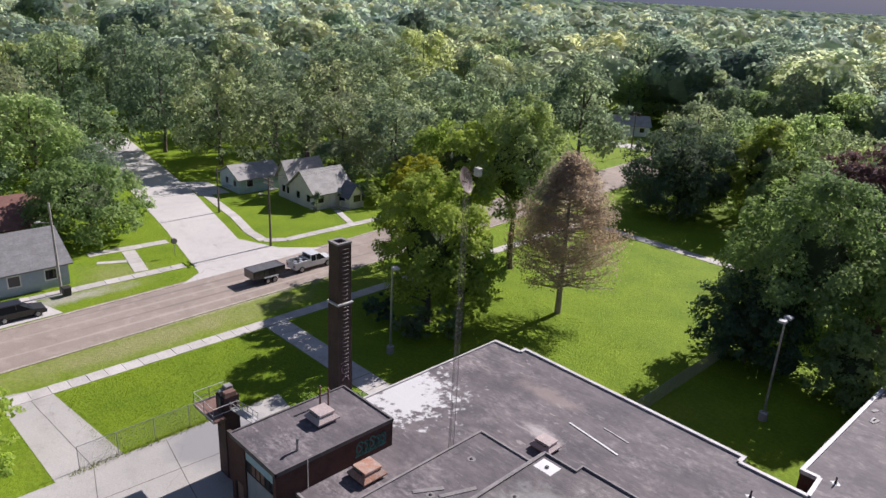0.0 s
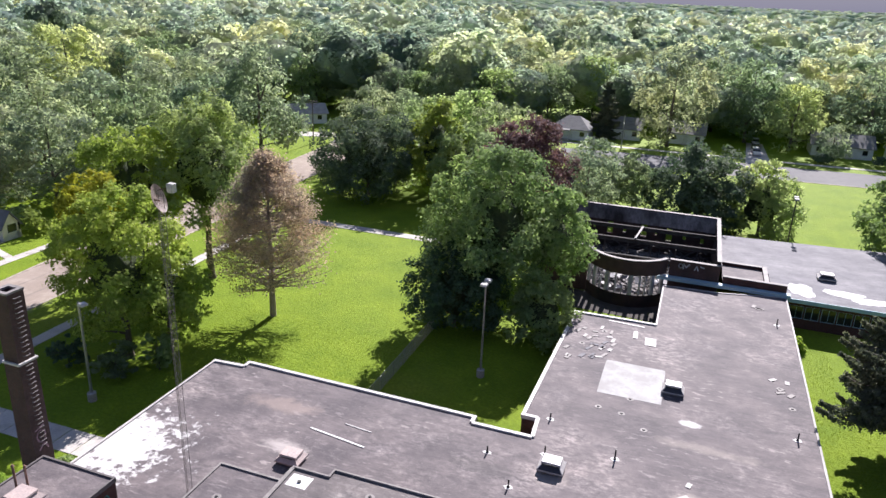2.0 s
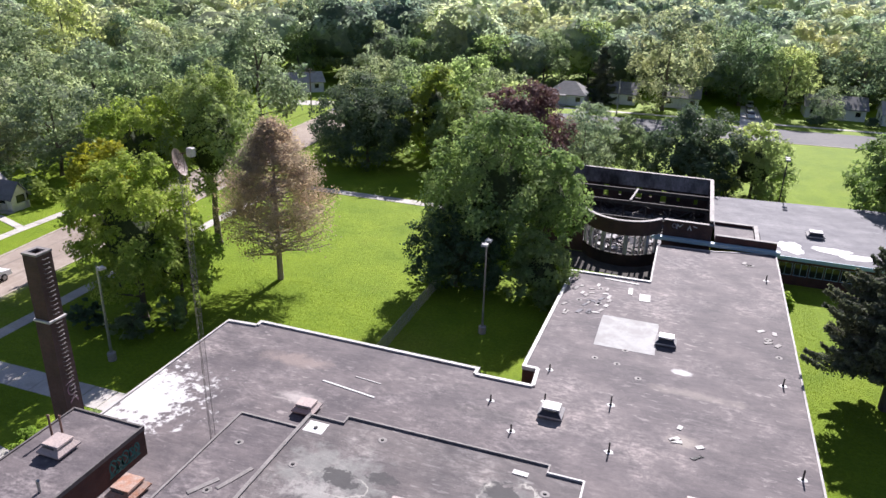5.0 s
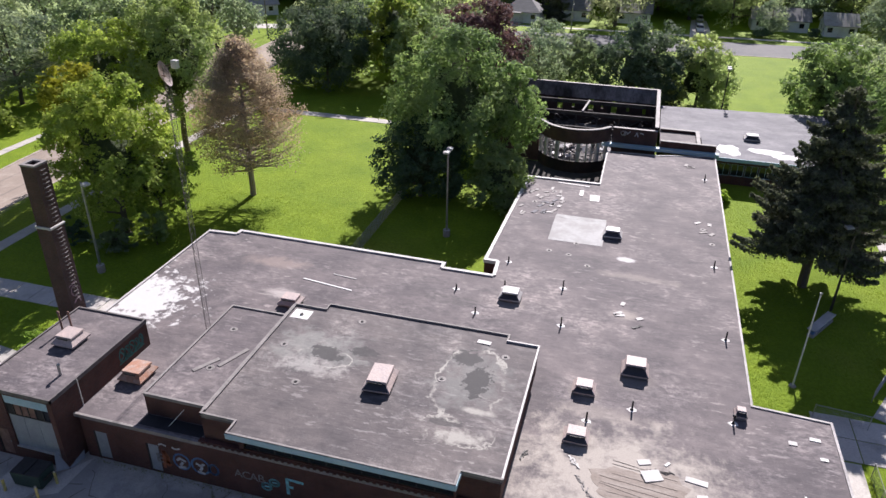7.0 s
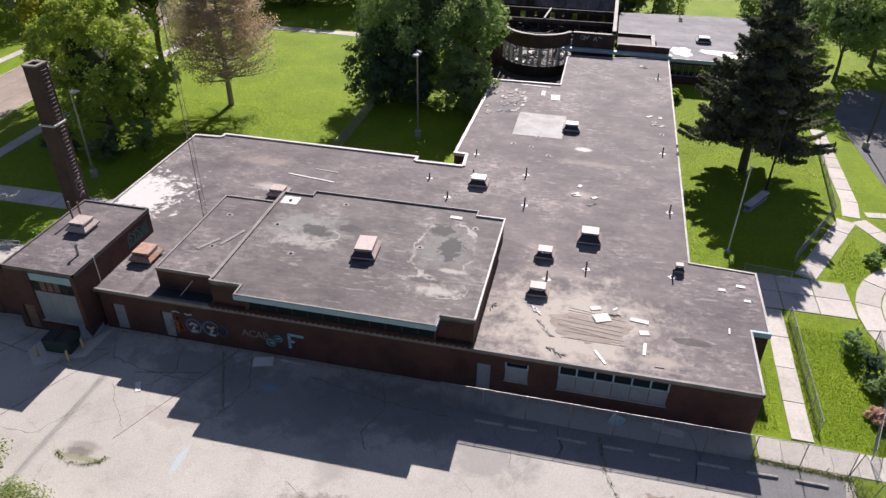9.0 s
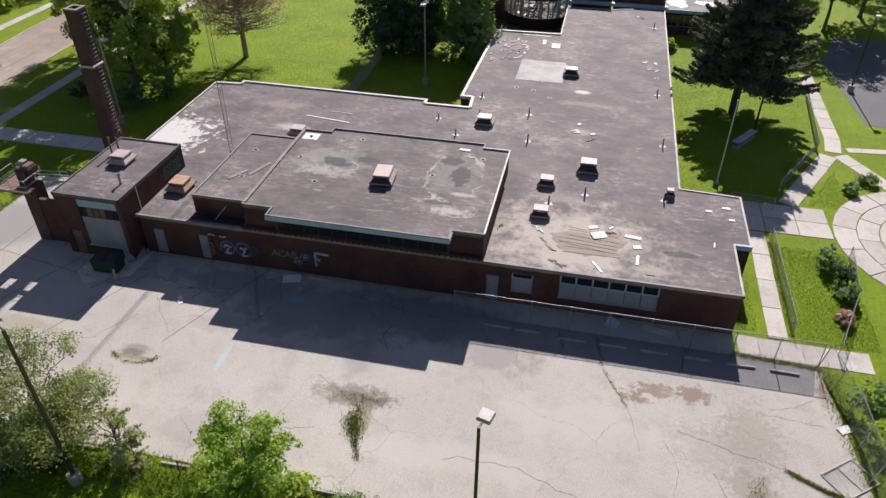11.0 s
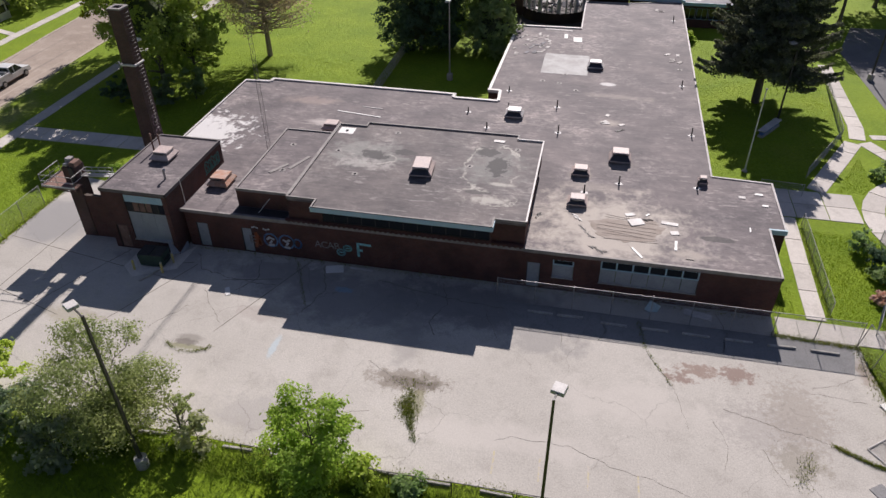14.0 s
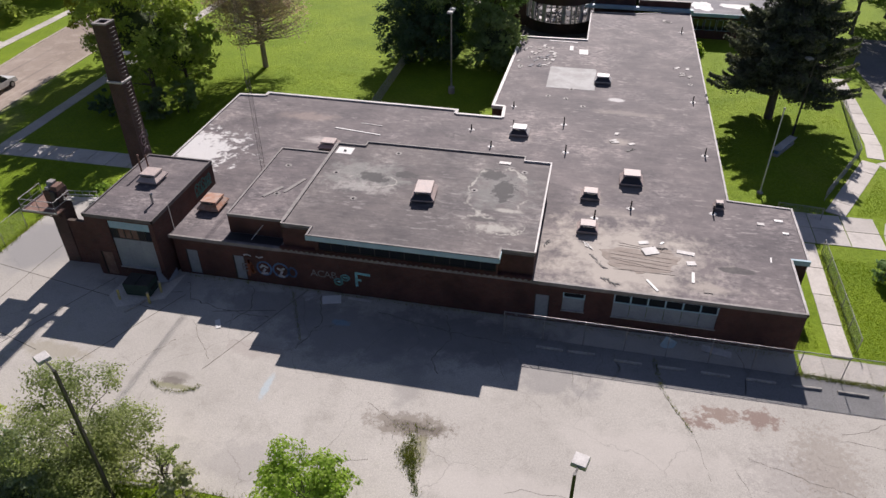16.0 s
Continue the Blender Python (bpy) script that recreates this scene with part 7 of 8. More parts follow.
setting("pad", bm, M_WALK, "pale concrete pad under the dumpster", "pavement")
board(-31.2, 18.4, 0.5, 1.9, 1.2, 70, M_PANEL, "grey loose panel leaning at the wall", 58, "panel")
board(-18.3, 18.5, 0.04, 1.35, 0.85, 18, M_WHITEPAINT, "white sheet lying by the wall", 3, "sheet")
board(-19.9, 18.6, 0.03, 1.1, 0.7, 40, M_COPING_WORN, "crumpled grey sheet by the wall", 14, "sheet")
board(-16.3, 18.9, 0.03, 1.8, 0.22, -2, M_COPING, "pale plank lying by the wall", 0, "plank")
board(-25.2, 14.4, 0.03, 0.9, 0.35, -60, M_WHITEPAINT, "white sack on the concrete", 5, "sack")
board(5.3, 18.4, 0.3, 0.9, 0.8, 0, M_FASCIA, "pale blue panel standing behind the fence", 70, "panel")
board(8.4, 18.5, 0.1, 1.9, 0.55, -8, M_COPING, "pale panel lying behind the fence", 8, "panel")
board(19.0, 12.2, 0.05, 0.8, 0.5, 30, M_WHITEPAINT, "white scrap caught at the fence", 6, "scrap")
board(17.0, 5.7, 0.016, 0.9, 0.75, 35, M_STALL, "dark square cover set in the concrete", 0, "cover")


# ---------------------------------------------------------------- wall graffiti
def paint(name, x0, z0, turn_x, strokes, r, material, label, wall="y", at=19.395):
    """Flat spray-paint strokes lying on a wall."""
    ob = new(name)
    for s in strokes:
        bm = bmesh.new()
        for a, b in zip(s, s[1:]):
            d = Vector((b[0] - a[0], 0, b[1] - a[1]))
            if d.length < 1e-4:
                continue
            nrm = Vector((-d.z, 0, d.x)).normalized() * r
            e = d.normalized() * r * 0.6
            p, q = Vector((a[0], 0, a[1])) - e, Vector((b[0], 0, b[1])) + e
            v = [bm.verts.new(c) for c in (p - nrm, q - nrm, q + nrm, p + nrm)]
            w = [bm.verts.new(c.co + Vector((0, 0.004, 0))) for c in v]
            bm.faces.new(v)
            bm.faces.new(w[::-1])
            for i in range(4):
                j = (i + 1) % 4
                bm.faces.new((v[i], v[j], w[j], w[i]))
        part("stroke", bm, material, ob)
    ob.matrix_basis = pose(x0, at, z0) if wall == "y" else pose(at, x0, z0, 0, 0, 90)
    return tagged(ob, label, "graffiti")


def spray(name, c):
    return surface(name, c, tuple(0.7 * v for v in c), 3.0, rough=0.7, bump=0.0)


S_WHITE, S_TEAL, S_BLUE, S_ORANGE, S_GREY = spray("white spray paint", (0.55, 0.57, 0.6)), spray("turquoise spray paint", (0.25, 0.6, 0.65)), spray("blue spray paint", (0.12, 0.24, 0.46)), spray("rust orange spray paint", (0.35, 0.11, 0.05)), spray("grey spray paint", (0.25, 0.24, 0.24))


def ring(cx, cz, rx, rz, n=14):
    return [(cx + rx * math.cos(2 * math.pi * i / n), cz + rz * math.sin(2 * math.pi * i / n)) for i in range(n + 1)]


word = thing("graffiti", (-20.1, 19.392, 1.3), "faint grey sprayed letters on the brick wall", "graffiti")
for i, ch in enumerate("ACAB"):
    curve = bpy.data.curves.new("letter", "FONT")
    curve.body, curve.size, curve.extrude = ch, 0.85, 0.003
    tmp = new("letter", curve)
    me = bpy.data.meshes.new_from_object(tmp)
    bpy.data.objects.remove(tmp)
    ob = finish(new("letter", me), S_GREY)
    ob.parent = word
    ob.matrix_basis = pose(i * 0.52, 0, 0, 90, 0, random.uniform(-3, 3))
paint("graffiti", -16.6, 0.9, 0, [[(0, 0), (0, 1.15), (1.0, 1.1)], [(0, 0.55), (0.3, 0.55)]], 0.1, S_TEAL, "turquoise sprayed angular letter on the brick wall")
paint("graffiti", -18.0, 0.75, 0, [ring(0, 0.3, 0.3, 0.28), ring(0.55, 0.75, 0.3, 0.25), [(-0.1, 0.3), (0.2, 0.3)], [(0.45, 0.75), (0.7, 0.75)]], 0.07, S_TEAL, "turquoise sprayed rings on the brick wall")
paint("graffiti", -23.7, 0.7, 0, [ring(0, 0.7, 0.55, 0.6), ring(1.3, 0.7, 0.6, 0.62), ring(2.2, 0.65, 0.3, 0.4)], 0.07, S_BLUE, "blue outlines of sprayed shapes on the wall")
paint("graffiti", -23.7, 0.7, 0, [[(-0.3, 0.75), (-0.1, 0.95), (0.25, 0.8)], [(1.05, 0.85), (1.3, 0.7), (1.55, 0.9)], [(-0.25, 0.2), (0.2, 0.28)], [(1.1, 0.2), (1.5, 0.15)], [(-0.1, 0.4), (0.05, 0.62)], [(1.25, 0.38), (1.4, 0.6)]], 0.09, S_WHITE, "white fills of sprayed shapes on the wall", at=19.389)
paint("graffiti", -25.0, 0.6, 0, [[(0, 0), (0.1, 1.3)], [(0.1, 1.3), (0.35, 0.9), (0.3, 0.2)], [(0.2, 0.6), (0.45, 0.3)]], 0.12, S_ORANGE, "rust orange sprayed strokes on the wall")
paint("graffiti", -25.42, 1.0, 0, [[(0, 0), (0.4, 0)], [(0, 0.3), (0.4, 0.3)], [(0, 0.6), (0.4, 0.6)], [(0, 0), (0, 0.6)]], 0.05, S_GREY, "faint grey sprayed ladder mark on the wall")
paint("graffiti", -24.9, 2.4, 0, [[(-0.25, 0), (0, 0.1), (0.25, 0)], [(0.7, 0.0), (0.9, -0.08), (1.2, 0.02)]], 0.06, S_WHITE, "white sprayed dashes high on the wall")
S_DTEAL = spray("dark teal spray paint", (0.04, 0.24, 0.22))
for y, rx, rz in ((24.3, 0.3, 0.5), (24.8, 0.26, 0.42), (25.3, 0.32, 0.5), (25.8, 0.22, 0.36), (26.25, 0.2, 0.42)):
    paint("graffiti", y, 3.75, 0, [ring(0, 0.6, rx, rz, 10), [(-rx, 0.2), (rx * 0.6, 0.5), (-rx * 0.4, 0.9)], [(-rx * 1.2, 0.05), (rx, 0.1)]], 0.05, S_DTEAL, "dark teal sprayed scrawl on the boiler house wall", "x", -30.995)
paint("graffiti", 27.25, 6.0, 0, [ring(0.35, 0.4, 0.3, 0.4), [(0.1, -0.5), (0.5, -0.1), (0.7, -0.6)], [(0.0, 0.9), (0.6, 1.1)]], 0.05, spray("faded pink spray paint", (0.4, 0.26, 0.3)), "faded pink sprayed mark on the chimney", "x", -37.075)
paint("graffiti", -1.2, 4.75, 0, [ring(0, 0.3, 0.22, 0.25), [(0.3, 0), (0.3, 0.6), (0.6, 0.2), (0.9, 0.6)], [(1.5, 0), (1.7, 0.5), (1.9, 0)], [(2.1, 0.5), (2.5, 0.4)]], 0.06, S_WHITE, "white sprayed letters on the burnt wall", at=80.495)


# ---------------------------------------------------------------- houses of the neighbourhood
def wall_paint(name, c):
    return surface(name, c, tuple(0.85 * v for v in c), 0.9, rough=0.7, spread=0.1)


def shingles(name, c):
    return surface(name, c, tuple(0.75 * v for v in c), 0.8, 5.0, rough=0.9, spread=0.3, stretch=(1, 1, 3))


def gable_house(at, turn, L, W, eave, ridge, wall_m, roof_m, label, windows=3, door_at=0.5, porch=False, chimney=False, hip=0.0):
    """A small house; its front faces -y before the turn, its ridge runs along x."""
    ob = thing("house", (*at, 0), label, "house", "", turn)
    bm = bmesh.new()
    cell = L / (windows + 1)
    ops = []
    kinds = []
    d_i = int(door_at * (windows + 1))
    for i in range(windows + 1):
        c = (i + 0.5) * cell
        if i == d_i:
            ops.append((c - 0.5, c + 0.5, 0.2, 2.25))
        else:
            ops.append((c - 0.6, c + 0.6, 1.0, 2.2))
        kinds.append(i == d_i)
    wall_run(bm, (-L / 2, -W / 2), (L / 2, -W / 2), -0.2, eave, 0.2, ops)
    wall_run(bm, (L / 2, W / 2), (-L / 2, W / 2), -0.2, eave, 0.2)
    side = [(W * 0.25, W * 0.25 + 1.0, 1.0, 2.1), (W * 0.65, W * 0.65 + 1.0, 1.0, 2.1)]
    wall_run(bm, (L / 2, -W / 2 + 0.2), (L / 2, W / 2 - 0.2), -0.2, eave, 0.2, side)
    wall_run(bm, (-L / 2, W / 2 - 0.2), (-L / 2, -W / 2 + 0.2), -0.2, eave, 0.2, side)
    if hip <= 0:
        for x0, x1 in ((-L / 2, -L / 2 + 0.2), (L / 2 - 0.2, L / 2)):
            v = [bm.verts.new(p) for p in ((x0, -W / 2, eave), (x0, W / 2, eave), (x0, 0, ridge - 0.12), (x1, -W / 2, eave), (x1, W / 2, eave), (x1, 0, ridge - 0.12))]
            for f in ((0, 2, 1), (3, 4, 5), (0, 3, 5, 2), (1, 2, 5, 4), (0, 1, 4, 3)):
                bm.faces.new([v[i] for i in f])
    part("wall", bm, wall_m, ob)
    o = 0.45
    slope = (ridge - eave) / (W / 2)
    for sgn in (-1, 1):
        bm = bmesh.new()
        y0, z0 = sgn * (W / 2 + o), eave - slope * o
        pts = [(-L / 2 - o, y0, z0), (L / 2 + o, y0, z0), (L / 2 + o - hip, 0, ridge), (-L / 2 - o + hip, 0, ridge)]
        lo = [bm.verts.new(p) for p in pts]
        hi = [bm.verts.new((p[0], p[1], p[2] + 0.14)) for p in pts]
        bm.faces.new(lo[::-1])
        bm.faces.new(hi)
        for i in range(4):
            j = (i + 1) % 4
            bm.faces.new((lo[i], lo[j], hi[j], hi[i]))
        part("roof", bm, roof_m, ob)
    if hip > 0:
        for sgn in (-1, 1):
            bm = bmesh.new()
            x0 = sgn * (L / 2 + o)
            pts = [(x0, -W / 2 - o, eave - slope * o), (x0, W / 2 + o, eave - slope * o), (x0 - sgn * hip, 0, ridge)]
            lo = [bm.verts.new(p) for p in pts]
            hi = [bm.verts.new((p[0], p[1], p[2] + 0.135)) for p in pts]
            bm.faces.new(lo[::-1])
            bm.faces.new(hi)
            for i in range(3):
                j = (i + 1) % 3
                bm.faces.new((lo[i], lo[j], hi[j], hi[i]))
            part("roof", bm, roof_m, ob)
    for (a, b, z0, z1), is_door in zip(ops, kinds):
        x0, x1, y = -L / 2 + a, -L / 2 + b, -W / 2
        if is_door:
            part("door", bevelled(B(x0 + 0.04, x1 - 0.04, y + 0.06, y + 0.11, z0, z1 - 0.03), 0.01), M_WHITEPAINT, ob)
            part("step", bevelled(B(x0 - 0.3, x1 + 0.3, y - 0.9, y - 0.02, -0.1, 0.18), 0.02), M_KERB, ob)
        else:
            w = part("window", B(x0 + 0.05, x1 - 0.05, y + 0.08, y + 0.1, z0 + 0.05, z1 - 0.05), M_GLASS_DARK, ob)
            bm = bmesh.new()
            for p, q, r, s in ((x0 - 0.07, x1 + 0.07, z0 - 0.07, z0 + 0.05), (x0 - 0.07, x1 + 0.07, z1 - 0.05, z1 + 0.07), (x0 - 0.07, x0 + 0.05, z0 + 0.05, z1 - 0.05), (x1 - 0.05, x1 + 0.07, z0 + 0.05, z1 - 0.05)):
                box(bm, p, q, y - 0.03, y + 0.09, r, s)
            part("frame", bm, M_WHITEPAINT, w)
    for sgn in (-1, 1):
        for a, b, z0, z1 in side:
            x = sgn * (L / 2 - 0.1)
            y0 = -W / 2 + 0.2 + a if sgn > 0 else W / 2 - 0.2 - b
            part("window", B(x - 0.02, x + 0.02, y0, y0 + (b - a), z0, z1), M_GLASS_DARK, ob)
    if porch:
        part("porch_roof", bevelled(B(-L * 0.45, L * 0.02, -W / 2 - 2.0, -W / 2 - 0.02, eave - 0.25, eave - 0.05), 0.02), roof_m, ob)
        for x in (-L * 0.44, -L * 0.22, 0.0):
            part("porch_post", B(x - 0.06, x + 0.06, -W / 2 - 1.9, -W / 2 - 1.78, 0, eave - 0.25), M_WHITEPAINT, ob)
        part("porch_floor", B(-L * 0.45, L * 0.02, -W / 2 - 2.0, -W / 2 - 0.02, -0.1, 0.25), M_KERB, ob)
    if chimney:
        part("chimney", bevelled(B(L * 0.2, L * 0.2 + 0.6, 0.2, 0.8, ridge - 0.8, ridge + 0.9), 0.02), M_CHIM, ob)
    return ob


W_BLUE, W_CREAM, W_WHITE, W_TAN = wall_paint("grey blue siding", (0.36, 0.42, 0.50)), wall_paint("cream siding", (0.70, 0.675, 0.61)), wall_paint("white siding", (0.84, 0.84, 0.83)), wall_paint("tan siding", (0.45, 0.40, 0.33))
R_GREY, R_DARK, R_RED, R_PALE = shingles("grey shingles", (0.24, 0.235, 0.23)), shingles("dark blue-grey shingles", (0.15, 0.16, 0.19)), shingles("red brown shingles", (0.26, 0.13, 0.10)), shingles("pale grey shingles", (0.42, 0.40, 0.37))
gable_house((-85.2, 13.0), 90, 18.0, 9.6, 2.7, 5.4, W_BLUE, R_GREY, "grey-blue bungalow with a grey shingle roof", 4, 0.4)
gable_house((-100.0, 17.0), 90, 15.0, 10.0, 2.9, 5.6, W_TAN, R_RED, "tan bungalow with a red-brown roof", 3, 0.5)
gable_house((-91.2, 63.0), 90, 7.0, 7.0, 2.7, 5.5, W_CREAM, R_PALE, "cream house with a pale roof on the corner lawn", 2, 0.5)
gable_house((-96.4, 62.8), 90, 6.4, 3.3, 3.7, 6.0, W_CREAM, R_PALE, "taller cream rear wing of the corner house", 1, 0.9, chimney=True)
gable_house((-86.3, 65.4), 0, 2.2, 2.4, 2.3, 3.9, W_CREAM, R_DARK, "small cream porch wing with a dark roof", 1, 0.9)
gable_house((-105.2, 58.6), 90, 7.6, 6.4, 2.5, 4.1, wall_paint("pale blue siding", (0.5, 0.62, 0.66)), R_PALE, "pale blue garage with a light roof", 1, 0.9)
gable_house((-31.0, 180.0), 0, 9.0, 9.0, 2.8, 5.2, W_WHITE, R_GREY, "small white house with a grey hipped roof and porch", 2, 0.6, porch=True, hip=3.5)
gable_house((-19.0, 187.0), 0, 8.5, 8.0, 2.8, 5.0, W_WHITE, R_GREY, "small white house behind a spruce", 2, 0.4)
gable_house((-4.0, 188.5), 0, 8.5, 8.0, 2.8, 5.0, W_WHITE, R_GREY, "small white house behind a tall tree", 2, 0.4)
gable_house((31.0, 191.5), 0, 13.0, 8.0, 2.8, 5.0, W_WHITE, R_GREY, "long white house behind dark trees", 3, 0.5)
gable_house((44.0, 188.0), 0, 7.0, 7.0, 2.8, 5.0, W_WHITE, R_PALE, "small white house at the street", 2, 0.5)
gable_house((-98.5, 163.0), 42, 11.0, 7.0, 2.7, 4.6, W_WHITE, R_PALE, "white garage house across the far street", 2, 0.6)
gable_house((-262.0, 228.0), 40, 11.0, 8.0, 3.0, 6.0, W_WHITE, R_GREY, "far pale house among the trees", 2, 0.5)
gable_house((-243.0, 80.0), 60, 13.0, 8.0, 3.0, 6.0, W_TAN, R_GREY, "far house with a grey roof among the trees", 2, 0.5)
gable_house((-214.0, 74.0), 60, 13.0, 8.0, 3.0, 6.0, W_WHITE, R_PALE, "far house with a pale roof among the trees", 2, 0.5)
flat("driveway", [(-27.6, 167.5), (-24.2, 167.7), (-24.6, 183), (-27.0, 183)], 0.03, M_SIDE, "pale concrete driveway beside a house", "driveway")
flat("driveway", [(9.5, 169), (15.0, 169.3), (14.4, 196), (10.6, 196)], 0.03, M_SIDE, "pale concrete driveway with parked cars", "driveway")
flat("driveway", [(-96, 143.5), (-76.2, 151), (-77.2, 155.5), (-97, 149.5)], 0.03, M_SIDE, "pale concrete driveway across the far lawn", "driveway")
flat("driveway", [(-79.4, 11.0), (-73.0, 11.2), (-73.2, 19.0), (-79.4, 17.2)], 0.03, M_SIDE, "pale gravelly parking apron by the street", "driveway")
flat("driveway", [(-114, 50.6), (-104.6, 49.2), (-104, 54.1), (-112, 54.2)], 0.03, M_SIDE, "concrete driveway before a garage", "driveway")


# ---------------------------------------------------------------- vehicles
def car_paint(name, c):
    m, n, l, p = nodes_of(name)
    p.inputs["Base Color"].default_value, p.inputs["Roughness"].default_value = (*c, 1), 0.35
    p.inputs["Coat Weight"].default_value = 0.6
    g = noise_node(n, l, place(n, l), 2.5, 5)
    l.new(mix(n, l, 1.0, c, ramp(n, l, g, 0.3, 0.7, (0.85,) * 3, (1.08,) * 3), "MULTIPLY"), p.inputs["Base Color"])
    return m


P_WHITE, P_BLACK, P_SILVER = car_paint("white car paint", (0.7, 0.7, 0.7)), car_paint("black car paint", (0.02, 0.021, 0.024)), car_paint("silver car paint", (0.4, 0.4, 0.42))
M_TYRE = surface("black rubber", (0.02, 0.02, 0.02), (0.03, 0.03, 0.03), 4.0)
M_TAIL, _a, _b, _p = nodes_of("red lamp plastic")
_p.inputs["Base Color"].default_value, _p.inputs["Roughness"].default_value = (0.35, 0.02, 0.02, 1), 0.25


def side_shape(profile, w, m=None):
    """A body from its outline in side view, drawn in along the top."""
    bm = bmesh.new()
    a = [bm.verts.new((x, -w / 2 + inset, z)) for x, z, inset in profile]
    b = [bm.verts.new((x, w / 2 - inset, z)) for x, z, inset in profile]
    bm.faces.new(a)
    bm.faces.new(b[::-1])
    n = len(profile)
    for i in range(n):
        j = (i + 1) % n
        bm.faces.new((a[i], a[j], b[j], b[i]))
    return bm


def wheel(parent, x, y, r):
    s = 1 if y > 0 else -1
    bm = bmesh.new()
    rod(bm, (x, y - 0.11, r), (x, y + 0.11, r), r, sides=20)
    w = part("wheel", bevelled(bm, 0.02), M_TYRE, parent)
    bm = bmesh.new()
    rod(bm, (x, y + s * 0.111, r), (x, y + s * 0.125, r), r * 0.62, r * 0.5, 16)
    part("rim", bm, M_GALV, w)


def car(at, turn, paint_m, label, L=4.7, H=1.45, W=1.8, suv=False):
    """A car that faces +x before the turn."""
    ob = thing("car", (*at, 0.03), label, "car", "", turn)
    h = L / 2
    bm = side_shape([(-h, 0.35, 0.05), (-h + 0.05, 0.85, 0.03), (-h + 0.4, 0.95, 0.03), (h - 1.2, 0.95, 0.03), (h - 0.15, 0.8, 0.08), (h, 0.55, 0.1), (h - 0.03, 0.3, 0.08)], W)
    part("body", bevelled(bm, 0.03), paint_m, ob)
    back = -h + (0.12 if suv else 0.75)
    bm = side_shape([(back, 0.95, 0.06), (back + 0.25, H - 0.12, 0.2), (-0.1, H - 0.1, 0.2), (h - 1.35, 0.95, 0.06)], W)
    part("cabin_glass", bm, M_GLASS_DARK, ob)
    part("roof", bevelled(B(back + 0.2, 0.25 if suv else 0.1, -W / 2 + 0.2, W / 2 - 0.2, H - 0.13, H), 0.03), paint_m, ob)
    for y in (-W / 2 + 0.1, W / 2 - 0.1):
        for x in (back + 0.35, -0.35):
            bm = bmesh.new()
            beam(bm, (x, y, 0.95), (x, y * 0.87, H - 0.1), 0.08, 0.06)
            part("pillar", bm, paint_m, ob)
    for x in (-h + 0.85, h - 0.9):
        for y in (-W / 2 + 0.1, W / 2 - 0.1):
            wheel(ob, x, y, 0.34)
    for y in (-W / 2 + 0.3, W / 2 - 0.3):
        part("headlight", B(h - 0.14, h - 0.02, y - 0.17, y + 0.17, 0.58, 0.72), M_COPING, ob)
        part("tail_light", B(-h - 0.01, -h + 0.06, y - 0.12, y + 0.12, 0.62, 0.82), M_TAIL, ob)
    return ob


car((-74.6, 15.4), 88, P_BLACK, "black sport-utility car parked by the street", 4.7, 1.75, 1.85, True)
car((-25.9, 172.6), 92, P_BLACK, "dark car on a driveway", 4.5)
car((12.2, 180.5), -88, P_WHITE, "white car parked on a driveway", 4.7, 1.5)
car((12.4, 187.5), -90, P_SILVER, "silver car parked on a driveway", 4.7, 1.5)
car((12.6, 194.0), -90, P_WHITE, "white car parked far up a driveway", 4.7, 1.6)


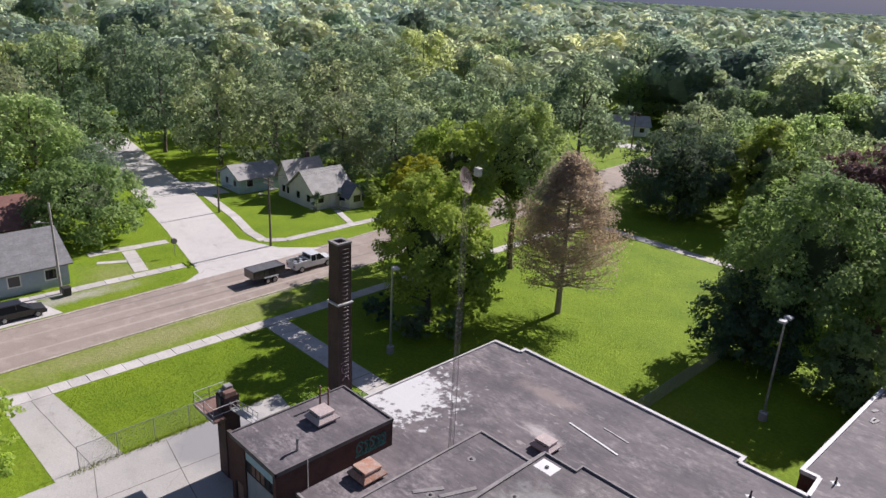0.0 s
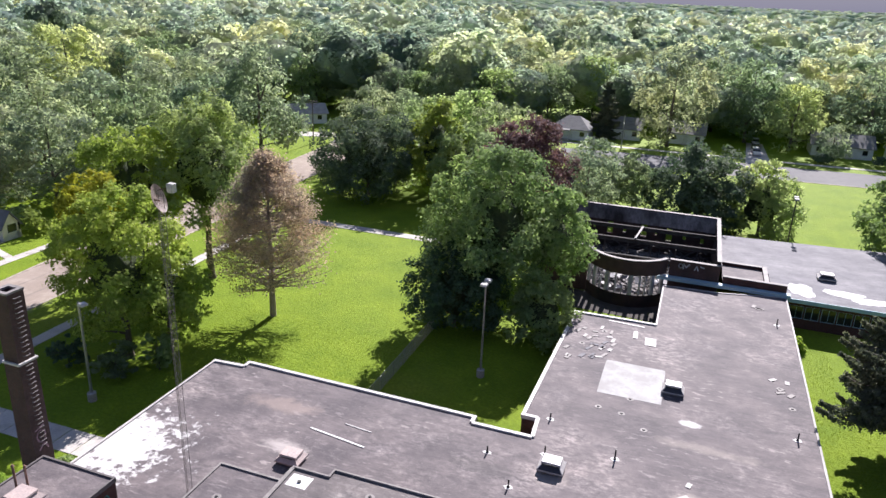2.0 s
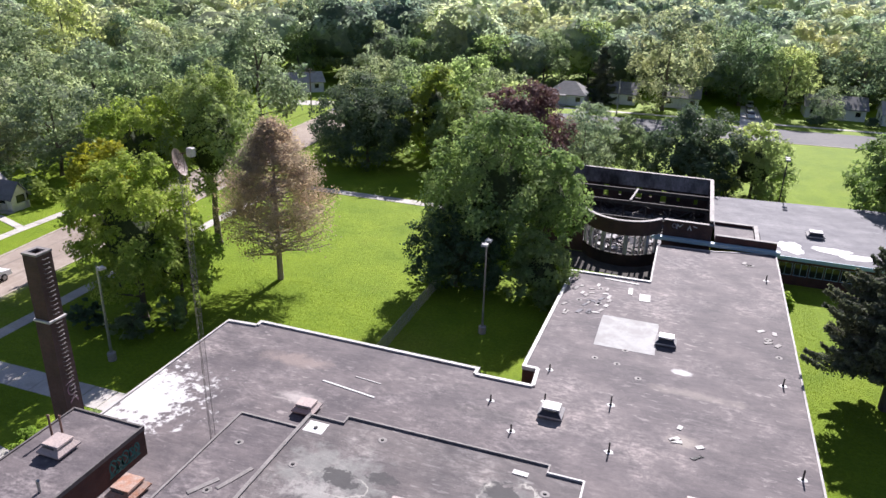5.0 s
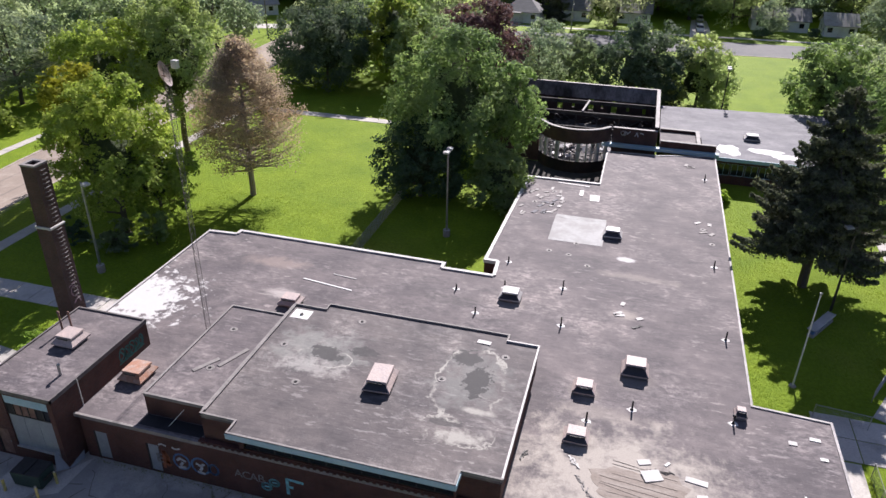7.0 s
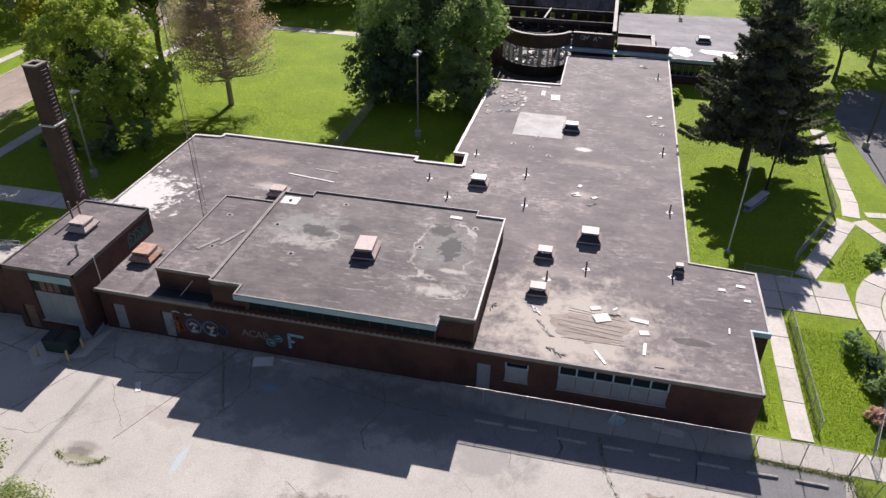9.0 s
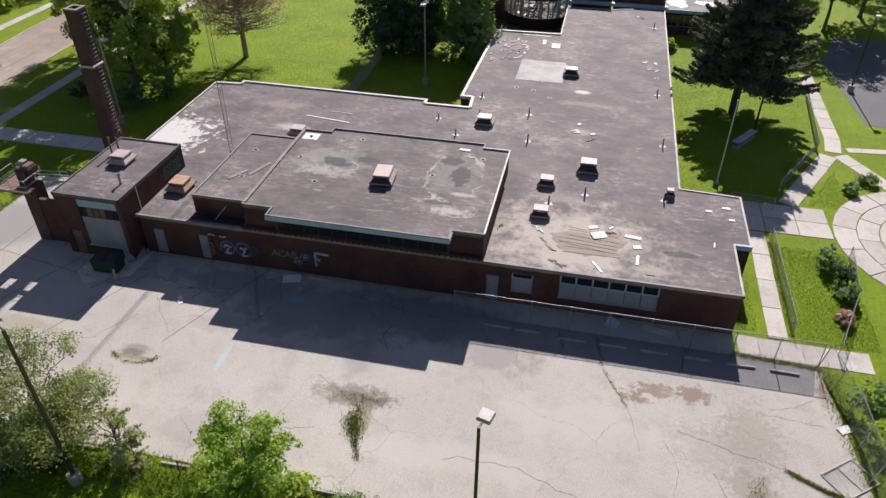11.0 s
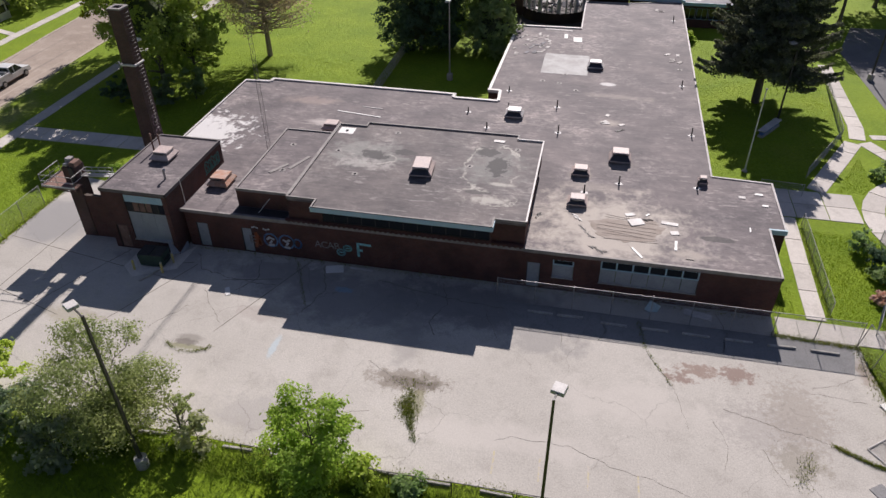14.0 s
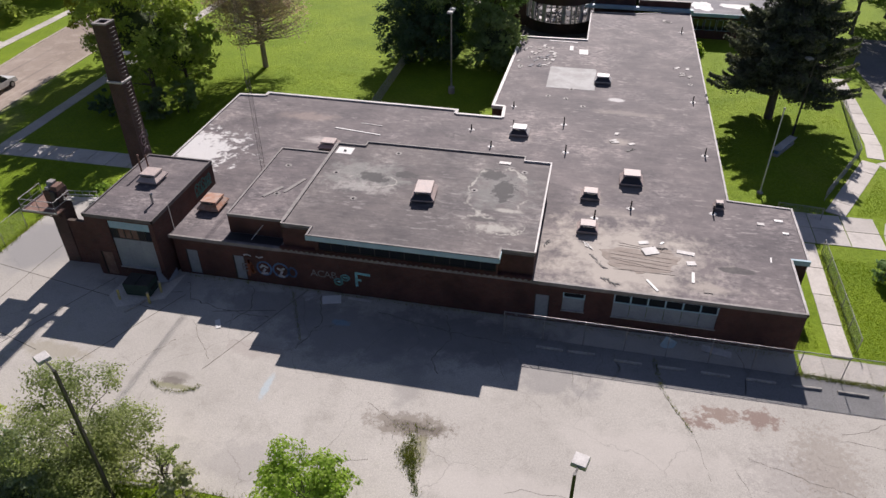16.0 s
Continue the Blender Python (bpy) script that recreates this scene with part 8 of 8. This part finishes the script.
def pickup(at, turn):
    ob = thing("pickup_truck", (*at, 0.03), "white pickup truck with a tool-filled bed, towing a trailer", "pickup truck", "", turn)
    W = 1.95
    bm = side_shape([(-2.9, 0.5, 0.03), (-2.9, 1.1, 0.03), (0.7, 1.12, 0.03), (1.75, 1.12, 0.05), (2.75, 1.02, 0.08), (2.9, 0.7, 0.06), (2.88, 0.42, 0.05)], W)
    body = part("body", bevelled(bm, 0.03), P_WHITE, ob)
    part("bed_floor", B(-2.8, -0.75, -W / 2 + 0.12, W / 2 - 0.12, 1.1, 1.13), M_BLACKPIPE, ob, "dark bed floor")
    for y in (-W / 2 + 0.06, W / 2 - 0.06):
        part("bed_side", bevelled(B(-2.9, -0.7, y - 0.05, y + 0.05, 1.08, 1.42), 0.02), P_WHITE, ob)
    part("tailgate", bevelled(B(-2.92, -2.84, -W / 2 + 0.12, W / 2 - 0.12, 1.08, 1.42), 0.02), P_WHITE, ob)
    bm = side_shape([(-0.68, 1.1, 0.05), (-0.55, 1.82, 0.17), (0.75, 1.84, 0.17), (1.6, 1.12, 0.05)], W)
    part("cabin_glass", bm, M_GLASS_DARK, ob)
    part("roof", bevelled(B(-0.6, 0.85, -W / 2 + 0.16, W / 2 - 0.16, 1.8, 1.92), 0.04), P_WHITE, ob)
    for x in (-0.6, 0.15):
        for y in (-1, 1):
            bm = bmesh.new()
            beam(bm, (x, y * (W / 2 - 0.06), 1.1), (x + 0.05, y * (W / 2 - 0.17), 1.82), 0.14, 0.06)
            part("pillar", bm, P_WHITE, ob)
    part("door_panel", B(-0.5, 0.72, W / 2 - 0.02, W / 2 + 0.012, 0.62, 1.1), P_WHITE, ob)
    part("door_panel", B(-0.5, 0.72, -W / 2 - 0.012, -W / 2 + 0.02, 0.62, 1.1), P_WHITE, ob)
    part("tool_box", bevelled(B(-1.15, -0.75, -0.8, 0.8, 1.13, 1.55), 0.02), M_GALV, ob)
    random.seed(8)
    for i in range(5):
        part("load", bevelled(B(-0.3, 0.3, -0.2, 0.2, 0, 0.3, m=pose(-2.4 + i * 0.28, random.uniform(-0.5, 0.5), 1.13, 0, 0, random.uniform(0, 90))), 0.02), M_BLACKPIPE if i % 2 else M_PANEL, ob)
    part("bumper", bevelled(B(2.86, 2.98, -0.9, 0.9, 0.42, 0.6), 0.02), M_GALV, ob)
    for x in (-1.95, 1.85):
        for y in (-W / 2 + 0.08, W / 2 - 0.08):
            wheel(ob, x, y, 0.4)
    for y in (-0.7, 0.7):
        part("headlight", B(2.78, 2.9, y - 0.18, y + 0.18, 0.78, 0.95), M_COPING, ob)
        part("tail_light", B(-2.935, -2.9, y - 0.1, y + 0.1, 0.8, 1.05), M_TAIL, ob)
    return ob


def dump_trailer(at, turn):
    ob = thing("dump_trailer", (*at, 0.03), "black steel dump trailer with a covered box", "trailer", "", turn)
    bm = bmesh.new()
    box(bm, -2.2, 2.0, -1.0, 1.0, 0.75, 0.85)
    for y in (-1.0, 0.94):
        box(bm, -2.2, 2.0, y, y + 0.06, 0.85, 1.75)
    for x in (-2.2, 1.94):
        box(bm, x, x + 0.06, -0.94, 0.94, 0.85, 1.75)
    part("box", bm, P_BLACK, ob)
    part("tarpaulin", bevelled(B(-2.15, 1.95, -0.94, 0.94, 1.66, 1.72), 0.02), surface("grey tarpaulin", (0.09, 0.09, 0.095), (0.13, 0.13, 0.135), 1.5, rough=0.6), ob, "dark grey tarpaulin")
    for i in range(7):
        for y in (-1.04, 1.0):
            part("rib", B(-2.1 + i * 0.66, -2.02 + i * 0.66, y, y + 0.04, 0.78, 1.72), P_BLACK, ob)
    bm = bmesh.new()
    beam(bm, (2.0, 0.5, 0.62), (3.2, 0.0, 0.55), 0.1, 0.12)
    beam(bm, (2.0, -0.5, 0.62), (3.2, 0.0, 0.55), 0.1, 0.12)
    part("drawbar", bm, P_BLACK, ob)
    for y in (-1.12, 1.12):
        part("mudguard", bevelled(B(-0.95, 0.95, y - 0.16, y + 0.16, 0.78, 0.84), 0.02), M_GALV, ob)
        for x in (-0.45, 0.45):
            wheel(ob, x, y, 0.36)
    return ob


pickup((-68.7, 45.9), 92)
dump_trailer((-68.4, 39.5), 91)


# ---------------------------------------------------------------- utility poles and wires
def utility_pole(at, h, label, arm=True, lamp=False, turn=0.0, material=None):
    ob = thing("utility_pole", (*at, 0), label, "utility pole", "", turn)
    bm = bmesh.new()
    rod(bm, (0, 0, -0.3), (0, 0, h), 0.16, 0.1, 12)
    part("pole", bm, material or M_BARK, ob)
    if arm:
        for z in (h - 0.3, h - 0.85):
            part("crossarm", B(-1.1, 1.1, -0.06, 0.06, z - 0.06, z + 0.06), M_BARK, ob)
        for x in (-1.0, -0.45, 0.45, 1.0):
            bm = bmesh.new()
            rod(bm, (x, 0, h - 0.24), (x, 0, h - 0.08), 0.04, sides=8)
            part("insulator", bm, M_COPING, ob)
    if lamp:
        bm = bmesh.new()
        rod(bm, (0, 0, h - 2.2), (0.2, -1.2, h - 1.8), 0.03, sides=6)
        part("lamp_arm", bm, M_GALV, ob)
        bm = bmesh.new()
        bmesh.ops.create_uvsphere(bm, u_segments=12, v_segments=8, radius=0.22, matrix=Matrix.Translation((0.22, -1.35, h - 1.8)) @ Matrix.Diagonal((0.7, 1.5, 0.5, 1)))
        part("lamp_head", bm, M_COPING, ob)
    return ob


utility_pole((-78.1, 46.0), 9.2, "wooden utility pole with crossarms and a lamp", True, True)
utility_pole((-78.2, 20.4), 10.2, "pale wooden utility pole with a street lamp", False, True, 0, M_KERB)
utility_pole((-81.5, 96.0), 10.5, "wooden utility pole with two crossarms", True, False, 4)
utility_pole((-82.6, 140.5), 9.6, "wooden utility pole by the far lawn", True, False, 6)
utility_pole((-95.2, 47.6), 6.8, "short wooden pole beside the side street", False)
utility_pole((-17.8, 170.5), 8.0, "pale street pole before the far houses", False, True, 0, M_KERB)


def wires(name, a, b, sag, label, offs=(-1.0, -0.45, 0.45, 1.0)):
    bm = bmesh.new()
    for o in offs:
        prev = None
        for i in range(15):
            t = i / 14
            p = Vector(a).lerp(Vector(b), t) + Vector((o, 0, -sag * 4 * t * (1 - t)))
            if prev is not None:
                rod(bm, prev, p, 0.014, sides=4, caps=False)
            prev = p
    return tagged(part(name, bm, M_BLACKPIPE), label, "wire")


wires("power_line", (-78.1, 46.0, 9.1), (-81.5, 96.0, 10.4), 0.7, "overhead power lines between wooden poles")
wires("power_line", (-81.5, 96.0, 10.4), (-82.6, 140.5, 9.5), 0.6, "overhead power lines between wooden poles")
wires("power_line", (-78.2, 20.4, 9.8), (-78.1, 46.0, 9.0), 0.4, "overhead power lines between wooden poles", (-0.3, 0.3))
ob = thing("road_sign", (-81.8, 34.7, 0), "small grey road sign on a thin post by the street corner", "road sign", "", 60)
bm = bmesh.new()
rod(bm, (0, 0, -0.1), (0, 0, 2.3), 0.035, sides=8)
part("post", bm, M_GALV, ob)
bm = bmesh.new()
rod(bm, (0, -0.05, 2.0), (0, -0.035, 2.0), 0.4, sides=8)
part("plate", bm, M_COPING_DULL, ob, "grey back of the sign plate")
ob = thing("bin", (-77.4, 20.7, -0.06), "dark wheeled rubbish bin by the sidewalk", "bin")
part("body", bevelled(B(-0.35, 0.35, -0.35, 0.35, 0.08, 0.95, taper=-0.05), 0.03), M_BLACKPIPE, ob)
part("lid", bevelled(B(-0.42, 0.42, -0.42, 0.42, 0.95, 1.05), 0.03), M_POLE, ob)

# ---------------------------------------------------------------- shrubs
for x, y, h, r, leaf, lab, s in ((21.2, 28.9, 1.9, 1.2, L_MID, "green shrub on the lawn by the round forecourt", 201), (21.9, 27.0, 1.6, 1.0, L_DARK, "dark green shrub on the lawn", 202), (21.9, 25.2, 1.3, 1.0, L_MID, "green shrub on the lawn", 203),
                                 (21.2, 22.4, 0.9, 0.7, L_DEAD, "dry reddish shrub on the lawn", 204), (-41.5, 29.6, 1.3, 1.2, L_BRIGHT, "fresh green shrub beside the path", 205), (-39.6, 30.8, 1.8, 1.3, L_MID, "green shrub beside the path", 206),
                                 (-38.9, 28.2, 1.1, 0.9, L_BRIGHT, "fresh green shrub beside the wall", 207), (-43.0, 28.2, 1.0, 1.0, L_BRIGHT, "fresh green shrub beside the lawn", 208), (10.9, 74.5, 1.2, 1.1, L_BRIGHT, "small green shrub at the roof edge", 209),
                                 (25.6, 41.2, 0.8, 0.9, L_MID, "low green planting by the round forecourt", 210), (27.6, 43.2, 0.8, 1.0, L_MID, "low green planting by the round forecourt", 211), (20.6, 14.0, 2.4, 1.3, L_MID, "green shrub grown through the fence", 212),
                                 (20.9, 11.4, 2.0, 1.2, L_BRIGHT, "green shrub grown through the fence", 213), (-20.4, 1.0, 2.6, 1.2, L_GREYG, "thin grey-green shrub at the kerb", 214), (-10.6, 0.8, 1.4, 1.2, L_BRIGHT, "bright green shrub at the kerb", 215),
                                 (-7.8, 0.4, 1.2, 1.2, L_MID, "green shrub at the kerb", 216), (-86.8, 59.2, 3.6, 1.0, L_DARK, "narrow dark evergreen at the house wall", 217), (-84.6, 68.6, 4.0, 2.6, L_YELLOW, "yellow-green shrub beside the house", 218),
                                 (-90.2, 70.0, 5.0, 3.0, L_MID, "green shrub beside the house", 219), (38.0, 181.0, 2.0, 1.8, L_DARK, "dark rounded shrub by the street", 220), (26.0, 178.0, 2.2, 2.4, L_DARK, "dark rounded shrub by the street", 221),
                                 (-80.0, 148.0, 1.2, 1.0, L_DARK, "dark clipped shrub on the far lawn", 222), (-82.5, 147.5, 1.2, 1.0, L_DARK, "dark clipped shrub on the far lawn", 223), (-13.0, 66.8, 1.5, 1.6, L_GREYG, "pale weeds at the roof edge", 224)):
    tree("shrub", (x, y), h, r, 0.05, "bush", leaf, 0.2 if y < 60 else 0.4, 45, 34, s, lab, limbs=8, trunk_r=0.03, clump_r=r * 0.28, category="shrub")


# ---------------------------------------------------------------- weeds, grass blades, cracks
def blades(name, spots, material, label, seed, hmin, hmax, w):
    rng = np.random.default_rng(seed)
    P = np.array(spots, np.float32)
    n = len(P)
    a = rng.uniform(0, 6.28, n)
    h = rng.uniform(hmin, hmax, n)
    lean = rng.normal(size=(n, 2)) * h[:, None] * 0.45
    d = np.stack([np.cos(a), np.sin(a)], 1) * w
    co = np.zeros((n, 3, 3), np.float32)
    co[:, 0, :2], co[:, 1, :2], co[:, 2, :2] = P[:, :2] - d, P[:, :2] + d, P[:, :2] + lean
    co[:, 0, 2] = co[:, 1, 2] = 0.0
    co[:, 2, 2] = h
    me = bpy.data.meshes.new(name)
    me.vertices.add(3 * n)
    me.vertices.foreach_set("co", co.ravel())
    me.loops.add(3 * n)
    me.loops.foreach_set("vertex_index", np.arange(3 * n, dtype=np.int32))
    me.polygons.add(n)
    me.polygons.foreach_set("loop_start", np.arange(0, 3 * n, 3, dtype=np.int32))
    me.update(calc_edges=True)
    me.materials.append(material)
    return tagged(new(name, me), label, "grass", "", "stuff")


L_BLADE = leaf_material("grass blades", (0.155, 0.24, 0.014), (0.225, 0.305, 0.02), 0.45, patch=0.3)
L_RANK = leaf_material("rank green weeds", (0.15, 0.22, 0.03), (0.24, 0.30, 0.06), 0.45, patch=0.5)
L_WEED = leaf_material("weeds", (0.16, 0.19, 0.04), (0.25, 0.255, 0.07), 0.4, patch=0.6)
rng = np.random.default_rng(9)
spots = []
for (ax, ay), (bx, by), n, sp in (((-30, 19.2), (-5, 19.2), 900, 0.12), ((-4, 19.1), (13, 19.1), 700, 0.15), ((13.2, 17.5), (18.6, 17.2), 1500, 0.13), ((15.2, 8.4), (17.0, 7.5), 700, 0.08), ((17.0, 7.5), (19.4, 6.8), 800, 0.1),
                                  ((-9.6, 7.8), (-8.9, 4.9), 700, 0.2), ((-9.7, 6.8), (-9.2, 5.6), 800, 0.3), ((-9.0, 5.2), (-8.4, 3.9), 260, 0.12), ((-10.9, 8.2), (-8.2, 8.6), 160, 0.3), ((4.4, 17.0), (4.8, 14.4), 160, 0.1), ((4.8, 14.4), (6.4, 11.2), 90, 0.06), ((-29, 1.5), (-2, 1.4), 3000, 0.25), ((-46.2, 11), (-46.3, 26.5), 1500, 0.2),
                                  ((13.9, 20), (14.1, 31.6), 1500, 0.25), ((17.4, 20), (17.5, 31.6), 1200, 0.15), ((-21.5, 19.0), (-19.0, 14.0), 160, 0.07), ((18.8, 17), (20.0, 7), 2500, 0.4), ((12.9, 5.2), (13.8, 7.4), 260, 0.25), ((-42, 26), (-37, 27.6), 900, 0.6)):
    t = rng.uniform(0, 1, n)
    q = np.outer(1 - t, (ax, ay)) + np.outer(t, (bx, by)) + rng.normal(size=(n, 2)) * sp
    spots.extend(q.tolist())
for i in range(260):
    a = rng.uniform(3.3, 6.4)
    spots.append([-25.3 + (1.5 + rng.normal() * 0.12) * math.cos(a), 8.8 + (0.75 + rng.normal() * 0.08) * math.sin(a)])
rank = []
for x0, x1, y0, y1, n in ((-34, -16, -0.6, 1.0, 3200), (-16, 2, -0.4, 0.8, 4200), (-42, 4, -3.5, -0.4, 2600)):
    rank.extend(np.stack([rng.uniform(x0, x1, n), rng.uniform(y0, y1, n)], 1).tolist())
blades("tall_weeds", rank, L_RANK, "tall rank weeds along the car park edge", 72, 0.2, 0.75, 0.03)
blades("weeds", spots, L_WEED, "green and straw weeds along cracks, kerbs and walls", 70, 0.05, 0.2, 0.024)
spots = []
for x0, x1, y0, y1, n in ((-42, 6, -9, 1.3, 22000), (10.2, 14.0, 33, 78, 5000), (14, 25, 38, 62, 9000), (17.8, 23, 19.6, 31, 9000), (13.5, 15.1, 19.9, 31.6, 1500), (-57.5, -46.6, 13.5, 33, 12000), (-57, -25, 36, 60, 14000), (19.6, 27, -8, 17, 5000), (20.5, 25, 38, 46, 2500)):
    q = np.stack([rng.uniform(x0, x1, n), rng.uniform(y0, y1, n)], 1)
    spots.extend(q.tolist())
spots = [s for s in spots if not ((-37 < s[0] < 10 and 27 < s[1] < 46) or (-58 < s[0] < -37 and 33 < s[1] < 36) or (18.6 < s[0] < 26 and abs((s[1] - 37.6) - 2.0 * (s[0] - 20.0)) < 2.6) or (22.8 < s[0] and 24.5 < s[1] < 42.5 and (s[0] - 31.8) ** 2 + (s[1] - 33.5) ** 2 < 83))]
blades("grass", spots, L_BLADE, "short uneven green lawn blades", 71, 0.04, 0.11, 0.025)

M_CRACK = surface("dark crack fill", (0.11, 0.10, 0.085), (0.19, 0.175, 0.145), 2.0)


def crack(line, seed, w=0.022, label="dark crack in the concrete"):
    rng = random.Random(seed)
    pts = []
    for (ax, ay), (bx, by) in zip(line, line[1:]):
        n = max(2, int(math.hypot(bx - ax, by - ay) / 0.35))
        for i in range(n):
            t = i / n
            pts.append((ax + (bx - ax) * t + rng.uniform(-0.1, 0.1), ay + (by - ay) * t + rng.uniform(-0.1, 0.1)))
    pts.append(line[-1])
    bm = bmesh.new()
    for a, b in zip(pts, pts[1:]):
        k = w * rng.uniform(0.4, 1.3)
        beam(bm, (*a, 0.012), (*b, 0.012), k, 0.012)
    return tagged(part("crack", bm, M_CRACK), label, "crack", "car park cracks")


for i, line in enumerate(([(-27.1, 14.6), (-25.8, 12.8), (-24.2, 11.1)], [(-31.3, 9.4), (-29.2, 9.4), (-27.3, 12.4)], [(-3.9, 4.9), (-2.9, 5.4), (0.6, 5.3), (2.8, 4.4), (5.4, 3.9), (8.0, 2.8)], [(-12.8, 9.6), (-9, 7.4), (-8.5, 4.5)], [(4.6, 14.6), (6.5, 11.2), (7.2, 8.0)], [(9.4, 10.0), (12.8, 9.0), (15.4, 8.5)], [(13.0, 7.2), (13.4, 5.4), (14.6, 3.0)],
                           [(11.2, 7.4), (12.2, 5.0)], [(15.0, 12.8), (16.4, 13.4), (17.6, 14.2)], [(14.8, 12.4), (17.9, 12.2)], [(-6.8, 17.8), (-5.6, 14.6), (-4.9, 13.2)], [(-1.0, 17.2), (-0.7, 13.5)], [(-12.0, 17.6), (-11.0, 15.6), (-11.6, 14.4)],
                           [(-35, 8.0), (-31, 6.0), (-27, 5.4)], [(8.6, 9.2), (9.4, 7.2), (9.0, 5.4)], [(-17, 5.8), (-14, 5.0), (-11.6, 5.6)])):
    crack(line, 300 + i)
for i, line in enumerate(([(-9.8, 18.6), (-9.0, 16.2), (-9.9, 14.2), (-9.2, 12.9)], [(-19.2, 18.8), (-18.2, 16.0), (-19.0, 13.2)], [(-14.6, 17.9), (-11.4, 17.2), (-8.0, 16.8), (-4.4, 16.5)], [(-24.4, 18.6), (-23.6, 16.4), (-24.8, 14.6)],
                           [(-29.6, 18.4), (-28.4, 16.6), (-25.6, 15.9), (-22.0, 15.8)], [(1.6, 17.4), (2.2, 15.8), (1.7, 14.6)], [(9.6, 18.9), (10.2, 16.9), (9.8, 15.0)], [(-33.6, 17.2), (-31.0, 16.8), (-29.4, 17.2)])):
    crack(line, 340 + i, 0.055, "wide dirty crack in the shaded concrete")
M_JOINT = surface("dirty joint", (0.16, 0.145, 0.12), (0.11, 0.10, 0.08), 1.5)
for i, (p, q) in enumerate((((-20.4, 19.2), (-24.2, 10.2)), ((-29.0, 17.0), (-33.2, 8.0)), ((-46, 17.6), (-30.5, 15.0)), ((-35.2, 17.8), (-40.5, 6.0)), ((-46, 12.4), (-36, 9.6)), ((-59, 11.6), (-46, 12.4)), ((-26.2, 15.6), (-21.8, 16.6)), ((-41.6, 26.6), (-42.4, 10.6)))):
    bm = bmesh.new()
    beam(bm, (*p, 0.013), (*q, 0.013), 0.05, 0.008)
    tagged(part("joint", bm, M_JOINT), "dirty straight joint between concrete slabs", "joint", "car park joints")


# loose stones and crumbled concrete on the car park
def gravel():
    rng = np.random.default_rng(91)
    V, F = [], []
    for cx, cy, sx, sy, n in ((12.4, 9.0, 2.0, 1.8, 900), (8.6, 13.0, 2.2, 0.8, 260), (-10.0, 8.2, 1.8, 0.9, 200), (-7.0, 17.4, 5.0, 1.0, 260), (-24.0, 17.6, 5.0, 1.0, 240), (16.5, 13.0, 1.6, 2.4, 160)):
        for x, y in rng.normal(size=(n, 2)) * np.array([sx, sy]) + np.array([cx, cy]):
            if not (-45 < x < 18.3 and 2.0 < y < 19.1):
                continue
            r, a, k = rng.uniform(0.012, 0.036), rng.uniform(0, 6.28), len(V)
            for i in range(4):
                V.append((x + r * math.cos(a + 1.57 * i) * rng.uniform(0.6, 1.2), y + r * math.sin(a + 1.57 * i) * rng.uniform(0.6, 1.2), 0.01))
            V.append((x, y, 0.012 + r * rng.uniform(0.5, 1.0)))
            F += [(k + i, k + (i + 1) % 4, k + 4) for i in range(4)]
    me = bpy.data.meshes.new("gravel")
    me.from_pydata(V, [], F)
    me.materials.append(M_RUBBLE)
    tagged(new("gravel", me), "loose stones and crumbled concrete on the car park", "gravel", "", "stuff")


M_RUBBLE = surface("grey brown crumbs", (0.27, 0.245, 0.215), (0.42, 0.39, 0.35), 3.0)
gravel()
M_OLDYELLOW = coat_material("worn yellow line paint", (0.50, 0.44, 0.22), (0.45, 0.41, 0.37), 0.5, 2.2)
for x in (-3.7, -1.1, 1.6, 4.3):
    ob = part("stall_line", B(-0.05, 0.05, -0.8, 0.8, 0, 0.004), M_OLDYELLOW)
    ob.matrix_basis = pose(x, 3.4, 0.0125, 0, 0, 2)
    tagged(ob, "faded worn yellow parking line on the concrete", "line marking", "stall lines")
